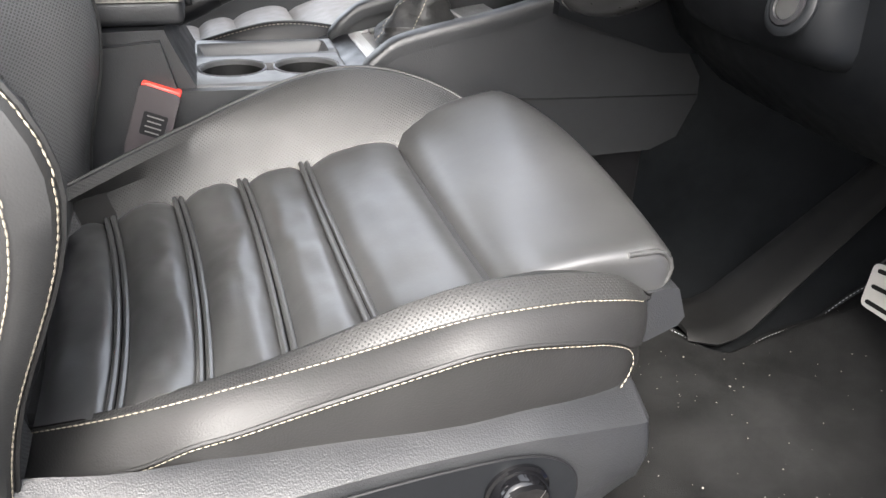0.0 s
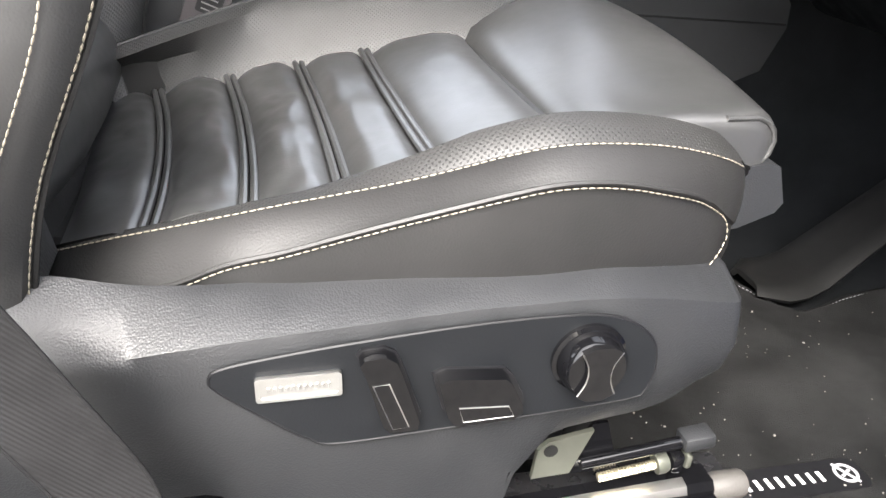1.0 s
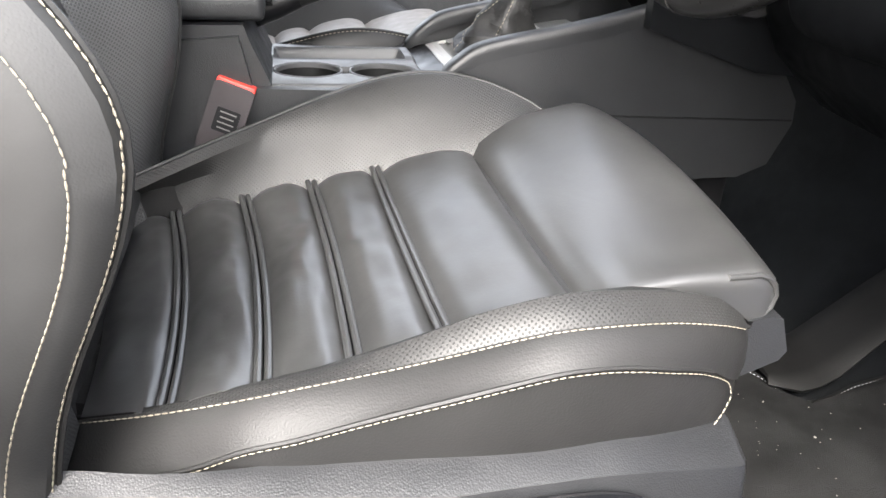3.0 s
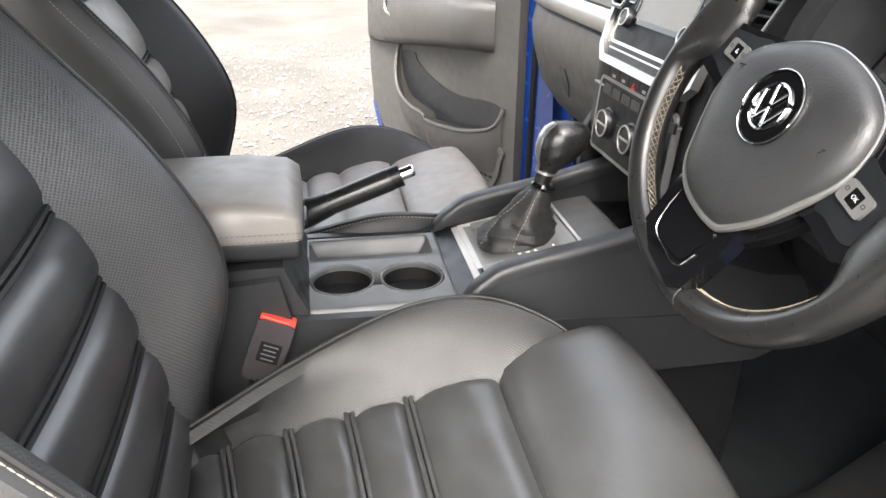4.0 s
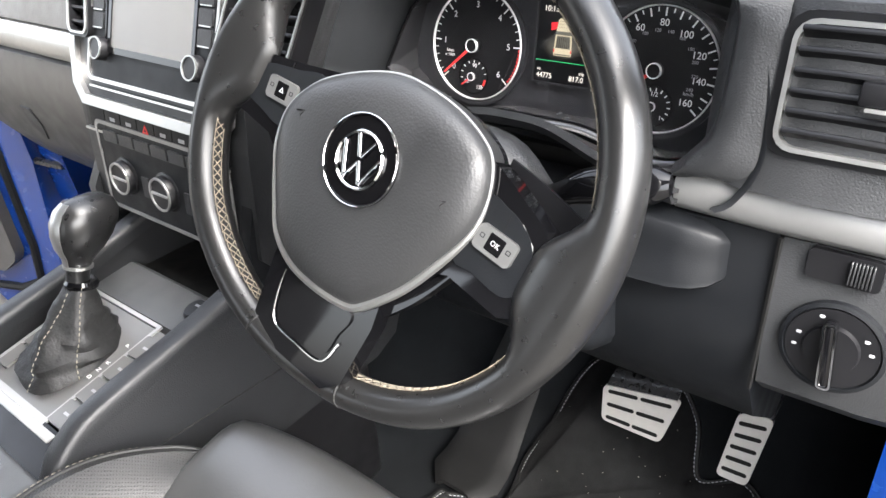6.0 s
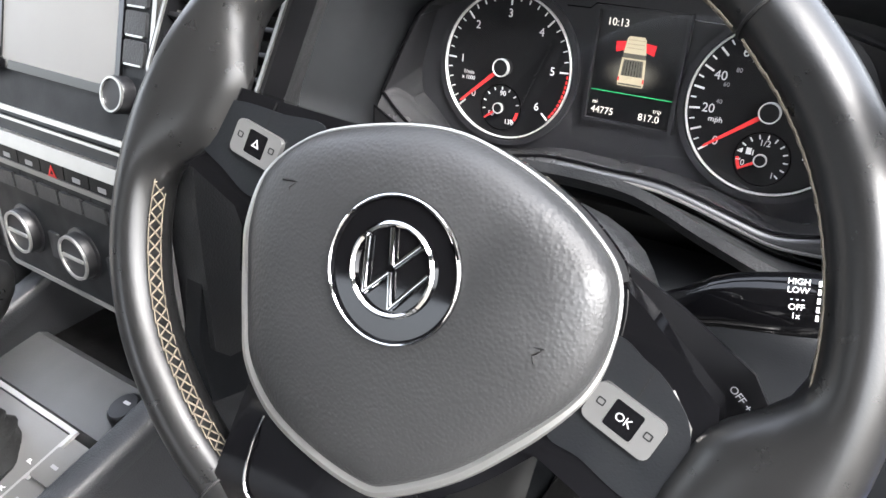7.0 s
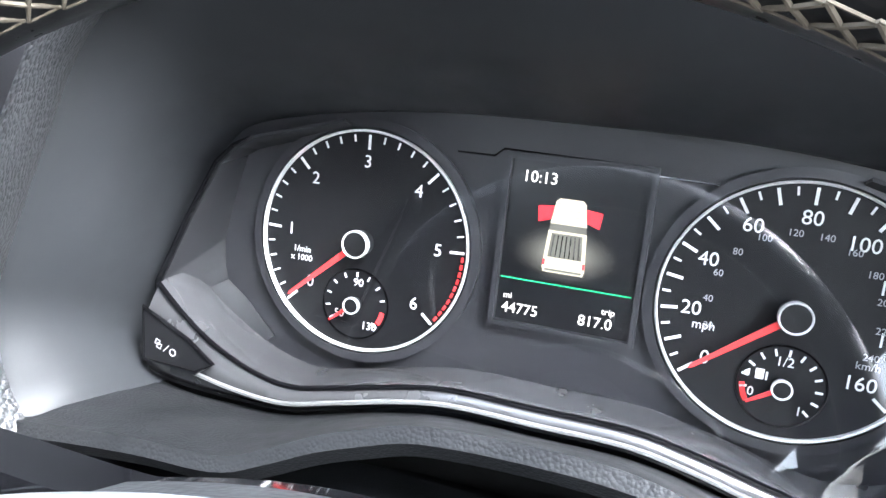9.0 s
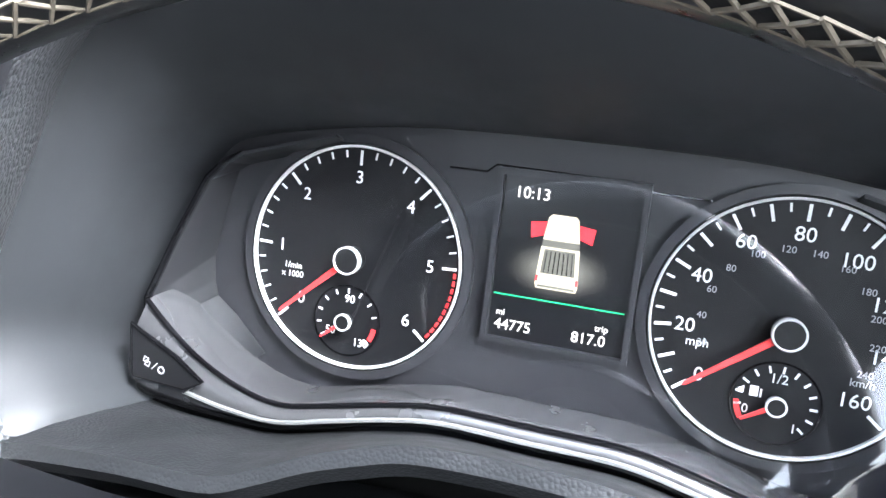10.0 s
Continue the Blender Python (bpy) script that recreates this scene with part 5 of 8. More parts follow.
# ---- dashboard ----
def dashboard():
    root = thing("dashboard", (1.05, 0.0, 1.0), "dark grey dashboard with a silver trim strip across it", "dashboard")
    # passenger side: padded top, face, glovebox
    upper = [(1.33, 1.335), (1.20, 1.375), (1.05, 1.405), (0.985, 1.412), (0.945, 1.405), (0.915, 1.385), (0.885, 1.335), (0.868, 1.288), (0.875, 1.280), (0.93, 1.27), (1.30, 1.20)]
    def dash_ring(prof, y, k=0.0):
        return [(x + k, y, z) for x, z in prof]
    pad = loft([dash_ring(upper, y, 0.02 * max(0, (y - 0.55) / 0.2) ** 2) for y in (0.125, 0.25, 0.4, 0.55, 0.65, 0.74)])
    part("upper_pad", bevelled(pad, 0.0), PLASTIC_WARM, root, "taupe grey upper dash pad", sharp=30)
    face = [(0.876, 1.246), (0.866, 1.238), (0.858, 1.20), (0.862, 1.165), (0.885, 1.09), (0.93, 1.03), (1.02, 0.985), (1.10, 0.98), (1.10, 1.24)]
    gl = part("glovebox", loft([dash_ring(face, y, 0.02 * max(0, (y - 0.55) / 0.2) ** 2) for y in (0.185, 0.3, 0.45, 0.6, 0.672)]), PLASTIC_WARM, root, "taupe grey glovebox lid", sharp=30)
    part("dash_end", loft([dash_ring(face, y, 0.008 + 0.02 * max(0, (y - 0.55) / 0.2) ** 2) for y in (0.675, 0.745)]), PLASTIC_WARM, root, sharp=30)
    part("glovebox_catch", prism([(-0.016, 0.028), (0.012, 0.030), (0.020, -0.012), (-0.004, -0.030), (-0.020, 0.0)], 0.004, frame_of((0.872, 0.46, 1.125), (0, -1, 0), (0.30, 0, -0.95)).copy() @ Matrix.Rotation(radians(180), 4, "Z"), 0.001), PLASTIC, gl)
    strip = [(0.880, 1.248), (0.864, 1.246), (0.858, 1.255), (0.858, 1.272), (0.866, 1.284), (0.885, 1.286)]
    st = part("trim_strip", loft([dash_ring(strip, y, 0.02 * max(0, (y - 0.55) / 0.2) ** 2) for y in (0.165, 0.3, 0.45, 0.6, 0.74)]), SATIN, root, "brushed silver trim strip", sharp=50)
    # small side vent at the passenger end
    v = frame_of((0.905, 0.672, 1.352), (0, -1, 0), (0.42, 0, 0.9))
    pv = part("side_vent", frame_prism(rounded(0.075, 0.055, 0.01), rounded(0.060, 0.040, 0.006), 0.014, v @ Matrix.Translation((0, 0, -0.002)), 0.002), SATIN, root, "silver-rimmed air vent")
    part("vent_back", prism(rounded(0.062, 0.042, 0.006), 0.002, v @ Matrix.Translation((0, 0, -0.002)), 0), RUBBER, pv)
    for k in range(4):
        part("louvre", prism(rounded(0.060, 0.004, 0.001, 2), 0.010, v @ Matrix.Translation((0, -0.014 + 0.0095 * k, 0.0)), 0), PLASTIC_SMOOTH, pv)
    # centre stack leaning back
    tilt = Vector((0.342, 0, 0.940))
    sm = frame_of((0.822, -0.015, 1.293), (0, -1, 0), tilt)      # local x to the driver, y up along the stack, z out
    prof = [(0.872, 1.40), (0.826, 1.285), (0.820, 1.24), (0.817, 1.218), (0.812, 1.15), (0.808, 1.108), (0.820, 1.095), (0.93, 1.075), (1.00, 1.10), (1.00, 1.40)]
    part("stack_body", loft([[(x, y, z) for x, z in prof] for y in (-0.150, 0.160)]), PLASTIC, root)
    part("vent_housing", prism([(0.115, -0.005), (0.115, 0.135), (0.205, 0.137), (0.222, 0.132), (0.209, 0.081), (0.193, 0.049), (0.177, 0.007), (0.171, -0.005)], 0.022, sm @ Matrix.Translation((0, 0, -0.030)), 0.004), PLASTIC_SMOOTH, root)
    # silver surround of the radio running down into the trim strip
    so = [(-0.168, 0.112), (-0.160, -0.006), (-0.150, -0.042), (-0.128, -0.062), (0.112, -0.062), (0.128, -0.045), (0.128, 0.112)]
    si = [(-0.157, 0.108), (-0.150, -0.004), (-0.141, -0.036), (-0.122, -0.051), (0.108, -0.051), (0.119, -0.040), (0.119, 0.108)]
    part("stack_trim", frame_prism(so, si, 0.012, sm @ Matrix.Translation((0, 0, -0.008)), 0.002), SATIN, root, "silver surround of the centre stack")
    part("stack_face", prism([(p[0] * 0.995, p[1] * 0.995) for p in si], 0.006, sm @ Matrix.Translation((0, 0, -0.008)), 0), PLASTIC_SMOOTH, root)
    # radio
    rad = part("radio", prism(rounded(0.222, 0.132, 0.010), 0.010, sm @ Matrix.Translation((0, 0.035, -0.004)), 0.003), PLASTIC_FINE, root, "built-in touch screen radio")
    part("radio_rim", frame_prism(rounded(0.226, 0.136, 0.011), rounded(0.218, 0.128, 0.009), 0.009, sm @ Matrix.Translation((0, 0.035, -0.001)), 0.0015), STEEL, rad)
    part("bezel", frame_prism(rounded(0.153, 0.096, 0.004), rounded(0.143, 0.083, 0.003), 0.0035, sm @ Matrix.Translation((0.004, 0.047, 0.005)), 0.0008), GLOSS, rad)
    part("screen", prism(rounded(0.145, 0.085, 0.003), 0.002, sm @ Matrix.Translation((0.004, 0.047, 0.005)), 0.0003), SCREEN_OFF, rad, "pale blank touch screen")
    part("disc_slot", box(0, 0.0, 0, 0.13, 0.0025, 0.002, 0.0005), RUBBER, rad).matrix_local = FRAMES[root.name] @ sm @ Matrix.Translation((0, 0.0935, 0.006)) @ FRAMES[root.name].inverted()
    for sx in (-1, 1):
        kn = sm @ Matrix.Translation((sx * 0.0845, 0.002, 0.004))
        k = part("knob", lathe([(0, 0), (0.0125, 0), (0.0125, 0.010), (0.0115, 0.0115), (0, 0.0115)], kn, 28), PLASTIC_SMOOTH, rad, "round knob with bright rim")
        part("knob_rim", lathe([(0.0105, 0.0108), (0.0118, 0.0108), (0.0118, 0.0128), (0.0105, 0.0128)], kn, 28), SATIN, k)
        for i in range(4):
            bt = part("radio_button", prism(rounded(0.021, 0.0165, 0.002), 0.003, sm @ Matrix.Translation((sx * 0.0935, 0.086 - 0.0185 * i, 0.0055)), 0.0007), PLASTIC, rad)
            part("button_edge", prism(rounded(0.017, 0.0012, 0.0003, 2), 0.0006, sm @ Matrix.Translation((sx * 0.0935, 0.0785 - 0.0185 * i, 0.0085)), 0), STEEL, bt)
        part("side_bar", box(0, 0, 0, 0.003, 0.05, 0.002, 0.0005), GLOSS, rad).matrix_local = FRAMES[root.name] @ sm @ Matrix.Translation((sx * 0.0790, 0.03, 0.0065)) @ FRAMES[root.name].inverted()
    for yy in (-0.026, -0.040):
        part("chrome_line", prism(rounded(0.232, 0.0022, 0.0006, 2), 0.003, sm @ Matrix.Translation((0, yy, 0.0)), 0), STEEL, root)
    # centre vents either side of the radio
    for cx, cy, w, h in ((-0.134, 0.060, 0.034, 0.088), (0.1755, 0.064, 0.094, 0.086)):
        vm = sm @ Matrix.Translation((cx, cy, -0.006)) @ Matrix(((1, 0.28 if cx > 0 else -0.12, 0, 0), (0, 1, 0, 0), (0, 0, 1, 0), (0, 0, 0, 1)))
        cv = part("centre_vent", frame_prism(rounded(w + 0.012, h + 0.012, 0.010), rounded(w, h, 0.007), 0.018, vm, 0.003), PLASTIC_SMOOTH, root, "dark air vent with bright rim")
        part("vent_rim", frame_prism(rounded(w + 0.006, h + 0.006, 0.009), rounded(w + 0.0015, h + 0.0015, 0.0075), 0.0195, vm, 0.0008), SATIN, cv)
        part("vent_back", prism(rounded(w + 0.002, h + 0.002, 0.007), 0.002, vm, 0), RUBBER, cv)
        for k in range(6):
            part("louvre", box(0, 0, 0, w, 0.0035, 0.014, 0.0012, 2, vm @ Matrix.Translation((0, -h / 2 + h * (k + 0.5) / 6, 0.0095)) @ Matrix.Rotation(radians(-24), 4, "X")), PLASTIC_SMOOTH, cv)
        part("vent_tab", box(0, 0, 0, 0.028 if w > 0.05 else 0.016, 0.010, 0.016, 0.002, 2, vm @ Matrix.Translation((0, -0.005, 0.013))), PLASTIC, cv)
    # row of push buttons with the hazard switch
    row = frame_of((0.812, 0.0, 1.2195), (0, -1, 0), (0.14, 0, 0.99))
    br = part("button_row", prism(rounded(0.262, 0.034, 0.004), 0.006, row @ Matrix.Translation((-0.006, 0, -0.004)), 0.001), PLASTIC_SMOOTH, root)
    for k in range(7):
        b = part("push_button", prism(rounded(0.0312, 0.028, 0.002), 0.005, row @ Matrix.Translation((-0.1055 + 0.0328 * k, 0, 0.0015)), 0.001), PLASTIC_FINE, br)
        if k == 3:
            tri = [(0, 0.0052), (-0.0058, -0.0045), (0.0058, -0.0045)]
            part("hazard_mark", frame_prism([(p[0], p[1]) for p in tri], [(p[0] * 0.5, p[1] * 0.5) for p in tri], 0.0006, row @ Matrix.Translation((-0.1055 + 0.0328 * k, 0, 0.0065)), 0), RED_PRINT, b, "red hazard triangle")
        elif k > 0:
            part("printed_mark", prism(rounded(0.010, 0.004, 0.0006, 2), 0.0004, row @ Matrix.Translation((-0.1055 + 0.0328 * k, 0, 0.0065)), 0), GREY_PRINT, b)
    part("row_line", prism(rounded(0.262, 0.0028, 0.0008, 2), 0.008, row @ Matrix.Translation((-0.006, -0.019, -0.002)), 0), SATIN, br)
    # heater panel
    hm = frame_of((0.806, -0.0155, 1.155), (0, -1, 0), (0.08, 0, 0.997))
    hp = part("heater_panel", prism(rounded(0.230, 0.098, 0.008), 0.008, hm @ Matrix.Translation((-0.011, 0.008, -0.002)), 0.002), PLASTIC_FINE, root, "heater panel with three round dials")
    part("panel_rim", frame_prism(rounded(0.237, 0.106, 0.010), rounded(0.229, 0.097, 0.008), 0.009, hm @ Matrix.Translation((-0.011, 0.008, -0.002)), 0.001), SILVER, hp)
    for k in range(7):
        part("heater_key", prism(rounded(0.028, 0.013, 0.0015), 0.004, hm @ Matrix.Translation((-0.096 + 0.032 * k, 0.045, 0.005)), 0.001), PLASTIC, hp)
    for k in range(3):
        dm = hm @ Matrix.Translation((-0.0805 + 0.0805 * k, 0.0, 0.004))
        d = part("dial", lathe([(0, 0), (0.0225, 0), (0.0225, 0.003), (0.0200, 0.004), (0.0196, 0.010), (0.0185, 0.0115), (0, 0.0115)], dm, 36), PLASTIC_SMOOTH, hp, "round black dial with bright ring")
        part("dial_ring", lathe([(0.0166, 0.0112), (0.0192, 0.0112), (0.0190, 0.0130), (0.0168, 0.0130)], dm, 36), SATIN, d)
        part("pointer", box(0, 0, 0, 0.030, 0.0030, 0.003, 0.001), SATIN, d).matrix_local = FRAMES[root.name] @ dm @ Matrix.Translation((0, 0, 0.0118)) @ FRAMES[root.name].inverted()
        if k < 2:
            part("heater_key", prism(rounded(0.014, 0.024, 0.0015), 0.003, hm @ Matrix.Translation((-0.0405 + 0.0805 * k, -0.004, 0.005)), 0.0008), PLASTIC, hp)
    # knee wall of the stack towards the driver
    part("stack_cheek", prism([(0.845, 1.27), (0.80, 1.12), (0.80, 1.06), (0.95, 1.01), (1.08, 1.0), (1.08, 1.27)], 0.016, frame_of((0, -0.128, 0), (1, 0, 0), (0, 0, 1)), 0.004), PLASTIC_FINE, root)
    part("stack_cheek", prism([(0.85, 1.20), (0.80, 1.12), (0.80, 1.06), (0.95, 1.01), (1.08, 1.0), (1.08, 1.20)], 0.016, frame_of((0, 0.172, 0), (1, 0, 0), (0, 0, 1)), 0.004), PLASTIC, root)
    part("stack_recess", prism([(0.84, 1.10), (0.93, 1.02), (1.05, 1.0), (1.05, 1.10)], 0.27, frame_of((0, 0.155, 0), (1, 0, 0), (0, 0, 1)), 0), RUBBER, root)

    # driver's side: grained top pad with the hood over the instruments
    top = [(1.33, 1.335), (1.20, 1.372), (1.10, 1.395), (1.10, 1.36), (1.30, 1.20)]
    part("cowl_top", loft([dash_ring(top, y) for y in (-0.74, 0.125)]), DASH_TOP, root, sharp=30)
    # right-hand pad that carries the outer vent
    rp = [(1.02, 1.393), (0.985, 1.390), (0.958, 1.376), (0.945, 1.345), (0.932, 1.262), (0.93, 1.255), (1.02, 1.255)]
    rt = [(1.33, 1.337), (1.20, 1.374), (1.05, 1.400), (0.995, 1.3945), (0.998, 1.385), (1.30, 1.25)]
    ends = ((-0.538, 0.006), (-0.550, -0.012), (-0.573, -0.026), (-0.62, -0.030), (-0.70, -0.024), (-0.745, -0.008))
    part("outer_pad", loft([dash_ring(rp, y, k) for y, k in ends]), PLASTIC_GRAIN, root, sharp=30)
    # Same pad as the front, coloured paler where sky falls on its top.
    part("outer_top", loft([dash_ring(rt, y, k) for y, k in ends]), DASH_TOP, root, "soft grained dash top", sharp=30)
    ovm = frame_of((0.9145, -0.6525, 1.3270), (0, -1, 0.0), (0.16, 0, 0.985))
    ov = part("outer_vent", frame_prism(rounded(0.132, 0.091, 0.016), rounded(0.118, 0.078, 0.011), 0.013, ovm @ Matrix.Translation((0.0, 0, -0.010)), 0.003), PLASTIC_SMOOTH, root, "square air vent with satin rim")
    part("vent_rim", frame_prism(rounded(0.1205, 0.0815, 0.013), rounded(0.1145, 0.0755, 0.011), 0.018, ovm @ Matrix.Translation((0, 0, -0.011)), 0.0015), SATIN, ov, "satin silver rim")
    part("vent_back", prism(rounded(0.12, 0.08, 0.01), 0.002, ovm @ Matrix.Translation((0, 0, -0.012)), 0), RUBBER, ov)
    for k in range(6):
        part("louvre", box(0, 0, 0, 0.112, 0.0042, 0.020, 0.0014, 2, Matrix.Rotation(radians(-26), 4, "X")), PLASTIC_SMOOTH, ov).matrix_local = FRAMES[root.name] @ ovm @ Matrix.Translation((0, -0.031 + 0.0125 * k, -0.001)) @ FRAMES[root.name].inverted()
    part("vent_tab", join(box(0, 0, 0, 0.044, 0.015, 0.014, 0.003)), PLASTIC_SMOOTH, ov).matrix_local = FRAMES[root.name] @ ovm @ Matrix.Translation((0.006, 0.002, 0.010)) @ FRAMES[root.name].inverted()
    part("tab_line", prism(rounded(0.034, 0.0022, 0.0006, 2), 0.002, ovm @ Matrix.Translation((0.006, -0.0065, 0.016)), 0), SATIN, ov)
    # silver strip on the driver's side
    ds = [(0.945, 1.223), (0.912, 1.224), (0.906, 1.231), (0.906, 1.248), (0.914, 1.257), (0.945, 1.258)]
    # Diffuse silver in place of satin puts a lit look into this strip.
    part("trim_strip", loft([dash_ring(ds, y, k) for y, k in ((-0.530, 0.004), (-0.60, 0.0), (-0.68, 0.002), (-0.745, 0.012))]), SILVER, root, "brushed silver trim strip", sharp=50)
    # knee panel
    kn = [(0.93, 1.222), (0.916, 1.221), (0.912, 1.20), (0.906, 1.14), (0.911, 1.085), (0.940, 1.035), (1.022, 0.970), (1.036, 0.964), (1.05, 0.972), (1.05, 1.222)]
    kp = part("knee_panel", loft([dash_ring([(x, min(z, top)) for x, z in kn], y, k) for y, k, top in ((-0.145, 0.03, 1.190), (-0.25, 0.012, 1.190), (-0.36, 0.0, 1.190), (-0.50, 0.0, 1.195), (-0.528, 0.0, 1.222), (-0.606, 0.002, 1.222))]), PLASTIC_FINE, root, "smooth dark grey knee panel", sharp=30)
    sp = part("switch_panel", loft([dash_ring([(x, z + (0.060 if z < 1.0 else 0.035 if z < 1.06 else 0.012 if z < 1.10 else 0)) for x, z in kn], y, k) for y, k in ((-0.609, 0.0), (-0.68, 0.002), (-0.745, 0.012))]), PLASTIC_GRAIN, root, "grained panel that carries the light switch", sharp=30)
    part("panel_seam", tube(spline([(0.913, -0.6075, 1.221), (0.908, -0.6075, 1.16), (0.902, -0.6075, 1.10), (0.905, -0.6075, 1.10)], 14), 0.0018, 5), RUBBER, kp)
    # light switch and dimmer
    lm = frame_of((0.9050, -0.6545, 1.1520), (0, -1, 0), (0.09, 0, 1))
    ls = part("light_switch", lathe([(0, -0.004), (0.0345, -0.004), (0.0345, 0.002), (0.0315, 0.003), (0.0305, 0.0005), (0, 0.0005)], lm, 48), PLASTIC_FINE, sp, "round rotary light switch")
    part("switch_face", lathe([(0, 0.0), (0.0300, 0.0), (0.0300, 0.0022), (0, 0.0022)], lm, 40), PLASTIC_SMOOTH, ls)
    part("switch_dial", lathe([(0, 0.002), (0.0185, 0.002), (0.0175, 0.006), (0, 0.006)], lm, 36), PLASTIC_SMOOTH, ls)
    part("switch_bar", box(0, 0, 0, 0.0085, 0.050, 0.012, 0.003), GLOSS, ls).matrix_local = FRAMES[root.name] @ lm @ Matrix.Rotation(radians(6), 4, "Z") @ Matrix.Translation((0, 0, 0.010)) @ FRAMES[root.name].inverted()
    part("bar_rim", frame_prism(rounded(0.0090, 0.0500, 0.003), rounded(0.0066, 0.0472, 0.002), 0.0012, lm @ Matrix.Rotation(radians(6), 4, "Z") @ Matrix.Translation((0, 0, 0.0155)), 0.0003), CHROME, ls)
    for ax, ay in ((-0.022, 0.006), (-0.0235, -0.004), (0.020, 0.013), (0.0245, 0.004), (-0.010, 0.0225)):
        part("printed_mark", prism(rounded(0.0034, 0.0022, 0.0008, 2), 0.0003, lm @ Matrix.Translation((ax, ay, 0.0022)), 0), GREY_PRINT, ls)
    tm = frame_of((0.912, -0.650, 1.2105), (0, -1, 0), (0.06, 0, 1))
    th = part("dimmer", prism(rounded(0.046, 0.022, 0.004), 0.005, tm @ Matrix.Translation((0, 0, -0.002)), 0.001), PLASTIC_SMOOTH, sp, "headlight range thumbwheel")
    for k in range(7):
        part("wheel_rib", box(0, 0, 0, 0.0013, 0.017, 0.004, 0.0004, 1), PLASTIC, th).matrix_local = FRAMES[root.name] @ tm @ Matrix.Translation((0.004 + 0.0022 * k, 0, 0.004)) @ FRAMES[root.name].inverted()
    return root


dashboard()
GV = Vector((0.17, 0, 0.985))
CM = frame_of((1.006, -0.380, 1.295), (0, -1, 0), GV)     # instruments: local x right, y up, z towards the driver


def outline(pts, n=120):
    return [(p.x, p.y) for p in spline([(a, b, 0) for a, b in pts], n, True)]


FACE = [(0.0, 0.064), (-0.08, 0.062), (-0.150, 0.051), (-0.172, 0.038), (-0.184, 0.015), (-0.197, -0.030), (-0.203, -0.056), (-0.190, -0.070), (-0.171, -0.080), (-0.135, -0.084), (-0.098, -0.078), (-0.054, -0.062), (0.0, -0.056), (0.054, -0.062), (0.098, -0.078), (0.135, -0.084), (0.171, -0.080), (0.190, -0.070), (0.203, -0.056), (0.197, -0.030), (0.184, 0.015), (0.172, 0.038), (0.150, 0.051), (0.08, 0.062)]


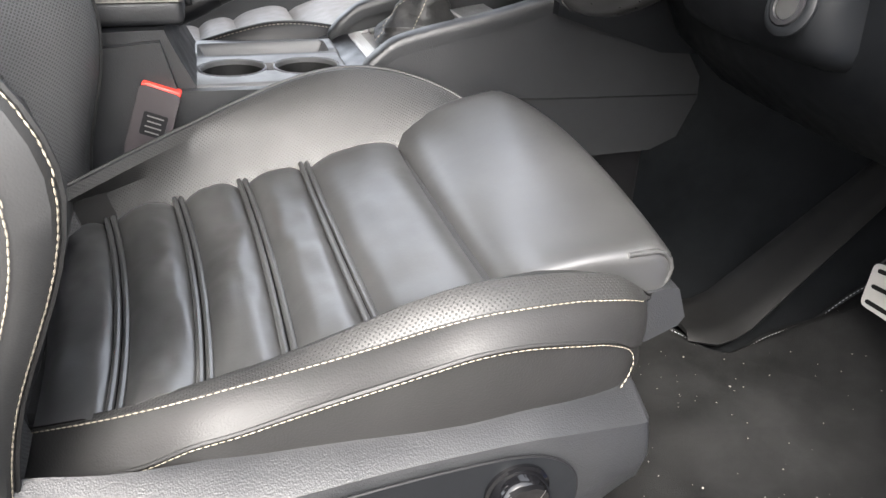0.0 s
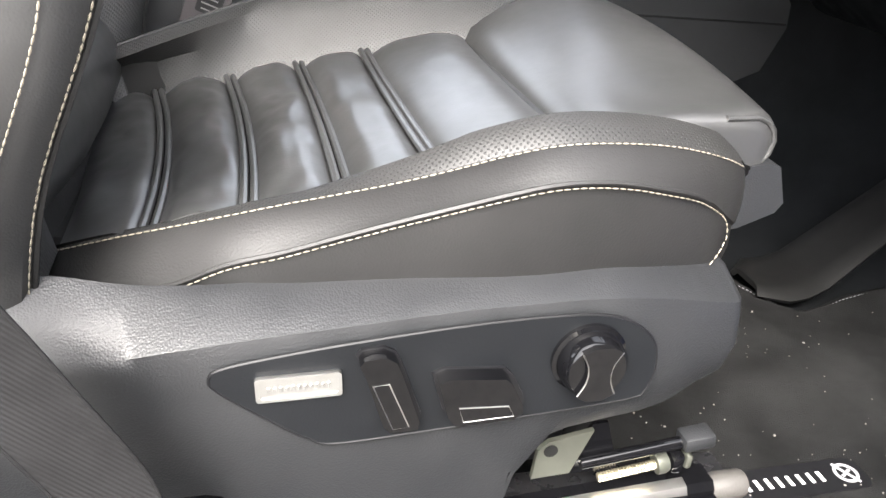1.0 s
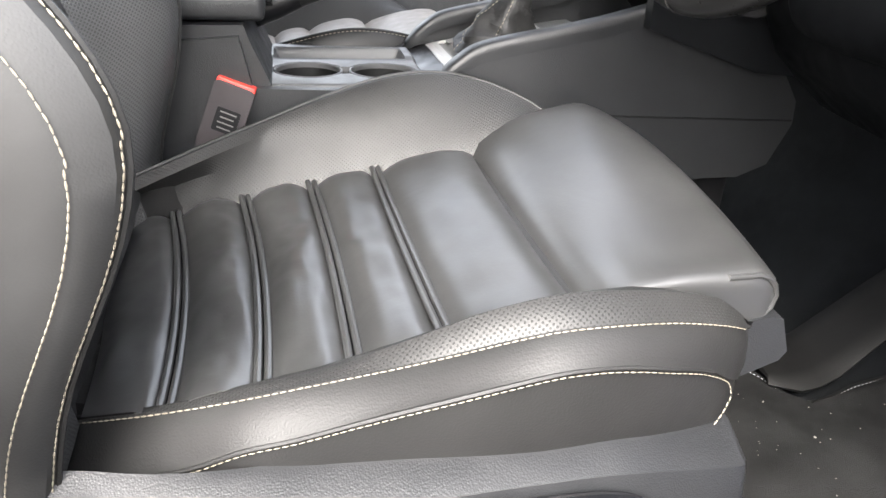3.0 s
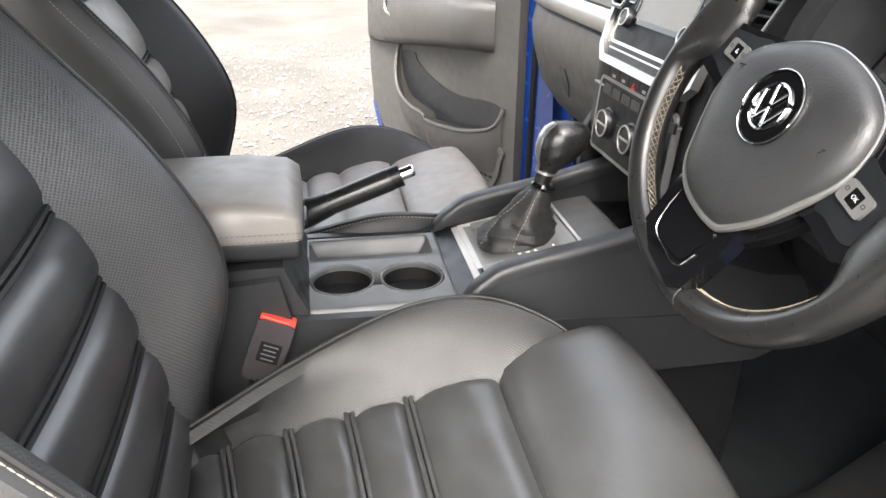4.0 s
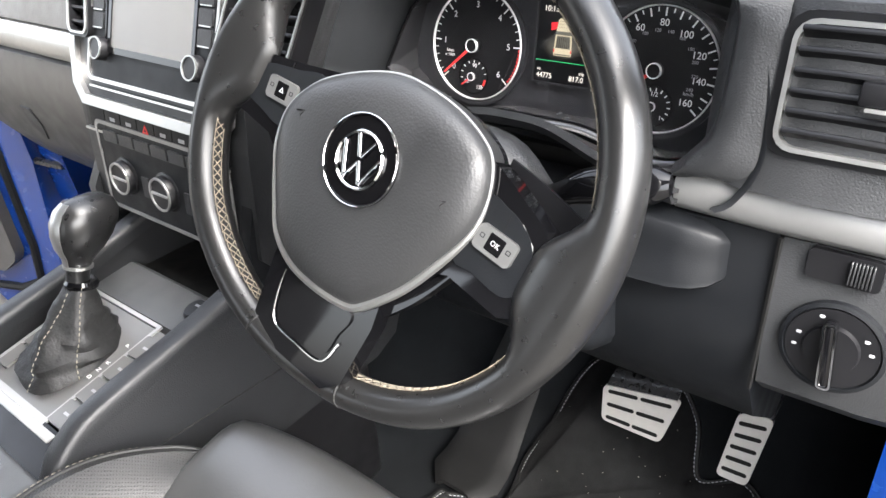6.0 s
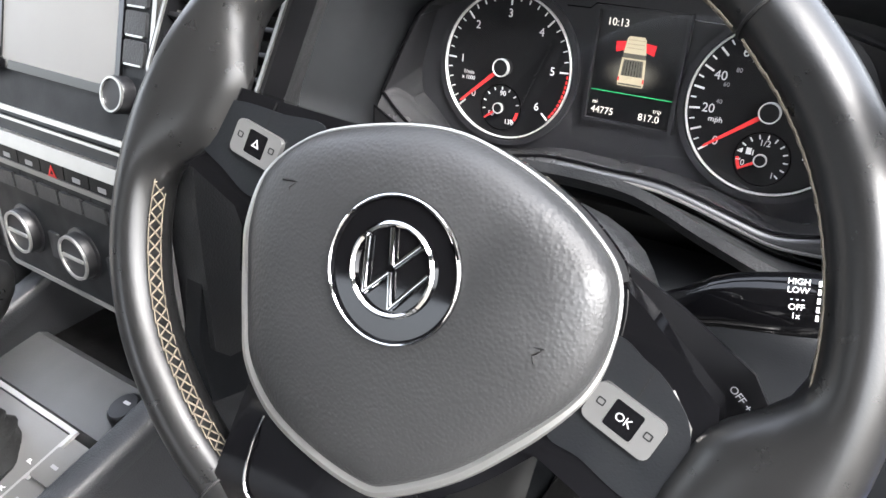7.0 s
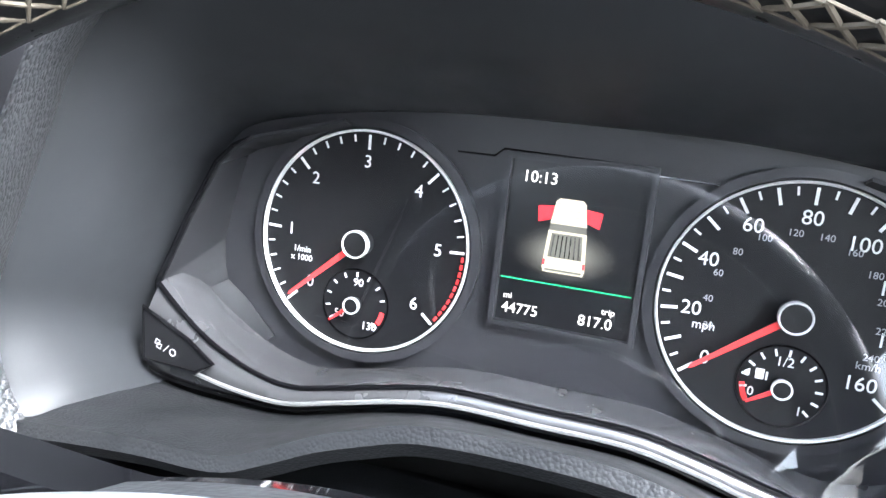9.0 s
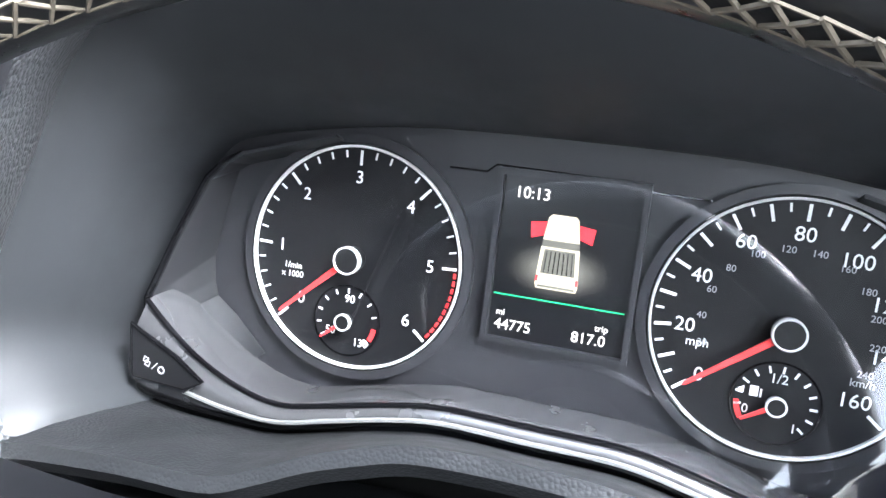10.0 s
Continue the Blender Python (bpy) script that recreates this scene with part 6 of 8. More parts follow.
def cluster():
    root = thing("instrument_cluster", label="instrument cluster with two round gauges and a lit display", category="instrument cluster", matrix=CM)
    part("face_plate", prism(outline(FACE), 0.004, Matrix.Translation((0, 0, -0.008)), 0), DIAL_GREY, root)

    def gauge(cx, name, marks, needle_deg, sub, label):
        R = 0.0555
        m = Matrix.Translation((cx, 0, 0)) @ Matrix.Diagonal((0.922, 0.922, 1, 1))
        g = part(name, lathe([(0, -0.004), (R, -0.004), (R, -0.0005), (0, -0.0005)], m, 72), DIAL, root, label)
        part("gauge_ring", lathe([(R - 0.0002, -0.001), (R + 0.0009, -0.001), (R + 0.0011, 0.0015), (R + 0.0004, 0.0022), (R - 0.0002, 0.0016)], m, 96), RING, g, "thin chrome ring")
        part("gauge_wall", lathe([(R + 0.0012, -0.004), (R + 0.006, -0.004), (R + 0.0065, 0.001), (R + 0.0020, 0.0015)], m, 96), DIAL_GREY, g)
        bm, rd = bmesh.new(), bmesh.new()
        for deg, ln, wd, red in marks:
            a = radians(deg)
            t = m @ Matrix.Rotation(a, 4, "Z") @ Matrix.Translation((R - 0.0016 - ln / 2, 0, 0.0002))
            b = box(0, 0, 0, ln, wd, 0.0005, 0, 1)
            b.transform(t)
            if red:
                rd = join(rd, b)
            else:
                bm = join(bm, b)
        part("scale_marks", bm, WHITE_PRINT, g)
        if len(rd.faces):
            part("red_zone", rd, RED_PRINT, g)
        else:
            rd.free()
        part("needle", prism([(0.004, 0.0016), (0.0470, 0.0008), (0.0485, 0), (0.0470, -0.0008), (0.004, -0.0016)], 0.0012, m @ Matrix.Rotation(radians(needle_deg), 4, "Z") @ Matrix.Translation((0, 0, 0.005)), 0.0003), RED_PRINT, g, "red needle at rest")
        part("needle_cap", lathe([(0, 0.0), (0.0062, 0.0), (0.0062, 0.0085), (0, 0.0085)], m, 36), PLASTIC_SMOOTH, g)
        part("cap_ring", lathe([(0.0061, 0.0060), (0.0070, 0.0060), (0.0070, 0.0088), (0.0066, 0.0092), (0.0061, 0.0088)], m, 40), RING, g)
        # small dial below
        sm_ = Matrix.Translation((cx + sub["dx"], -0.0298, 0)) @ Matrix.Diagonal((0.93, 0.93, 1, 1))
        s_ = part("small_dial", lathe([(0.0176, 0.0), (0.0184, 0.0), (0.0184, 0.0003), (0.0176, 0.0003)], sm_, 48), GLOSS, g, "small dial set into the gauge")
        bm, rd = bmesh.new(), bmesh.new()
        for deg, ln, wd, red in sub["marks"]:
            b = box(0, 0, 0, ln, wd, 0.0004, 0, 1)
            b.transform(sm_ @ Matrix.Rotation(radians(deg), 4, "Z") @ Matrix.Translation((0.0165 - ln / 2, 0, 0.0003)))
            if red:
                rd = join(rd, b)
            else:
                bm = join(bm, b)
        part("scale_marks", bm, WHITE_PRINT, s_)
        part("red_zone", rd, RED_PRINT, s_)
        part("needle", prism([(0.003, 0.0010), (0.0155, 0.0005), (0.0155, -0.0005), (0.003, -0.0010)], 0.001, sm_ @ Matrix.Rotation(radians(sub["needle"]), 4, "Z") @ Matrix.Translation((0, 0, 0.003)), 0), RED_PRINT, s_)
        part("needle_cap", lathe([(0, 0.0), (0.0035, 0.0), (0.0035, 0.0052), (0, 0.0052)], sm_, 28), PLASTIC_SMOOTH, s_)
        part("cap_ring", lathe([(0.0036, 0.0035), (0.0043, 0.0035), (0.0043, 0.0055), (0.0036, 0.0055)], sm_, 32), RING, s_)
        return g, m, s_, sm_

    def num(parent, m, words, deg, rad, size, mat_=None):
        a = radians(deg)
        writing("numeral", words, size, m @ Matrix.Translation((rad * math.cos(a), rad * math.sin(a), 0.0004)), mat_ or WHITE_PRINT, parent, 0.0001)

    # rev counter: 0 at lower left to 6 at lower right
    ang = lambda v: 222 - 263 * v / 6
    marks = []
    for k in range(31):
        big = k % 5 == 0
        if k / 5 > 5 and not big:
            continue
        marks.append((ang(k / 5), 0.0072 if big else 0.0034, 0.0012 if big else 0.0008, False))
    for k in range(10):
        marks.append((ang(5.08 + 0.092 * k), 0.0013, 0.0024, True))
    cool = {"dx": -0.001, "needle": 218, "marks": [(215 - 25 * k, 0.0024, 0.0008, False) for k in range(9)] + [(-40, 0.0036, 0.0010, False)] + [(-12 - 8 * k, 0.0024, 0.0022, True) for k in range(3)]}
    g, m, s_, sm_ = gauge(-0.0955, "rev_counter", marks, 221, cool, "black rev counter reading zero")
    for v in range(7):
        num(g, m, str(v), ang(v), 0.0405 if v else 0.037, 0.0088)
    writing("numeral", "1/min", 0.0045, m @ Matrix.Translation((-0.0335, -0.0085, 0.0004)), WHITE_PRINT, g, 0.0001)
    writing("numeral", "x 1000", 0.0045, m @ Matrix.Translation((-0.0335, -0.0130, 0.0004)), WHITE_PRINT, g, 0.0001)
    writing("numeral", "90", 0.0056, sm_ @ Matrix.Translation((0.001, 0.0112, 0.0004)), WHITE_PRINT, s_, 0.0001)
    writing("numeral", "130", 0.0056, sm_ @ Matrix.Translation((0.0085, -0.0105, 0.0004)), WHITE_PRINT, s_, 0.0001)
    writing("numeral", "50", 0.0056, sm_ @ Matrix.Translation((-0.0085, -0.0062, 0.0004)), WHITE_PRINT, s_, 0.0001)
    # speedometer
    ang2 = lambda v: 219 - 259 * v / 160
    marks = []
    for k in range(33):
        big = k % 2 == 0
        marks.append((ang2(k * 5), 0.0072 if big else 0.0036, 0.0013 if big else 0.0009, False))
    fuel = {"dx": 0.0005, "needle": 212, "marks": [(190 - 21 * k, 0.0030, 0.0009, False) for k in range(12)] + [(188 + 7.5 * k, 0.0022, 0.0022, True) for k in range(4)]}
    g, m, s_, sm_ = gauge(0.0895, "speedometer", marks, 218, fuel, "black speedometer in miles per hour reading zero")
    for v in range(0, 161, 20):
        num(g, m, str(v), ang2(v), 0.0410 if v < 100 else 0.0390, 0.0088)
    for v in range(20, 241, 20):
        num(g, m, str(v), ang2(v / 1.609), 0.0345, 0.0042, GREY_PRINT)
    writing("numeral", "mph", 0.0056, m @ Matrix.Translation((-0.0345, -0.0115, 0.0004)), WHITE_PRINT, g, 0.0001)
    writing("numeral", "km/h", 0.0048, m @ Matrix.Translation((0.0315, -0.0170, 0.0004)), GREY_PRINT, g, 0.0001)
    writing("numeral", "1/2", 0.0058, sm_ @ Matrix.Translation((0.0, 0.0108, 0.0004)), WHITE_PRINT, s_, 0.0001)
    writing("numeral", "0", 0.0056, sm_ @ Matrix.Translation((-0.0115, -0.0045, 0.0004)), WHITE_PRINT, s_, 0.0001)
    writing("numeral", "1", 0.0056, sm_ @ Matrix.Translation((0.0085, -0.0095, 0.0004)), WHITE_PRINT, s_, 0.0001)
    part("fuel_mark", join(box(-0.009, 0.004, 0.0004, 0.0034, 0.0044, 0.0003, 0, 1), box(-0.0062, 0.0035, 0.0004, 0.0008, 0.0036, 0.0003, 0, 1)), WHITE_PRINT, s_).matrix_local = sm_
    part("fuel_mark", prism([(-0.0155, 0.004), (-0.0130, 0.0055), (-0.0130, 0.0025)], 0.0003, sm_, 0), WHITE_PRINT, s_)

    # display between the gauges
    dm = Matrix.Translation((-0.002, 0.0115, 0))
    W, H = 0.0545, 0.071
    part("display_frame", frame_prism([(-W / 2 - 0.0025, H / 2 + 0.003), (W / 2 + 0.0065, H / 2 + 0.003), (W / 2 + 0.0065, -H / 2 - 0.002), (-W / 2 - 0.0025, -H / 2 - 0.002)], [(-W / 2, H / 2), (W / 2 + 0.004, H / 2), (W / 2 + 0.004, -H / 2), (-W / 2, -H / 2)], 0.0055, dm @ Matrix.Translation((0, 0, -0.004)), 0.0008), DIAL_GREY, root)
    lcd = part("display", prism([(-W / 2, H / 2), (-W / 2, -H / 2), (W / 2 + 0.004, -H / 2), (W / 2 + 0.004, H / 2)], 0.001, dm @ Matrix.Translation((0, 0, -0.003)), 0), LCD_HALO, root, "lit driver information display")
    z = -0.0018

    def flat(nm, pts, mt, dz=0.0):
        part(nm, prism(pts, 0.0001, dm @ Matrix.Translation((0, 0, z + dz)), 0), mt, lcd)

    writing("clock", "10:13", 0.0070, dm @ Matrix.Translation((-0.0145, 0.0285, z)), LCD_WHITE, lcd, 0.00005)
    writing("odometer", "44775", 0.0066, dm @ Matrix.Translation((-0.0165, -0.0300, z)), LCD_WHITE, lcd, 0.00005)
    writing("odometer", "mi", 0.0040, dm @ Matrix.Translation((-0.0225, -0.0245, z)), LCD_WHITE, lcd, 0.00005)
    writing("trip_meter", "817.0", 0.0066, dm @ Matrix.Translation((0.0165, -0.0300, z)), LCD_WHITE, lcd, 0.00005)
    writing("trip_meter", "trip", 0.0040, dm @ Matrix.Translation((0.0215, -0.0245, z)), LCD_WHITE, lcd, 0.00005)
    flat("green_line", [(-0.0265, -0.0162), (-0.0265, -0.0167), (0.0300, -0.0167), (0.0300, -0.0162)], LCD_GREEN)
    flat("truck_cab", [(-0.0050, 0.0210), (-0.0064, 0.0195), (-0.0070, 0.0150), (-0.0078, 0.0100), (0.0078, 0.0100), (0.0070, 0.0150), (0.0064, 0.0195), (0.0050, 0.0210)], LCD_CREAM)
    for k in range(3):
        flat("roof_line", [(-0.0058, 0.0188 - 0.0026 * k), (-0.0058, 0.0186 - 0.0026 * k), (0.0058, 0.0186 - 0.0026 * k), (0.0058, 0.0188 - 0.0026 * k)], LCD_SHADE, 0.0001)
    flat("truck_window", [(-0.0078, 0.0100), (-0.0080, 0.0070), (0.0080, 0.0070), (0.0078, 0.0100)], LCD_SHADE)
    flat("truck_bed", [(-0.0082, 0.0070), (-0.0092, -0.0090), (-0.0086, -0.0112), (0.0086, -0.0112), (0.0092, -0.0090), (0.0082, 0.0070)], LCD_CREAM)
    flat("bed_floor", [(-0.0066, 0.0060), (-0.0074, -0.0046), (0.0074, -0.0046), (0.0066, 0.0060)], LCD_SHADE, 0.0002)
    for k in range(7):
        u = -0.0054 + 0.0018 * k
        flat("bed_rib", [(u - 0.0002, 0.0052), (u * 1.1 - 0.0002, -0.0042), (u * 1.1 + 0.0002, -0.0042), (u + 0.0002, 0.0052)], LCD_BACK, 0.0003)
    flat("bumper", [(-0.0080, -0.0096), (-0.0080, -0.0106), (0.0080, -0.0106), (0.0080, -0.0096)], LCD_SHADE, 0.0002)
    for sx in (-1, 1):
        pts = [(sx * 0.0068, 0.0176), (sx * 0.0138, 0.0168), (sx * 0.0130, 0.0100), (sx * 0.0076, 0.0118)]
        flat("open_door", pts[::-1] if sx > 0 else pts, LCD_RED, 0.0001)
        pts = [(sx * 0.0080, -0.0056), (sx * 0.0090, -0.0056), (sx * 0.0091, -0.0082), (sx * 0.0081, -0.0082)]
        flat("tail_light", pts[::-1] if sx > 0 else pts, LCD_RED, 0.0003)
    # embossed lines above the display
    for pts in ([(-0.055, 0.047), (-0.038, 0.047), (-0.034, 0.0505), (0.024, 0.0495), (0.030, 0.0465), (0.055, 0.046)],):
        part("panel_line", tube([(a, b, -0.0038) for a, b in pts], 0.0005, 5), GLOSS, root)
    for sx in (-1, 1):
        def bent(pts, n=9):
            """Straight runs with hardly rounded corners."""
            out = []
            for a, b in zip(pts, pts[1:]):
                out += [Vector(a).lerp(Vector(b), k / n) for k in range(n)]
            return [Vector((sx * p.x, p.y, p.z)) for p in out + [Vector(pts[-1])]]

        edge_o = bent([(0.105, 0.0560, 0.010), (0.1495, 0.0435, 0.012), (0.1575, 0.0385, 0.0122), (0.1662, 0.0295, 0.013), (0.1780, 0.0020, 0.017), (0.1905, -0.0310, 0.021), (0.1915, -0.0385, 0.0190), (0.1860, -0.0420, 0.0110), (0.1600, -0.0490, 0.0020), (0.1440, -0.0580, -0.0020)])
        edge_i = bent([(0.105, 0.0530, -0.0035), (0.1480, 0.0405, -0.0035), (0.1560, 0.0380, -0.0035), (0.1625, 0.0340, -0.0035), (0.1677, 0.0150, -0.0035), (0.1727, -0.0092, -0.0035), (0.1715, -0.0230, -0.0035), (0.1690, -0.0310, -0.0035), (0.1577, -0.0387, -0.0035), (0.1400, -0.0550, -0.0035)])
        part("bezel_groove", tube([Vector((p.x * 1.004, p.y, p.z + 0.001)) for p in edge_o[9:64]], [0.0003 + 0.0012 * min(1.0, k / 10) for k in range(55)], 8), GLOSS, root)
        part("inner_bezel", sheet([edge_o, edge_i] if sx < 0 else [edge_i, edge_o], 0.0015), BEZEL, root, "grey sloping inner bezel")
    # glossy lower bezel and the clear lens over it all
    low_u = [(0.0, -0.0495), (0.035, -0.0495), (0.058, -0.053), (0.090, -0.0605), (0.111, -0.0645), (0.131, -0.0615), (0.152, -0.053), (0.170, -0.041), (0.184, -0.029)]
    low_v = [(0.0, -0.058), (0.035, -0.058), (0.060, -0.062), (0.085, -0.0685), (0.112, -0.0755), (0.140, -0.0765), (0.165, -0.076), (0.182, -0.0745), (0.194, -0.071)]
    mirror = lambda half: [(-x, y) for x, y in half[:0:-1]] + half
    rows = []
    for dz, f in ((0.002, -0.06), (0.022, -0.04), (0.0295, 0.0), (0.0325, 0.22), (0.0335, 0.5), (0.0320, 0.8), (0.0285, 1.0), (0.018, 1.04)):
        rows.append(spline([(a[0] + (b_[0] - a[0]) * f, a[1] + (b_[1] - a[1]) * f, dz) for a, b_ in zip(mirror(low_u), mirror(low_v))], 96))
    lb = part("lower_bezel", sheet(rows, 0.0015), BEZEL_GLOSS, root, "gloss black lower bezel")
    # Silver line paints the gloss bezel's glint; dark tubes edge it.
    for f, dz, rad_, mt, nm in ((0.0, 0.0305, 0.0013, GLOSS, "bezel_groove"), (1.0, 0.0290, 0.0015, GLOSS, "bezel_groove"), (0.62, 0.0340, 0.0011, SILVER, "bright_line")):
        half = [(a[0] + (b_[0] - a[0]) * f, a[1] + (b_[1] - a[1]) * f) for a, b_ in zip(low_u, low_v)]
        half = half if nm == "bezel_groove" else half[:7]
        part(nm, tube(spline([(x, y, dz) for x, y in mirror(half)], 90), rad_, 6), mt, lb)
    b = bmesh.new()
    cols = []
    for u in np.linspace(-0.170, 0.183, 119):
        v0 = np.interp(abs(u), [p[0] for p in low_u], [p[1] for p in low_u])
        v1 = np.interp(abs(u), [0, 0.08, 0.15, 0.172, 0.184], [0.063, 0.061, 0.050, 0.037, 0.015])
        col = []
        for j in range(49):
            v = v0 + (v1 - v0) * j / 48
            h = 0.0005 + 0.030 * (0.064 - v) / 0.138
            past = abs(u) - np.interp(v, [-0.075, -0.058, -0.045, -0.031, -0.017], [0.102, 0.105, 0.114, 0.131, 0.160])
            h -= (0.03 if u < 0 else 0.125) * max(0.0, past) * min(1.0, max(0.0, past) / 0.003)
            col.append(b.verts.new((u, v, h)))
        cols.append(col)
    for r0, r1 in zip(cols, cols[1:]):
        for j in range(48):
            b.faces.new((r0[j], r1[j], r1[j + 1], r0[j + 1]))
    ln = part("lens", b, LENS, root, "clear curved plastic lens")
    ln.visible_shadow = False
    # menu buttons in the lower corners
    for sx in (-1, 1):
        bt = [(sx * x, y) for x, y in ((0.1875, -0.0400), (0.1865, -0.0655), (0.158, -0.0665), (0.1485, -0.0605), (0.1625, -0.0515))]
        bt = bt if sx < 0 else bt[::-1]
        k = part("corner_button", prism(bt, 0.0025, Matrix.Translation((0, 0.0, 0.0342)), 0.0008), PLASTIC_SMOOTH, root, "black corner button")
        part("button_edge", tube([(x * 0.997, y * 0.994, 0.0363) for x, y in bt], 0.0012, 6, closed=True), GLOSS, k)
        icon = Matrix.Translation((sx * 0.1735, -0.0575, 0.0368)) @ Matrix.Rotation(radians(-18 if sx < 0 else 18), 4, "Z")
        sq = lambda w: [(w, w), (-w, w), (-w, -w), (w, -w)]
        part("printed_mark", frame_prism(sq(0.0013), sq(0.0009), 0.0002, icon @ Matrix.Translation((-0.0052, 0.0008, 0)), 0), GREY_PRINT, k)
        part("printed_mark", frame_prism(sq(0.0013), sq(0.0009), 0.0002, icon @ Matrix.Translation((-0.0038, -0.0006, 0)), 0), GREY_PRINT, k)
        part("printed_mark", box(0, 0, 0, 0.0004, 0.0044, 0.0002, 0, 1, icon @ Matrix.Rotation(radians(-25), 4, "Z")), GREY_PRINT, k)
        part("printed_mark", lathe([(0.0013, 0), (0.0018, 0), (0.0018, 0.0002), (0.0013, 0.0002)], icon @ Matrix.Translation((0.0040, 0, 0)), 20), GREY_PRINT, k)
    # hood: walls running from the face out to the opening
    mouth = [(0.0, 0.110), (-0.08, 0.108), (-0.136, 0.098), (-0.163, 0.075), (-0.180, 0.038), (-0.198, -0.008), (-0.205, -0.032), (-0.200, -0.056), (-0.186, -0.078), (-0.140, -0.084), (-0.098, -0.066), (-0.054, -0.052), (0.0, -0.046), (0.054, -0.052), (0.098, -0.066), (0.140, -0.082), (0.180, -0.076), (0.196, -0.060), (0.204, -0.035), (0.200, 0.0), (0.190, 0.035), (0.180, 0.066), (0.150, 0.092), (0.08, 0.108)]
    mid_ = [((a[0] * 0.5 + b_[0] * 0.5), a[1] * 0.55 + b_[1] * 0.45) for a, b_ in zip(FACE, mouth)]
    rings = []
    for pts, dz in ((FACE, -0.006), ([(x * 1.004, y * 1.01) for x, y in FACE], 0.012), (mid_, 0.050), (mouth, 0.094), ([(x * 1.03, y * 1.06 + 0.004) for x, y in mouth], 0.098)):
        rings.append([(p.x, p.y, dz) for p in spline([(a, b_, 0) for a, b_ in pts], 96, True)])
    hb = loft(rings, True, False)
    bmesh.ops.delete(hb, geom=[f for f in hb.faces if f.calc_center_median().y < -0.084 or (f.calc_center_median().y < -0.043 and abs(f.calc_center_median().x) < 0.180)], context="FACES")
    # leave the lower edge open where the glossy bezel sits
    part("hood_inner", hb, HOOD, root, "smooth dark inner wall of the hood", sharp=60)
    return root


def narrow(root, limit=0.148):
    """Draw in the face past the speedometer; the hood's wall opens again towards its mouth."""
    to_local = CM.inverted() @ root.matrix_basis
    for ob in [c for c in root.children_recursive if c.type == "MESH"]:
        m = to_local @ ob.matrix_local if ob.parent == root else to_local @ ob.parent.matrix_local @ ob.matrix_local
        back = m.inverted()
        for v in ob.data.vertices:
            p = m @ v.co
            if p.x > limit:
                p.x = limit + (p.x - limit) * (0.36 + 0.38 * min(1.0, max(0.0, (p.z - 0.03) / 0.06)))
                v.co = back @ p


narrow(cluster())


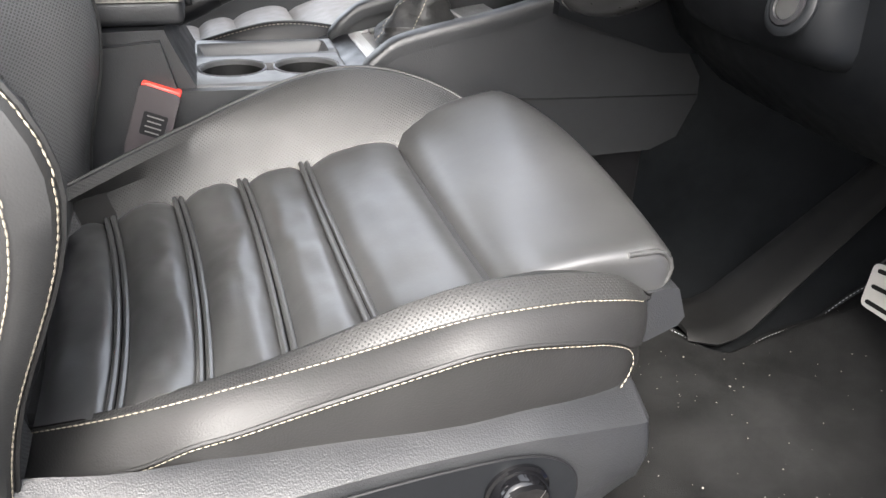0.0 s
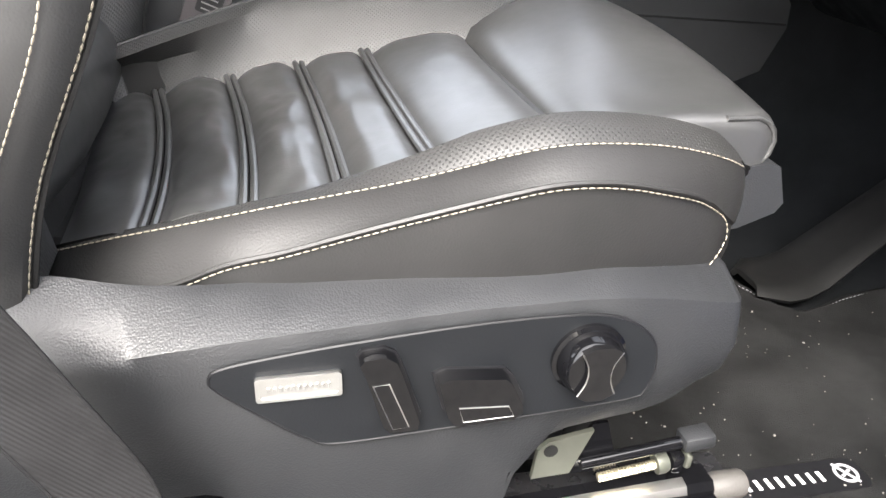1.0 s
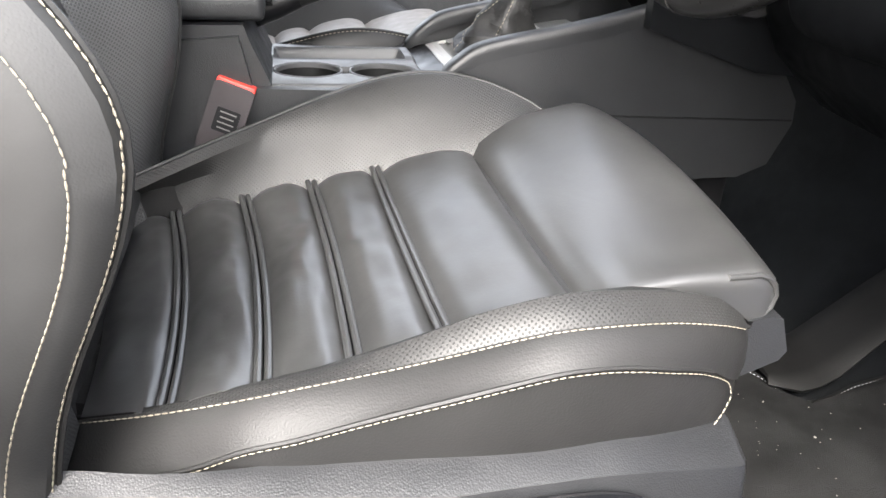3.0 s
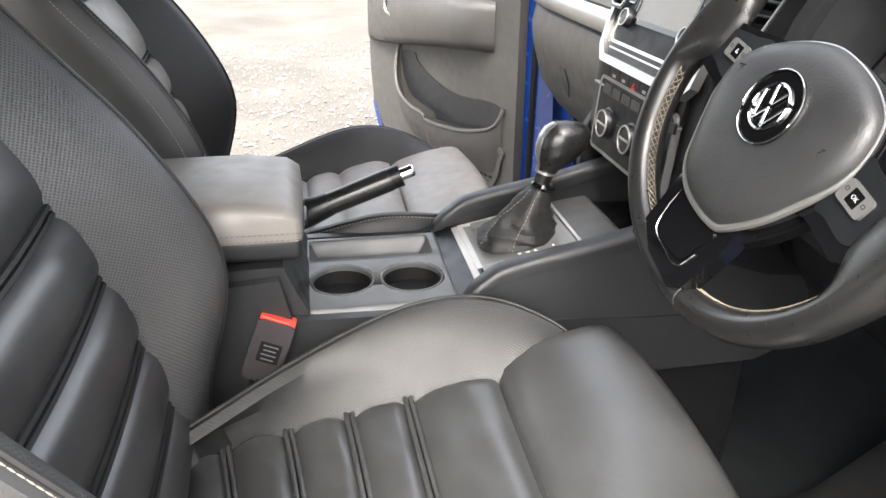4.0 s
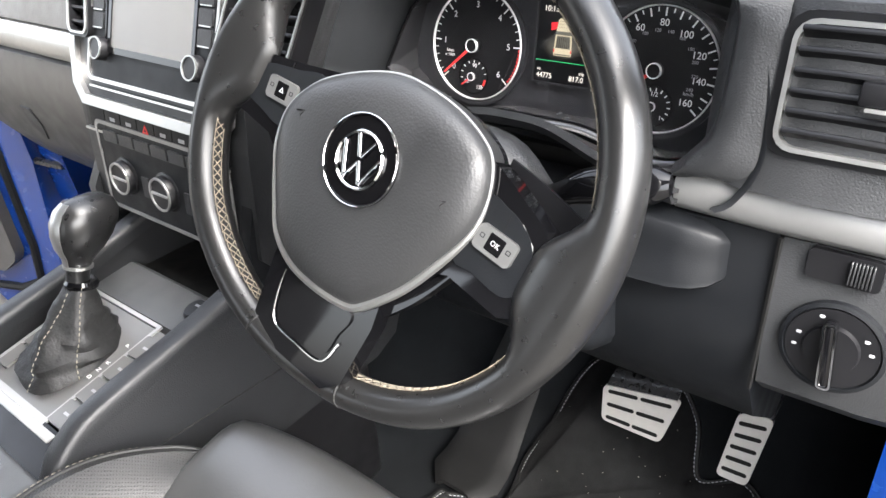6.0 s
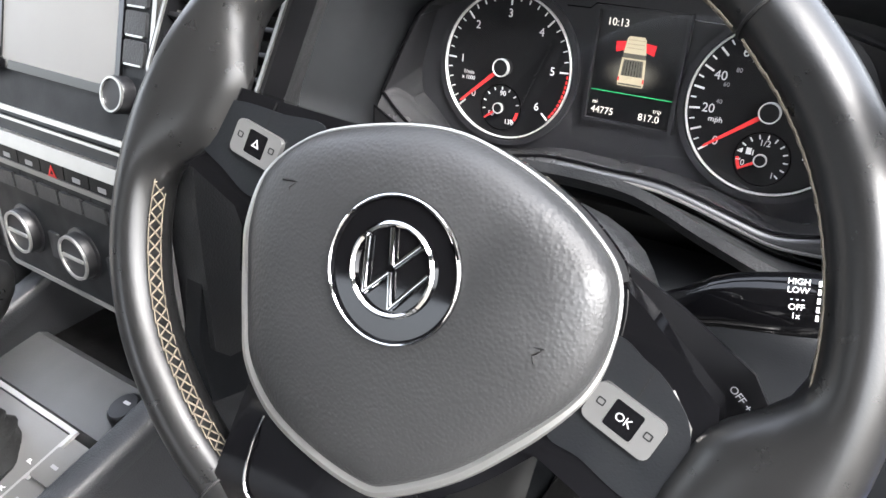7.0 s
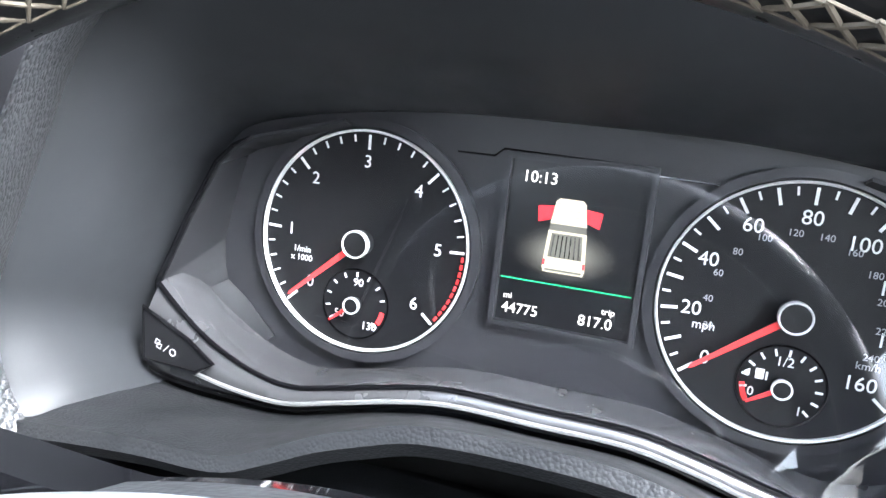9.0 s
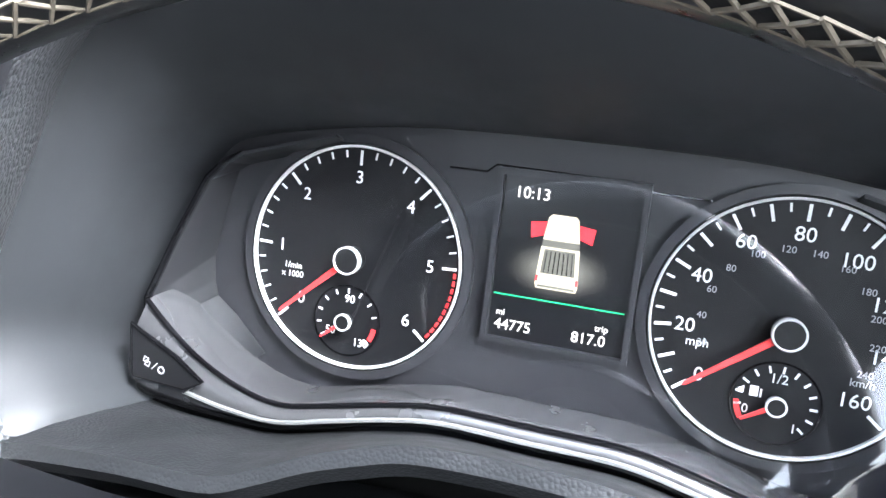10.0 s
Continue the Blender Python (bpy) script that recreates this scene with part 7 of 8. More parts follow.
def binnacle():
    """Grained outer shell of the instrument hood, its pillar towards the centre vent and the ledge below."""
    root = thing("instrument_hood", (1.0, -0.38, 1.25), "grained black hood over the instruments", "instrument hood")
    rows = []
    arch = [(-0.178, 0.080), (-0.160, 0.104), (-0.130, 0.116), (-0.08, 0.124), (0.0, 0.127), (0.08, 0.124), (0.150, 0.110), (0.165, 0.103)]
    for dz, k in ((0.094, 0.965), (0.101, 0.985), (0.098, 1.015), (0.06, 1.02), (0.0, 1.0), (-0.08, 0.93), (-0.14, 0.85)):
        rows.append([CM @ Vector((p.x * k, p.y * k, dz)) for p in spline([(a, b, 0) for a, b in arch], 60)])
    part("shell", sheet(rows, 0.004), DASH_TOP, root, sharp=60)
    # pillar of grained plastic turning from the hood's mouth towards the centre vent
    b = spline([CM @ Vector((x, y, 0.0965)) for x, y in ((-0.122, 0.106), (-0.146, 0.094), (-0.166, 0.073), (-0.183, 0.036), (-0.201, -0.009), (-0.208, -0.033), (-0.202, -0.058), (-0.188, -0.080))], 28)
    a = spline([(0.870, -0.262, 1.418), (0.863, -0.250, 1.392), (0.859, -0.239, 1.369), (0.857, -0.224, 1.339), (0.857, -0.206, 1.300), (0.857, -0.184, 1.274), (0.860, -0.170, 1.250), (0.872, -0.172, 1.225)], 28)
    mid = [p.lerp(q, 0.4) + Vector((-0.008, -0.006, 0)) for p, q in zip(a, b)]
    mid2 = [p.lerp(q, 0.75) + Vector((-0.007, -0.004, 0)) for p, q in zip(a, b)]
    part("pillar", sheet([b, mid2, mid, a], 0.004), PLASTIC_PILLAR, root, "grained pillar beside the centre vent")
    # grained panel from the hood's mouth out to the door-side vent
    lip = spline([CM @ Vector((x, y, 0.0955)) for x, y in ((0.118, 0.1075), (0.150, 0.0935), (0.173, 0.074), (0.186, 0.056), (0.1885, 0.040), (0.188, 0.010), (0.186, -0.012), (0.180, -0.030), (0.166, -0.044), (0.150, -0.057))], 36)
    pad = spline([(1.030, -0.520, 1.412), (0.985, -0.588, 1.396), (0.944, -0.602, 1.384), (0.924, -0.606, 1.365), (0.920, -0.607, 1.340), (0.915, -0.607, 1.310), (0.911, -0.606, 1.285), (0.908, -0.602, 1.268), (0.908, -0.585, 1.2595), (0.910, -0.545, 1.2590)], 36)
    deep = [p + Vector((0.016, 0.003, 0)) for p in lip]
    part("side_panel", sheet([deep, [p + Vector((0.004, 0.0005, 0)) for p in lip], [p + Vector((-0.002, -0.004, 0)) for p in lip], [p.lerp(q, 0.5) + Vector((-0.004, 0, 0)) for p, q in zip(lip, pad)], pad], 0.003), PLASTIC_GRAIN, root, "grained panel beside the instruments", sharp=60)
    # ledge under the instruments
    ln = [(-0.175, -0.046), (-0.163, -0.066), (-0.135, -0.060), (-0.095, -0.044), (-0.058, -0.024), (-0.030, -0.014), (0.0, -0.010), (0.040, -0.016), (0.085, -0.034), (0.130, -0.056), (0.170, -0.066), (0.20, -0.060)]
    near = spline([(x, y, 0) for x, y in ((-0.190, -0.074), (-0.172, -0.071), (-0.135, -0.067), (-0.100, -0.0650), (-0.080, -0.057), (-0.062, -0.048), (-0.045, -0.0415), (-0.025, -0.0355), (0.008, -0.0335), (0.040, -0.0345), (0.062, -0.040), (0.088, -0.0495), (0.130, -0.062), (0.170, -0.067), (0.200, -0.060))], 70)
    far = spline([(x, y - 0.0045, 0) for x, y in ((-0.210, -0.068), (-0.194, -0.0705), (-0.165, -0.076), (-0.140, -0.0765), (-0.112, -0.0755), (-0.085, -0.0685), (-0.060, -0.062), (-0.035, -0.058), (0.0, -0.058), (0.035, -0.058), (0.060, -0.062), (0.085, -0.0685), (0.112, -0.0755), (0.140, -0.0765), (0.165, -0.076), (0.194, -0.0705), (0.210, -0.068))], 70)
    xs = np.linspace(-0.200, 0.156, 73)
    near = [CM @ Vector((x, np.interp(x, [p.x for p in near], [p.y for p in near]), 0.100)) for x in xs]
    far = [CM @ Vector((x * 1.03, np.interp(x, [p.x for p in far], [p.y for p in far]), 0.027)) for x in xs]
    rows = [far, [p.lerp(q, 0.5) + Vector((0, 0, 0.000)) for p, q in zip(far, near)], near, [p + Vector((-0.003, 0, -0.005)) for p in near], [p + Vector((0.002, 0, -0.013)) for p in near], [p + Vector((0.012, 0, -0.016)) for p in near]]
    part("ledge", sheet(rows, 0.003), PLASTIC, root, "grained ledge below the instruments")
    # Black panel added behind the ledge in place of the column's shaded gap.
    part("column_opening", box(0.975, -0.385, 1.146, 0.010, 0.40, 0.158, 0.002), RUBBER, root, "black panel for the shaded opening round the column")
    return root


narrow(binnacle())


# ---- steering wheel and column ----
WM = frame_of((0.7600, -0.3805, 1.2830), (0.071, -0.997, 0), (0.44, 0.032, 0.897))   # local x right, y up, z to the driver
TURN_DEG = -17.0
WT = WM @ Matrix.Rotation(radians(TURN_DEG), 4, "Z")


def steering_wheel():
    root = thing("steering_wheel", label="black leather steering wheel turned slightly clockwise", category="steering wheel", matrix=WT)
    R = 0.1712

    def rim_ring(a, seg=20):
        flat = 1 - 0.02 * math.exp(-((math.degrees(a) % 360 - 270) / 35) ** 2)
        thumb = math.exp(-((math.degrees(a) - 28) / 16) ** 2) + math.exp(-(((math.degrees(a) - 152)) / 16) ** 2)
        rw, rh = 0.0136 + 0.0006 * thumb, 0.0172 + 0.001 * thumb
        c = Vector((math.cos(a), math.sin(a), 0))
        sag = 1.9 * max(0.0, math.sin(a + radians(TURN_DEG))) ** 3 + 2.0 * max(0.0, -math.sin(a + radians(TURN_DEG))) ** 2.5
        deg = math.degrees(a) % 360
        near = min(abs(deg + 2), abs(deg - 175), abs(deg - 358))
        flare = 0.028 * math.exp(-(near / 14.5) ** 4)
        return [Vector((0, 0, -0.009 * sag)) + c * (-flare * max(0.0, -math.cos(2 * math.pi * k / seg)) ** 1.5 + R * flat - 0.004 * min(sag, 0.5) + rw * math.cos(2 * math.pi * k / seg)) + Vector((0, 0, rh * math.sin(2 * math.pi * k / seg))) for k in range(seg)]

    n = 120
    rings = [rim_ring(2 * math.pi * i / n) for i in range(n + 1)]
    bm = loft(rings, True, False)
    bmesh.ops.remove_doubles(bm, verts=bm.verts[:], dist=1e-6)
    rim = part("rim", bm, LEATHER_RIM, root, "thick leather-covered rim")
    for a in (64, 117, 254, 286):
        part("rim_seam", tube([p.lerp(p * 0 + (sum((q for q in rim_ring(radians(a))), Vector()) / 20), -0.012) for p in rim_ring(radians(a))], 0.0009, 5, closed=True), LEATHER, rim)
    # cross stitching along the inner side of the rim
    bmz = bmesh.new()
    for a0, a1 in ((14, 63), (65, 116), (118, 158), (192, 253), (287, 342)):
        steps = int((a1 - a0) / 2.7)
        for k in range(steps):
            f0, f1 = radians(a0 + 2.7 * k), radians(a0 + 2.7 * (k + 1))
            sag = 1.9 * max(0.0, math.sin(f0 + radians(TURN_DEG))) ** 3 + 2.0 * max(0.0, -math.sin(f0 + radians(TURN_DEG))) ** 2.5
            rr, zs = R * (1 - 0.02 * math.exp(-((math.degrees(f0) % 360 - 270) / 35) ** 2)) - 0.0136 - 0.004 * min(sag, 0.5), Vector((0, 0, 0.0030 - 0.009 * sag))
            for z0, z1 in ((0.0040, -0.0040), (-0.0040, 0.0040)):
                p = Vector((math.cos(f0) * rr, math.sin(f0) * rr, z0)) + zs
                q = Vector((math.cos(f1) * rr, math.sin(f1) * rr, z1)) + zs
                bmz = join(bmz, tube([p, p.lerp(q, 0.5) * 0.998, q], 0.00052, 5))
            for z in (0.0042, -0.0042):
                bmz = join(bmz, tube([Vector((math.cos(f0) * rr, math.sin(f0) * rr, z)) + zs, Vector((math.cos(f1) * rr, math.sin(f1) * rr, z)) + zs], 0.00034, 5))
    tagged(part("stitching", bmz, RIM_THREAD, rim, "cream cross stitching inside the rim"), "cream cross stitching inside the rim", kind="stuff")
    # airbag cover
    pts = [(-0.0112, 0.0605), (0.0169, 0.0625), (0.0458, 0.0590), (0.0677, 0.0513), (0.0787, 0.0432), (0.0863, 0.0280), (0.0896, 0.0097), (0.0865, -0.0093), (0.0744, -0.0371), (0.0602, -0.0630), (0.0400, -0.0875), (0.0272, -0.0955), (-0.0002, -0.0990), (-0.0300, -0.0965), (-0.0531, -0.0841), (-0.0654, -0.0660), (-0.0773, -0.0444), (-0.0869, -0.0231), (-0.0885, 0.0023), (-0.0725, 0.0280), (-0.0422, 0.0481)][::-1]
    ol = outline(pts, 110)
    rings = []
    for k, (sc, z) in enumerate(((1.0, -0.012), (1.0, 0.003), (0.985, 0.0085), (0.95, 0.0125), (0.88, 0.0160), (0.75, 0.0188), (0.58, 0.0208), (0.38, 0.0218))):
        rings.append([(x * sc, y * sc - 0.006 * (1 - sc), z + 0.004 * (y / 0.1) * sc * 0.5) for x, y in ol])
    part("airbag_cover", loft(rings), PEBBLED, root, "pebbled black airbag cover", sharp=60)
    low = [(x, y) for x, y in ol]
    edge = [Vector((x * 1.004, y * 1.004, 0.0050)) for x, y in low]
    part("cover_trim", tube(edge, [0.0010 + 0.0026 * max(0.0, min(1.0, (0.020 - p.y) / 0.05)) for p in edge], 8, closed=True), SATIN, root, "satin chrome edge round the airbag cover")
    writing("airbag_mark", "AIRBAG", 0.0075, Matrix.Translation((-0.0035, -0.0520, 0.0172)) @ Matrix.Rotation(radians(7), 4, "X"), PLASTIC_GRAIN, root, 0.0012)
    for x in (-0.066, 0.066):
        hp = [Vector((x - 0.004, 0.006, 0.0186)), Vector((x + 0.004, 0.009, 0.0186)), Vector((x + 0.001, 0.0045, 0.0187)), Vector((x + 0.0035, 0.002, 0.0186))]
        part("horn_mark", tube(hp, 0.0006, 4), RUBBER, root)
    # round emblem
    e = Matrix.Translation((0.001, 0.002, 0.0208))
    em = part("emblem", lathe([(0, 0), (0.0312, 0), (0.0312, 0.0022), (0.0298, 0.0034), (0.0290, 0.0018), (0, 0.0018)], e, 64), GLOSS, root, "round chrome emblem on a gloss black disc")
    part("emblem_ring", lathe([(0.0301, 0.0020), (0.0312, 0.0020), (0.0311, 0.0034), (0.0306, 0.0037), (0.0301, 0.0032)], e, 64), CHROME, em)
    part("emblem_rim", lathe([(0.0178, 0.0018), (0.0200, 0.0018), (0.0200, 0.0036), (0.0189, 0.0046), (0.0178, 0.0036)], e, 56), CHROME, em)
    for x0, y0, x1, y1 in ((-0.0075, 0.0155, -0.0008, 0.0020), (0.0075, 0.0155, 0.0008, 0.0020), (-0.0160, 0.0070, -0.0070, -0.0145), (0.0160, 0.0070, 0.0070, -0.0145), (-0.0070, -0.0145, 0.0, -0.0010), (0.0070, -0.0145, 0.0, -0.0010)):
        a, b = Vector((x0, y0, 0.0034)), Vector((x1, y1, 0.0034))
        part("emblem_stroke", tube([e @ a, e @ b], 0.0012, 8, squash=0.8), CHROME, em)
    # side spokes with control pads
    for sx in (-1, 1):
        side = lambda pts: [(sx * x, y) for x, y in pts] if sx > 0 else [(sx * x, y) for x, y in pts][::-1]
        if sx > 0:
            sp = [(0.040, 0.050), (0.069, 0.046), (0.094, 0.0378), (0.1125, 0.0302), (0.1312, 0.0226), (0.1395, 0.0060), (0.146, -0.030), (0.128, -0.040), (0.085, -0.036), (0.050, -0.050)]
            padp = [(0.085, 0.0215), (0.102, 0.0225), (0.115, 0.0185), (0.127, 0.0100), (0.133, -0.004), (0.135, -0.016), (0.124, -0.027), (0.100, -0.025), (0.082, -0.022)]
            key, turn = (0.1060, -0.001), -3
        else:
            sp = [(0.045, 0.0450), (0.0567, 0.0418), (0.080, 0.0365), (0.1021, 0.0315), (0.1286, 0.0268), (0.1424, 0.0172), (0.160, -0.008), (0.167, -0.019), (0.158, -0.027), (0.1387, -0.0225), (0.104, -0.0258), (0.095, -0.032), (0.085, -0.052), (0.045, -0.052)]
            padp = [(0.072, 0.031), (0.100, 0.0265), (0.125, 0.021), (0.137, 0.0140), (0.146, -0.004), (0.144, -0.009), (0.120, -0.013), (0.099, -0.017), (0.088, -0.010)]
            key, turn = (0.1040, 0.0075), 3
        part("spoke", prism(side(sp), 0.019, Matrix.Translation((0, 0, -0.018)), 0.0085, 5), GLOSS, root, "gloss black spoke")
        pad = part("control_pad", prism(outline(side(padp), 70), 0.0034, Matrix.Translation((0, 0, -0.0016)), 0.0012, 2), PLASTIC_FINE, root, "black control pad with silver frame")
        rim_line = [(sx * x, y, 0.0010) for x, y in (padp[2:6] if sx > 0 else padp[3:6])]
        part("pad_edge", tube(rim_line, 0.0006, 6), STEEL, pad)
        c = Matrix.Translation((sx * key[0], key[1], 0.0015)) @ Matrix.Rotation(radians(turn), 4, "Z")
        part("silver_key", frame_prism(rounded(0.0300, 0.0172, 0.0035), rounded(0.0125, 0.0120, 0.001), 0.0030, c, 0.0011), KEY_SILVER, pad, "silver rocker frame")
        part("centre_key", prism(rounded(0.0123, 0.0118, 0.0012), 0.0026, c, 0.0005), GLOSS, pad)
        if sx > 0:
            writing("printed_mark", "OK", 0.0048, c @ Matrix.Translation((0, 0, 0.0027)), GREY_PRINT, pad, 0.0001)
        else:
            part("printed_mark", frame_prism([(-0.0024, -0.0016), (0.0024, -0.0016), (0.0, 0.0026)], [(-0.0013, -0.0009), (0.0013, -0.0009), (0.0, 0.0013)], 0.0002, c @ Matrix.Translation((0, 0, 0.0026)), 0), GREY_PRINT, pad)
        for mx in (-0.0105, 0.0105):
            part("printed_mark", frame_prism(rounded(0.0034, 0.0030, 0.0006, 2), rounded(0.0024, 0.0020, 0.0004, 2), 0.0002, c @ Matrix.Translation((mx, 0.001, 0.0031)), 0), PLASTIC_SMOOTH, pad)
        for mx, my in ((0.004, 0.0145), (-0.004, -0.0150), (0.0215, 0.003)) if sx > 0 else ((0.004, 0.0145), (-0.006, -0.0150)):
            part("printed_mark", frame_prism([(-0.0018, -0.0014), (0.0018, -0.0014), (0.0, 0.0018)], [(-0.0008, -0.0007), (0.0008, -0.0007), (0.0, 0.0008)], 0.0002, c @ Matrix.Translation((mx * sx, my, -0.0003)), 0), GREY_PRINT, pad)
        part("pad_gap", box(sx * key[0], key[1] + 0.0155, 0.0018, 0.0006, 0.014, 0.0003, 0, 1), RUBBER, pad)
    # lower spoke
    lo = [(-0.046, -0.055), (-0.052, -0.100), (-0.048, -0.150), (-0.034, -0.163), (0.034, -0.163), (0.048, -0.150), (0.052, -0.100), (0.046, -0.055)]
    ls = part("lower_spoke", prism(lo, 0.016, Matrix.Translation((0, 0, -0.014)), 0.004, 3), GLOSS, root, "gloss black lower spoke")
    part("spoke_inlay", prism(outline([(-0.030, -0.098), (-0.030, -0.120), (-0.022, -0.140), (0.022, -0.140), (0.030, -0.120), (0.030, -0.098)], 40), 0.002, Matrix.Translation((0, 0, 0.0018)), 0.0008), GLOSS, ls)
    part("inlay_line", tube(spline([(-0.035, -0.104, 0.0032), (-0.034, -0.124, 0.0032), (-0.026, -0.1445, 0.0032), (0.0, -0.147, 0.0032), (0.026, -0.1445, 0.0032), (0.034, -0.124, 0.0032)], 40), 0.0008, 6), CHROME, ls, "fine chrome line")
    shelf = [(x * (1.10 if y < 0 else 0.99), y * (1.13 if y < 0 else 0.99)) for x, y in ol]
    part("hub_bezel", prism(shelf, 0.012, Matrix.Translation((0, 0, -0.019)), 0.004, 3), GLOSS, root, "gloss black bezel behind the airbag cover")
    # hub behind the cover and shift paddles
    part("hub", lathe([(0, -0.05), (0.038, -0.05), (0.046, -0.030), (0.052, -0.006), (0.0, -0.004)], None, 40), PLASTIC_SMOOTH, root)
    for sx in (-1, 1):
        pd = [(0.070, 0.044), (0.100, 0.040), (0.136, 0.032), (0.1465, 0.024), (0.149, 0.012), (0.145, -0.004), (0.07, -0.004)]
        pp = [(sx * x, y - (0.022 if sx < 0 else 0)) for x, y in pd]
        p_ = part("shift_paddle", prism(pp if sx > 0 else pp[::-1], 0.004, Matrix.Translation((0, 0, -0.042)), 0.0014), PLASTIC_SMOOTH, root, "black gear shift paddle")
        writing("printed_mark", "OFF +" if sx > 0 else "\u2212", 0.0044, Matrix.Translation((sx * 0.1365, 0.0205, -0.0378)) @ Matrix.Rotation(radians(-22 * sx), 4, "Z"), GREY_PRINT, p_, 0.0001)


steering_wheel()


def column():
    root = thing("steering_column", label="black steering column cover with two stalks and ignition lock", category="steering column", matrix=WM)
    rings = []
    for z, w, h, dy in ((-0.050, 0.064, 0.054, -0.006), (-0.060, 0.081, 0.0615, -0.006), (-0.078, 0.089, 0.064, -0.007), (-0.11, 0.0905, 0.060, -0.020), (-0.16, 0.090, 0.046, -0.044), (-0.20, 0.088, 0.036, -0.058)):
        ring = []
        for k in range(40):
            a = 2 * math.pi * k / 40
            e = 2.7
            r = (abs(math.cos(a)) ** e + abs(math.sin(a)) ** e) ** (-1 / e)
            ring.append((w * r * math.cos(a), h * r * math.sin(a) * (0.80 if k < 20 else 1.0) + dy, z))
        rings.append(ring)
    part("shroud", loft(rings), PLASTIC_GRAIN, root, sharp=60)
    part("shroud_gap", tube([(0.0865, -0.006, -0.07), (0.0875, -0.012, -0.13)], 0.003, 6), RUBBER, root)
    for sx in (-1, 1):
        axis = spline([(sx * 0.070, -0.004, -0.085), (sx * 0.097, 0.003, -0.078), (sx * 0.120, 0.013, -0.072), (sx * 0.150, 0.020, -0.068), (sx * 0.178, 0.0245, -0.066)], 14)
        wv = [0.0060, 0.0065, 0.0070, 0.0080, 0.0092, 0.0105, 0.0118, 0.0128, 0.0134, 0.0138, 0.0138, 0.0134, 0.0120, 0.007]
        st = part("stalk", tube(axis, wv, 14, squash=0.62), GLOSS, root, "black wiper stalk with white print" if sx > 0 else "black indicator stalk")
        if sx > 0:
            pm = frame_of((0.147, 0.0215, -0.0600), (1, 0.15, 0.05), (-0.12, 1, -0.25))
            for k, w in enumerate(("HIGH", "LOW", "- - -", "OFF", "1x")):
                writing("printed_mark", w, 0.0036, pm @ Matrix.Translation((0.0, 0.0080 - 0.0036 * k, 0.0016)), WHITE_PRINT, st, 0.0001)
            for k in range(5):
                part("printed_mark", box(0, 0, 0, 0.0012, 0.0024, 0.0002, 0, 1), WHITE_PRINT, st).matrix_local = pm @ Matrix.Translation((0.008, 0.0080 - 0.0036 * k, 0.0016))
    # surround below the column, rounded off towards the door
    cowl = []
    iw = WM.inverted()
    mid_c = Vector((0.935, 0, 1.190))
    sec = spline([(0.945, 0, 1.222), (0.905, 0, 1.2205), (0.896, 0, 1.214), (0.892, 0, 1.195), (0.887, 0, 1.174), (0.8885, 0, 1.1690), (0.912, 0, 1.160), (0.945, 0, 1.155)], 26)
    for y, w in ((-0.215, 0.6), (-0.222, 0.9), (-0.235, 1.0), (-0.38, 1.0), (-0.515, 1.0), (-0.540, 0.97), (-0.556, 0.89), (-0.567, 0.76), (-0.574, 0.58), (-0.578, 0.3)):
        cowl.append([iw @ Vector((mid_c.x + (p.x - mid_c.x) * w, y, mid_c.z + (p.z - mid_c.z) * w)) for p in sec])
    part("knee_surround", loft(cowl), PLASTIC_FINE, root, "smooth surround below the column", sharp=35)
    # lower half of the column cover with the ignition lock in its driver's side
    half = spline([(0.97, 0, 1.205), (0.890, 0, 1.203), (0.867, 0, 1.178), (0.861, 0, 1.130), (0.874, 0, 1.090), (0.912, 0, 1.070), (0.97, 0, 1.068)], 18)
    core = Vector((0.955, 0, 1.138))
    cover = []
    for y, w in ((-0.245, 0.55), (-0.262, 0.80), (-0.285, 0.94), (-0.33, 1.0), (-0.42, 1.0), (-0.462, 0.99), (-0.478, 0.95), (-0.488, 0.85), (-0.492, 0.72)):
        cover.append([iw @ Vector((core.x + (p.x - core.x) * w, y, core.z + (p.z - core.z) * w)) for p in half])
    part("lower_cowl", loft(cover), PLASTIC_FINE, root, "smooth lower column cowl", sharp=50)
    lm = iw @ frame_of((0.8640, -0.4560, 1.1250), (0.1, -0.99, 0), (0.30, 0.05, 0.95))
    lock = part("ignition_lock", lathe([(0, 0), (0.025, 0), (0.025, 0.003), (0.021, 0.006), (0.018, 0.006), (0.017, 0.004), (0, 0.004)], lm, 32), PLASTIC_FINE, root, "round ignition lock")
    part("lock_ring", lathe([(0.0115, 0.004), (0.0170, 0.004), (0.0165, 0.007), (0.0125, 0.008)], lm, 32), BEZEL, lock)
    part("key_slot", lathe([(0, 0.004), (0.0117, 0.004), (0.0112, 0.006), (0, 0.006)], lm, 24), STEEL, lock)


column()


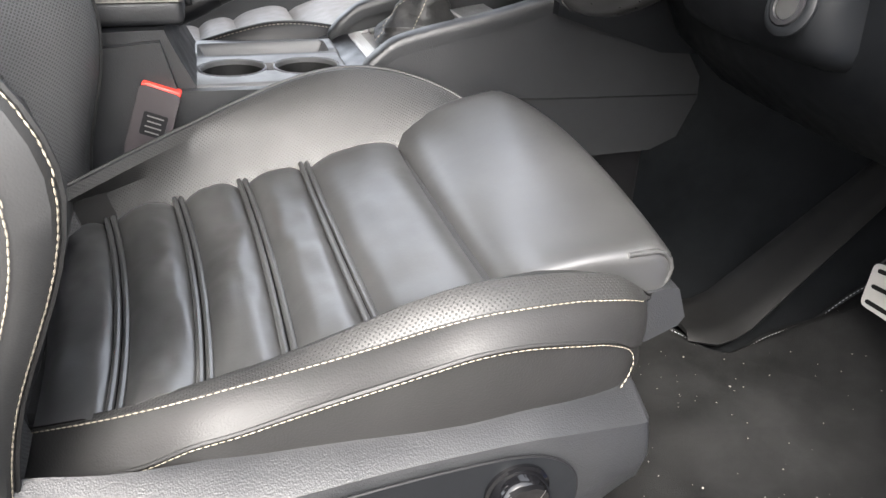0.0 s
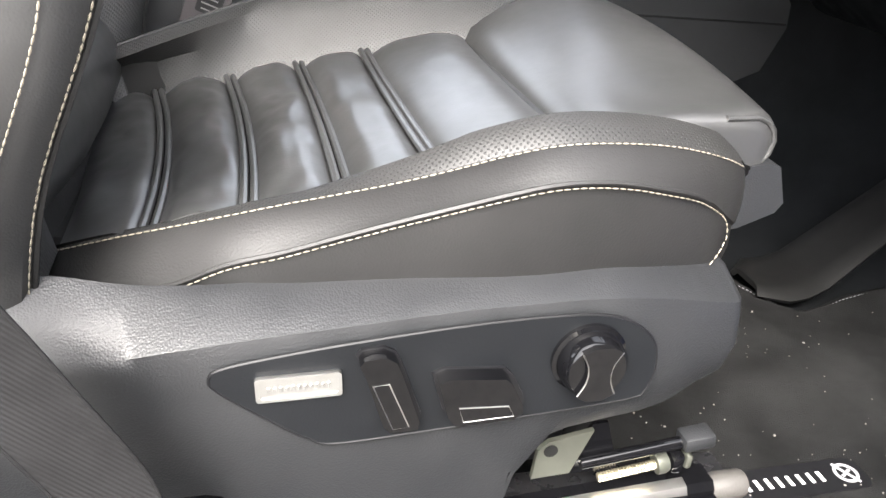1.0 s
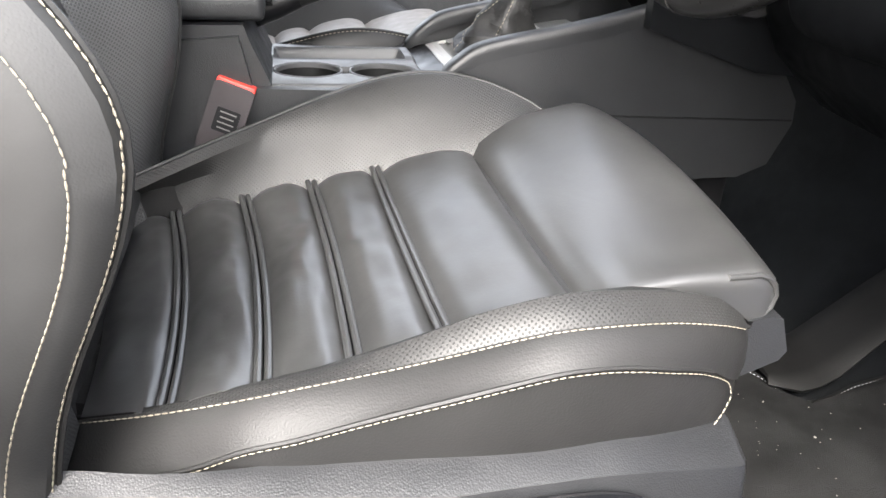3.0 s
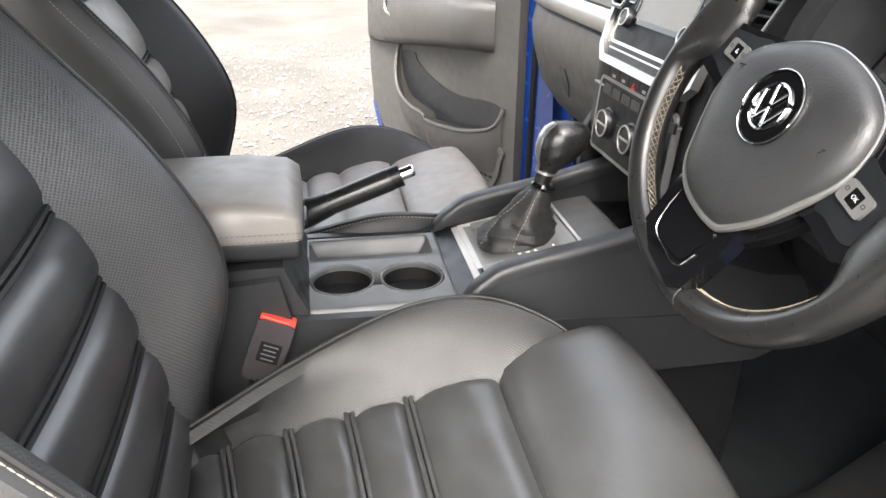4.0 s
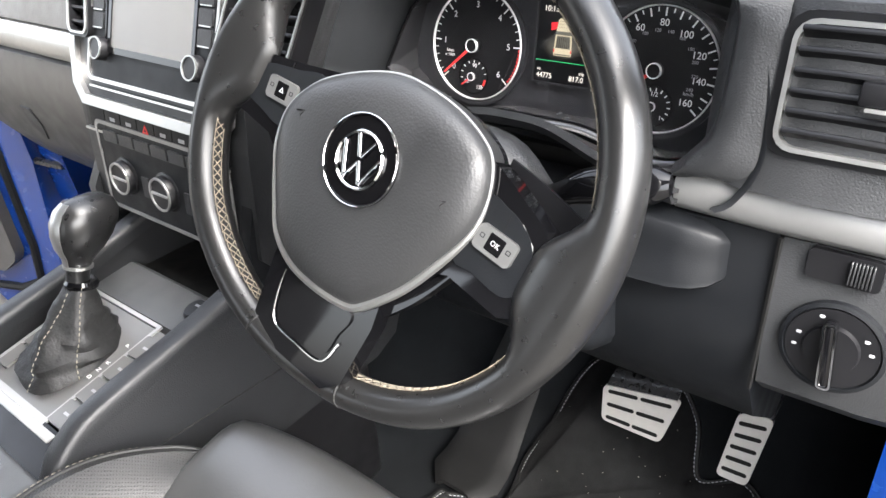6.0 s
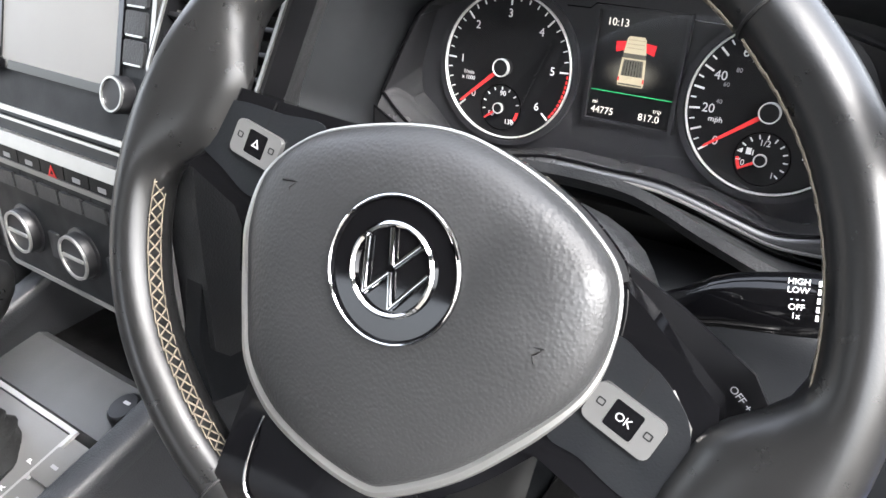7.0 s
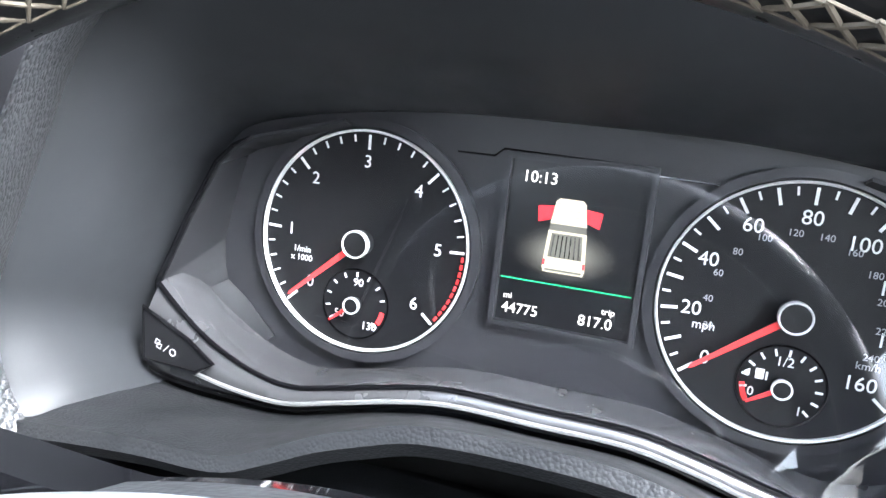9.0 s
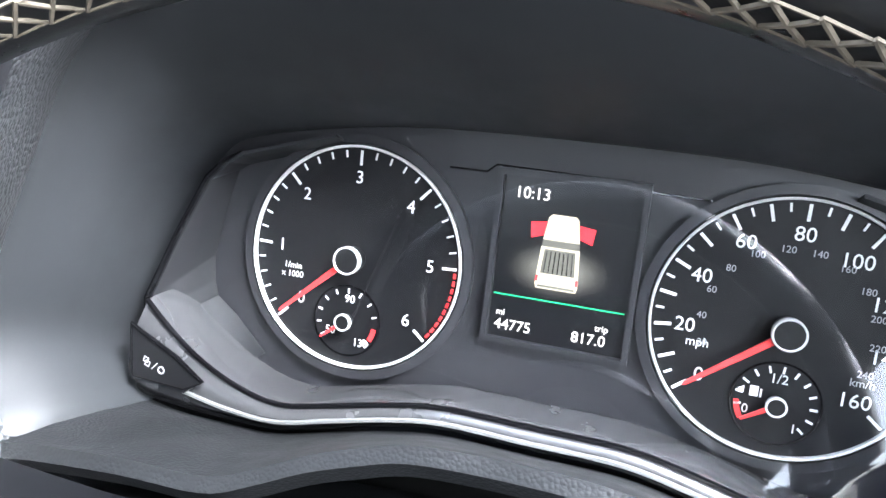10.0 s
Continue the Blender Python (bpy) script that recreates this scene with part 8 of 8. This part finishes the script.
# ---- open passenger door ----
def front_door(name, s, label):
    d, nrm = Vector((-0.365, s * 0.931, 0)), Vector((-0.931, -s * 0.365, 0))
    m = Matrix((d, Vector((0, 0, 1)), nrm)).transposed().to_4x4()     # local x towards the free edge, y up, z into the cabin
    if m.to_3x3().determinant() < 0:
        m = Matrix((-d, Vector((0, 0, 1)), nrm)).transposed().to_4x4()
    sgn = 1 if (m.to_3x3() @ Vector((1, 0, 0))).dot(d) > 0 else -1
    m.translation = (0.93, s * 0.82, 0)
    root = thing(name, label=label, category="car door", group="open front doors", matrix=m)
    X = lambda pts: [(sgn * x, y) for x, y in pts] if sgn > 0 else [(sgn * x, y) for x, y in pts][::-1]
    trim = [(0.075, 0.74), (0.085, 0.72), (0.12, 0.695), (0.233, 0.684), (0.45, 0.672), (0.674, 0.673), (0.76, 0.69), (0.835, 0.745), (0.895, 0.82), (0.912, 0.90), (0.920, 1.10), (0.925, 1.33), (0.085, 1.33)]
    part("trim_panel", prism(X(trim), 0.026, Matrix.Translation((0, 0, -0.026)), 0.010, 3), PLASTIC_WARM, root, "taupe grey plastic inner trim")
    shell = [(0.0, 0.60), (0.02, 0.58), (0.5, 0.56), (0.80, 0.565), (0.88, 0.62), (0.955, 0.78), (0.965, 1.30), (-0.01, 1.30), (-0.035, 0.95)]
    part("door_shell", prism(X(shell), 0.10, Matrix.Translation((0, 0, -0.128)), 0.012, 3), BLUE, root, "blue painted metal door shell")
    part("seal", tube([(sgn * x, y, -0.028) for x, y in ((0.045, 1.30), (0.045, 0.75), (0.06, 0.66), (0.12, 0.635), (0.76, 0.635), (0.86, 0.70), (0.935, 0.84), (0.945, 1.30))], 0.010, 8), RUBBER, root)
    # armrest bulge with grab cup and switch bay
    rows = []
    for i in range(25):
        f = i / 24
        x = 0.185 + 0.70 * f
        bul = 0.062 * min(1, f / 0.10) ** 0.6 * (1 - 0.75 * max(0, (f - 0.55) / 0.45) ** 1.3)
        lo, hi = 1.098 - 0.075 * f ** 1.2 + 0.03 * max(0, f - 0.8), 1.200 + 0.028 * min(1, f * 2) - 0.010 * f
        rows.append([(sgn * x, lo - 0.012, -0.004), (sgn * x, lo, bul * 0.85), (sgn * x, lo + 0.016, bul), (sgn * x, (lo + hi) / 2, bul), (sgn * x, hi - 0.016, bul * 0.98), (sgn * x, hi, bul * 0.8), (sgn * x, hi + 0.004, bul * 0.4), (sgn * x, hi + 0.010, -0.004)])
    part("armrest", sheet(rows if sgn < 0 else [r[::-1] for r in rows], 0.004), PLASTIC_WARM, root, sharp=50)
    part("grab_cup", prism(outline(X([(0.565, 1.135), (0.575, 1.178), (0.680, 1.180), (0.690, 1.142), (0.66, 1.128), (0.59, 1.126)]), 40), 0.004, Matrix.Translation((0, 0, 0.050)), 0.0015), RUBBER, root, "dark grab recess")
    part("cup_rim", tube([(sgn * x, y, 0.0545) for x, y in [(p.x, p.y) for p in spline([(0.565, 1.135, 0), (0.575, 1.178, 0), (0.680, 1.180, 0), (0.690, 1.142, 0), (0.66, 1.128, 0), (0.59, 1.126, 0)], 40, True)]], 0.004, 6, closed=True), SATIN, root)
    part("top_recess", box(sgn * 0.57, 1.232, 0.022, 0.16, 0.012, 0.032, 0.005), RUBBER, root)
    part("switch_bay", box(sgn * 0.36, 1.224, 0.026, 0.22, 0.012, 0.036, 0.004), PLASTIC_SMOOTH, root, "window switch bay")
    part("window_switch", box(sgn * 0.30, 1.233, 0.026, 0.03, 0.010, 0.020, 0.003), GLOSS, root)
    # pull handle
    h = part("handle_bowl", prism(outline(X([(0.29, 1.235), (0.29, 1.295), (0.44, 1.312), (0.445, 1.25)]), 40), 0.012, Matrix.Translation((0, 0, -0.006)), 0.004), PLASTIC_SMOOTH, root, "dark bowl of the door handle")
    part("pull_handle", tube([(sgn * x, y, z) for x, y, z in ((0.435, 1.262, 0.006), (0.41, 1.258, 0.020), (0.36, 1.254, 0.022), (0.325, 1.27, 0.012))], 0.012, 10, squash=0.7), CHROME, h, "chrome pull handle")
    # bottle pocket with its swept lip
    pk = [(0.685, 1.010), (0.672, 0.950), (0.635, 0.898), (0.57, 0.876), (0.489, 0.866), (0.470, 0.850), (0.456, 0.847), (0.30, 0.862), (0.175, 0.893), (0.145, 0.915), (0.140, 0.945), (0.20, 0.955), (0.36, 0.940), (0.50, 0.965), (0.58, 1.0), (0.60, 1.02)]
    part("pocket_hollow", prism(outline(X(pk), 70), 0.002, Matrix.Translation((0, 0, 0.002)), 0), PLASTIC, root, "dark hollow of the door pocket")
    lip = [(0.695, 1.03, 0.004), (0.688, 0.99, 0.020), (0.668, 0.935, 0.034), (0.630, 0.893, 0.040), (0.56, 0.868, 0.042), (0.489, 0.860, 0.040), (0.462, 0.842, 0.036), (0.30, 0.855, 0.036), (0.175, 0.885, 0.028), (0.138, 0.912, 0.014), (0.130, 0.95, 0.002)]
    sp = spline([(sgn * x, y, z) for x, y, z in lip], 50)
    part("pocket_front", sheet([[p for p in sp], [Vector((p.x, p.y - 0.012, p.z + 0.002)) for p in sp], [Vector((p.x * 0.995 + 0.0, p.y - 0.06 - 0.02 * (p.z / 0.04), p.z * 0.6)) for p in sp], [Vector((p.x * 0.99, p.y - 0.13, -0.002)) for p in sp]], 0.003), PLASTIC_WARM, root, "taupe front of the door pocket")
    part("pocket_lip", tube(sp, 0.006, 8), PLASTIC_WARM, root)
    # speaker panel
    part("speaker_panel", frame_prism(outline(X([(0.42, 0.81), (0.14, 0.845), (0.125, 0.80), (0.150, 0.735), (0.20, 0.718), (0.40, 0.70)]), 48), outline(X([(0.405, 0.80), (0.155, 0.830), (0.142, 0.80), (0.163, 0.745), (0.205, 0.730), (0.39, 0.714)]), 48), 0.006, Matrix.Translation((0, 0, 0.002)), 0.001), PLASTIC_WARM, root)
    for i in range(2):
        for k in range(5):
            part("grille_slot", box(sgn * (0.175 + 0.024 * k + 0.008 * i), 0.748 - 0.016 * i - 0.0016 * k, 0.003, 0.018, 0.007, 0.002, 0.001, 1), RUBBER, root)
    # hinges and check strap in the gap at the jamb
    for z in (0.78, 1.12):
        part("hinge", join(box(sgn * -0.02, z, -0.06, 0.06, 0.05, 0.04, 0.005)), BLUE, root)
    part("check_strap", tube([(sgn * 0.02, 0.95, -0.05), (sgn * -0.12, 0.95, -0.02)], 0.008, 6), DARK_STEEL, root)


front_door("passenger_door", 1, "open passenger door, taupe inner trim on blue metal")
front_door("driver_door", -1, "open driver's door with taupe inner trim and blue shell")


# ---- footwell ----
def footwell():
    # mat with bound edge
    out = [(0.55, -0.59), (1.02, -0.592), (1.22, -0.585), (1.26, -0.55), (1.245, -0.49), (1.30, -0.46), (1.335, -0.40), (1.335, -0.30), (1.28, -0.255), (1.16, -0.245), (1.06, -0.262), (1.03, -0.19), (0.98, -0.165), (0.60, -0.165)]
    z = FLOOR_Z + 0.003
    mat_ = thing("floor_mat", (0.9, -0.38, z), "dirty black carpet mat with light stitched border and crumbs", "floor mat")
    ol = outline(out, 140)
    def lift(x):
        return 0.0 if x < 1.12 else 0.02 * ((x - 1.12) / 0.1) if x < 1.24 else 0.024 + (x - 1.24) * 1.05
    bm = prism(ol, 0.010, Matrix.Translation((0, 0, z)), 0)
    for v in bm.verts:
        v.co.z += lift(v.co.x)
    part("carpet", bm, CARPET, mat_)
    edge = [Vector((x, y, z + 0.0105 + lift(x))) for x, y in ol]
    part("binding", tube(edge, 0.004, 6, closed=True), RUBBER, mat_)
    part("stitching", dashes([Vector((0.90 + (p.x - 0.90) * 0.988, -0.38 + (p.y + 0.38) * 0.975, p.z + 0.001)) for p in edge] + [edge[0]], 0.004, 0.0022, 0.0007), GREY_PRINT, mat_, "light border stitching")
    # woven tag with plain strokes for its lettering
    tg = frame_of((0.868, -0.543, z + 0.0102), (1, 0.02, 0), (-0.02, 1, 0))
    tag = part("mat_tag", prism(rounded(0.152, 0.040, 0.010), 0.0012, tg, 0.0004), DIAL, mat_, "black tag with white lettering bars")
    for k in range(8):
        part("lettering_bar", box(0, 0, 0, 0.0036, 0.0125, 0.0006, 0, 1), WHITE_PRINT, tag).matrix_local = FRAMES[mat_.name] @ tg @ Matrix.Translation((-0.056 + 0.0118 * k, 0, 0.0014)) @ FRAMES[mat_.name].inverted()
    part("tag_emblem", lathe([(0.0095, 0), (0.0125, 0), (0.0125, 0.0008), (0.0095, 0.0008)], tg @ Matrix.Translation((0.056, 0, 0.0012)), 28), GREY_PRINT, tag)
    part("tag_emblem", join(box(0, 0, 0, 0.014, 0.003, 0.0006, 0, 1), box(0, 0, 0, 0.003, 0.030, 0.0006, 0, 1)), GREY_PRINT, tag).matrix_local = FRAMES[mat_.name] @ tg @ Matrix.Translation((0.056, 0, 0.0016)) @ Matrix.Rotation(0.5, 4, "Z") @ FRAMES[mat_.name].inverted()
    # crumbs
    rng = random.Random(9)
    bm = bmesh.new()
    for _ in range(150):
        x, y = rng.uniform(0.74, 1.12), rng.uniform(-0.58, -0.22)
        r = 0.0003 + 0.0008 * rng.random() ** 3
        b = box(0, 0, 0, r * 2 * rng.uniform(0.7, 1.6), r * 2, r * 1.4, 0, 1, Matrix.Rotation(rng.random() * 3, 4, "Z"))
        b.transform(Matrix.Translation((x, y, z + 0.011)))
        bm = join(bm, b)
    solo("crumbs", bm, material("crumb", (0.20, 0.19, 0.17), 0.9, vary=0.2), "pale crumbs scattered on the floor mat", "crumbs", kind="stuff")
    # foot rest: sloping plastic pad with a raised rib
    fr = thing("foot_rest", (1.12, -0.19, 0.60), "black plastic foot rest pad with raised rib", "foot rest")
    rows = []
    for i in range(14):
        f = i / 13
        x = 1.03 + 0.42 * f
        zz = 0.598 + (0.02 * f if f < 0.2 else 0.004 + (f - 0.2) * 0.33)
        w0, w1 = -0.255 + 0.06 * f, -0.135 - 0.0 * f
        if i == 0:
            w0, w1 = -0.225, -0.165
        rows.append([(x, w1 + (w0 - w1) * j / 8, zz + (0.004 if 0 < j < 8 else -0.004)) for j in range(9)])
    part("pad", sheet(rows, 0.008), RUBBER, fr)
    part("rib", tube([(1.075, -0.205, 0.6065), (1.115, -0.202, 0.6085), (1.25, -0.185, 0.716), (1.42, -0.165, 0.850)], 0.0028, 6), TRAY, fr)
    # pedals
    def worn_quad(pts):
        """A four-cornered plate with rounded corners."""
        out = []
        for k, p in enumerate(pts):
            a, b, c = Vector(pts[k - 1]), Vector(p), Vector(pts[(k + 1) % len(pts)])
            u, v = b + (a - b).normalized() * 0.009, b + (c - b).normalized() * 0.009
            out += [tuple(u.lerp(b, f).lerp(b.lerp(v, f), f)) for f in (0, 0.25, 0.5, 0.75, 1)]
        return out

    def pedal(nm, at, pts, lean, rows_, cols, label):
        m = frame_of(at, (0, -1, 0), (math.sin(lean), 0, math.cos(lean)))
        root = thing(nm, label=label, category="pedal", matrix=m)
        tl, bl, br, tr = [Vector(p) for p in pts]
        part("plate", prism(worn_quad(pts), 0.006, Matrix.Translation((0, 0, -0.006)), 0.002, 2), PEDAL, root, "perforated stainless steel plate")
        up = (tl + tr - bl - br).normalized()
        lip = loft([[Vector((tl.x + (tr.x - tl.x) * f + up.x * d, tl.y + (tr.y - tl.y) * f + up.y * d, z)) for f in (0.05, 0.3, 0.5, 0.7, 0.95)] + [Vector((tl.x + (tr.x - tl.x) * f + up.x * d, tl.y + (tr.y - tl.y) * f + up.y * d, z - 0.005)) for f in (0.95, 0.7, 0.5, 0.3, 0.05)] for d, z in ((-0.004, -0.001), (0.003, -0.003), (0.010, -0.009), (0.016, -0.018))])
        part("lip", lip, DARK_STEEL, root, "dark rolled upper edge")
        part("back", prism(worn_quad([(p[0] * 0.93, p[1] * 0.93) for p in pts]), 0.010, Matrix.Translation((0, 0, -0.017)), 0.002), RUBBER, root)
        at_ = lambda u, v: tl.lerp(tr, u).lerp(bl.lerp(br, u), v)
        for i in range(rows_):
            v = 0.14 + 0.72 * i / (rows_ - 1)
            for j in range(cols):
                u0, u1 = (0.16, 0.84) if cols == 1 else ((0.10, 0.46), (0.54, 0.90))[j]
                a, b = at_(u0, v), at_(u1, v)
                d = (b - a).normalized() * 0.003
                n = Vector((-d.y, d.x)) * 0.95
                strip = [a + n, a - d * 0.7 + n * 0.5, a - d * 0.7 - n * 0.5, a - n, b - n, b + d * 0.7 - n * 0.5, b + d * 0.7 + n * 0.5, b + n]
                part("rubber_insert", prism([tuple(p) for p in strip], 0.0022, Matrix.Translation((0, 0, -0.0010)), 0), RUBBER, root)
        part("arm", tube([(tr.x * 0.6, tr.y * 0.9, -0.02), (tr.x * 0.7, tr.y + 0.03, -0.06), (tr.x * 0.7, tr.y + 0.13, -0.10)], 0.008, 8), DARK_STEEL, root)
    pedal("brake_pedal", (1.176, -0.411, 0.764), [(-0.052, 0.021), (-0.050, -0.040), (0.038, -0.038), (0.059, 0.042)], radians(4), 3, 2, "stainless steel brake pedal with black rubber strips")
    pedal("accelerator_pedal", (1.176, -0.556, 0.778), [(-0.014, 0.047), (-0.027, -0.060), (0.013, -0.059), (0.028, 0.056)], radians(5), 5, 1, "stainless steel accelerator pedal with rubber strips")


footwell()
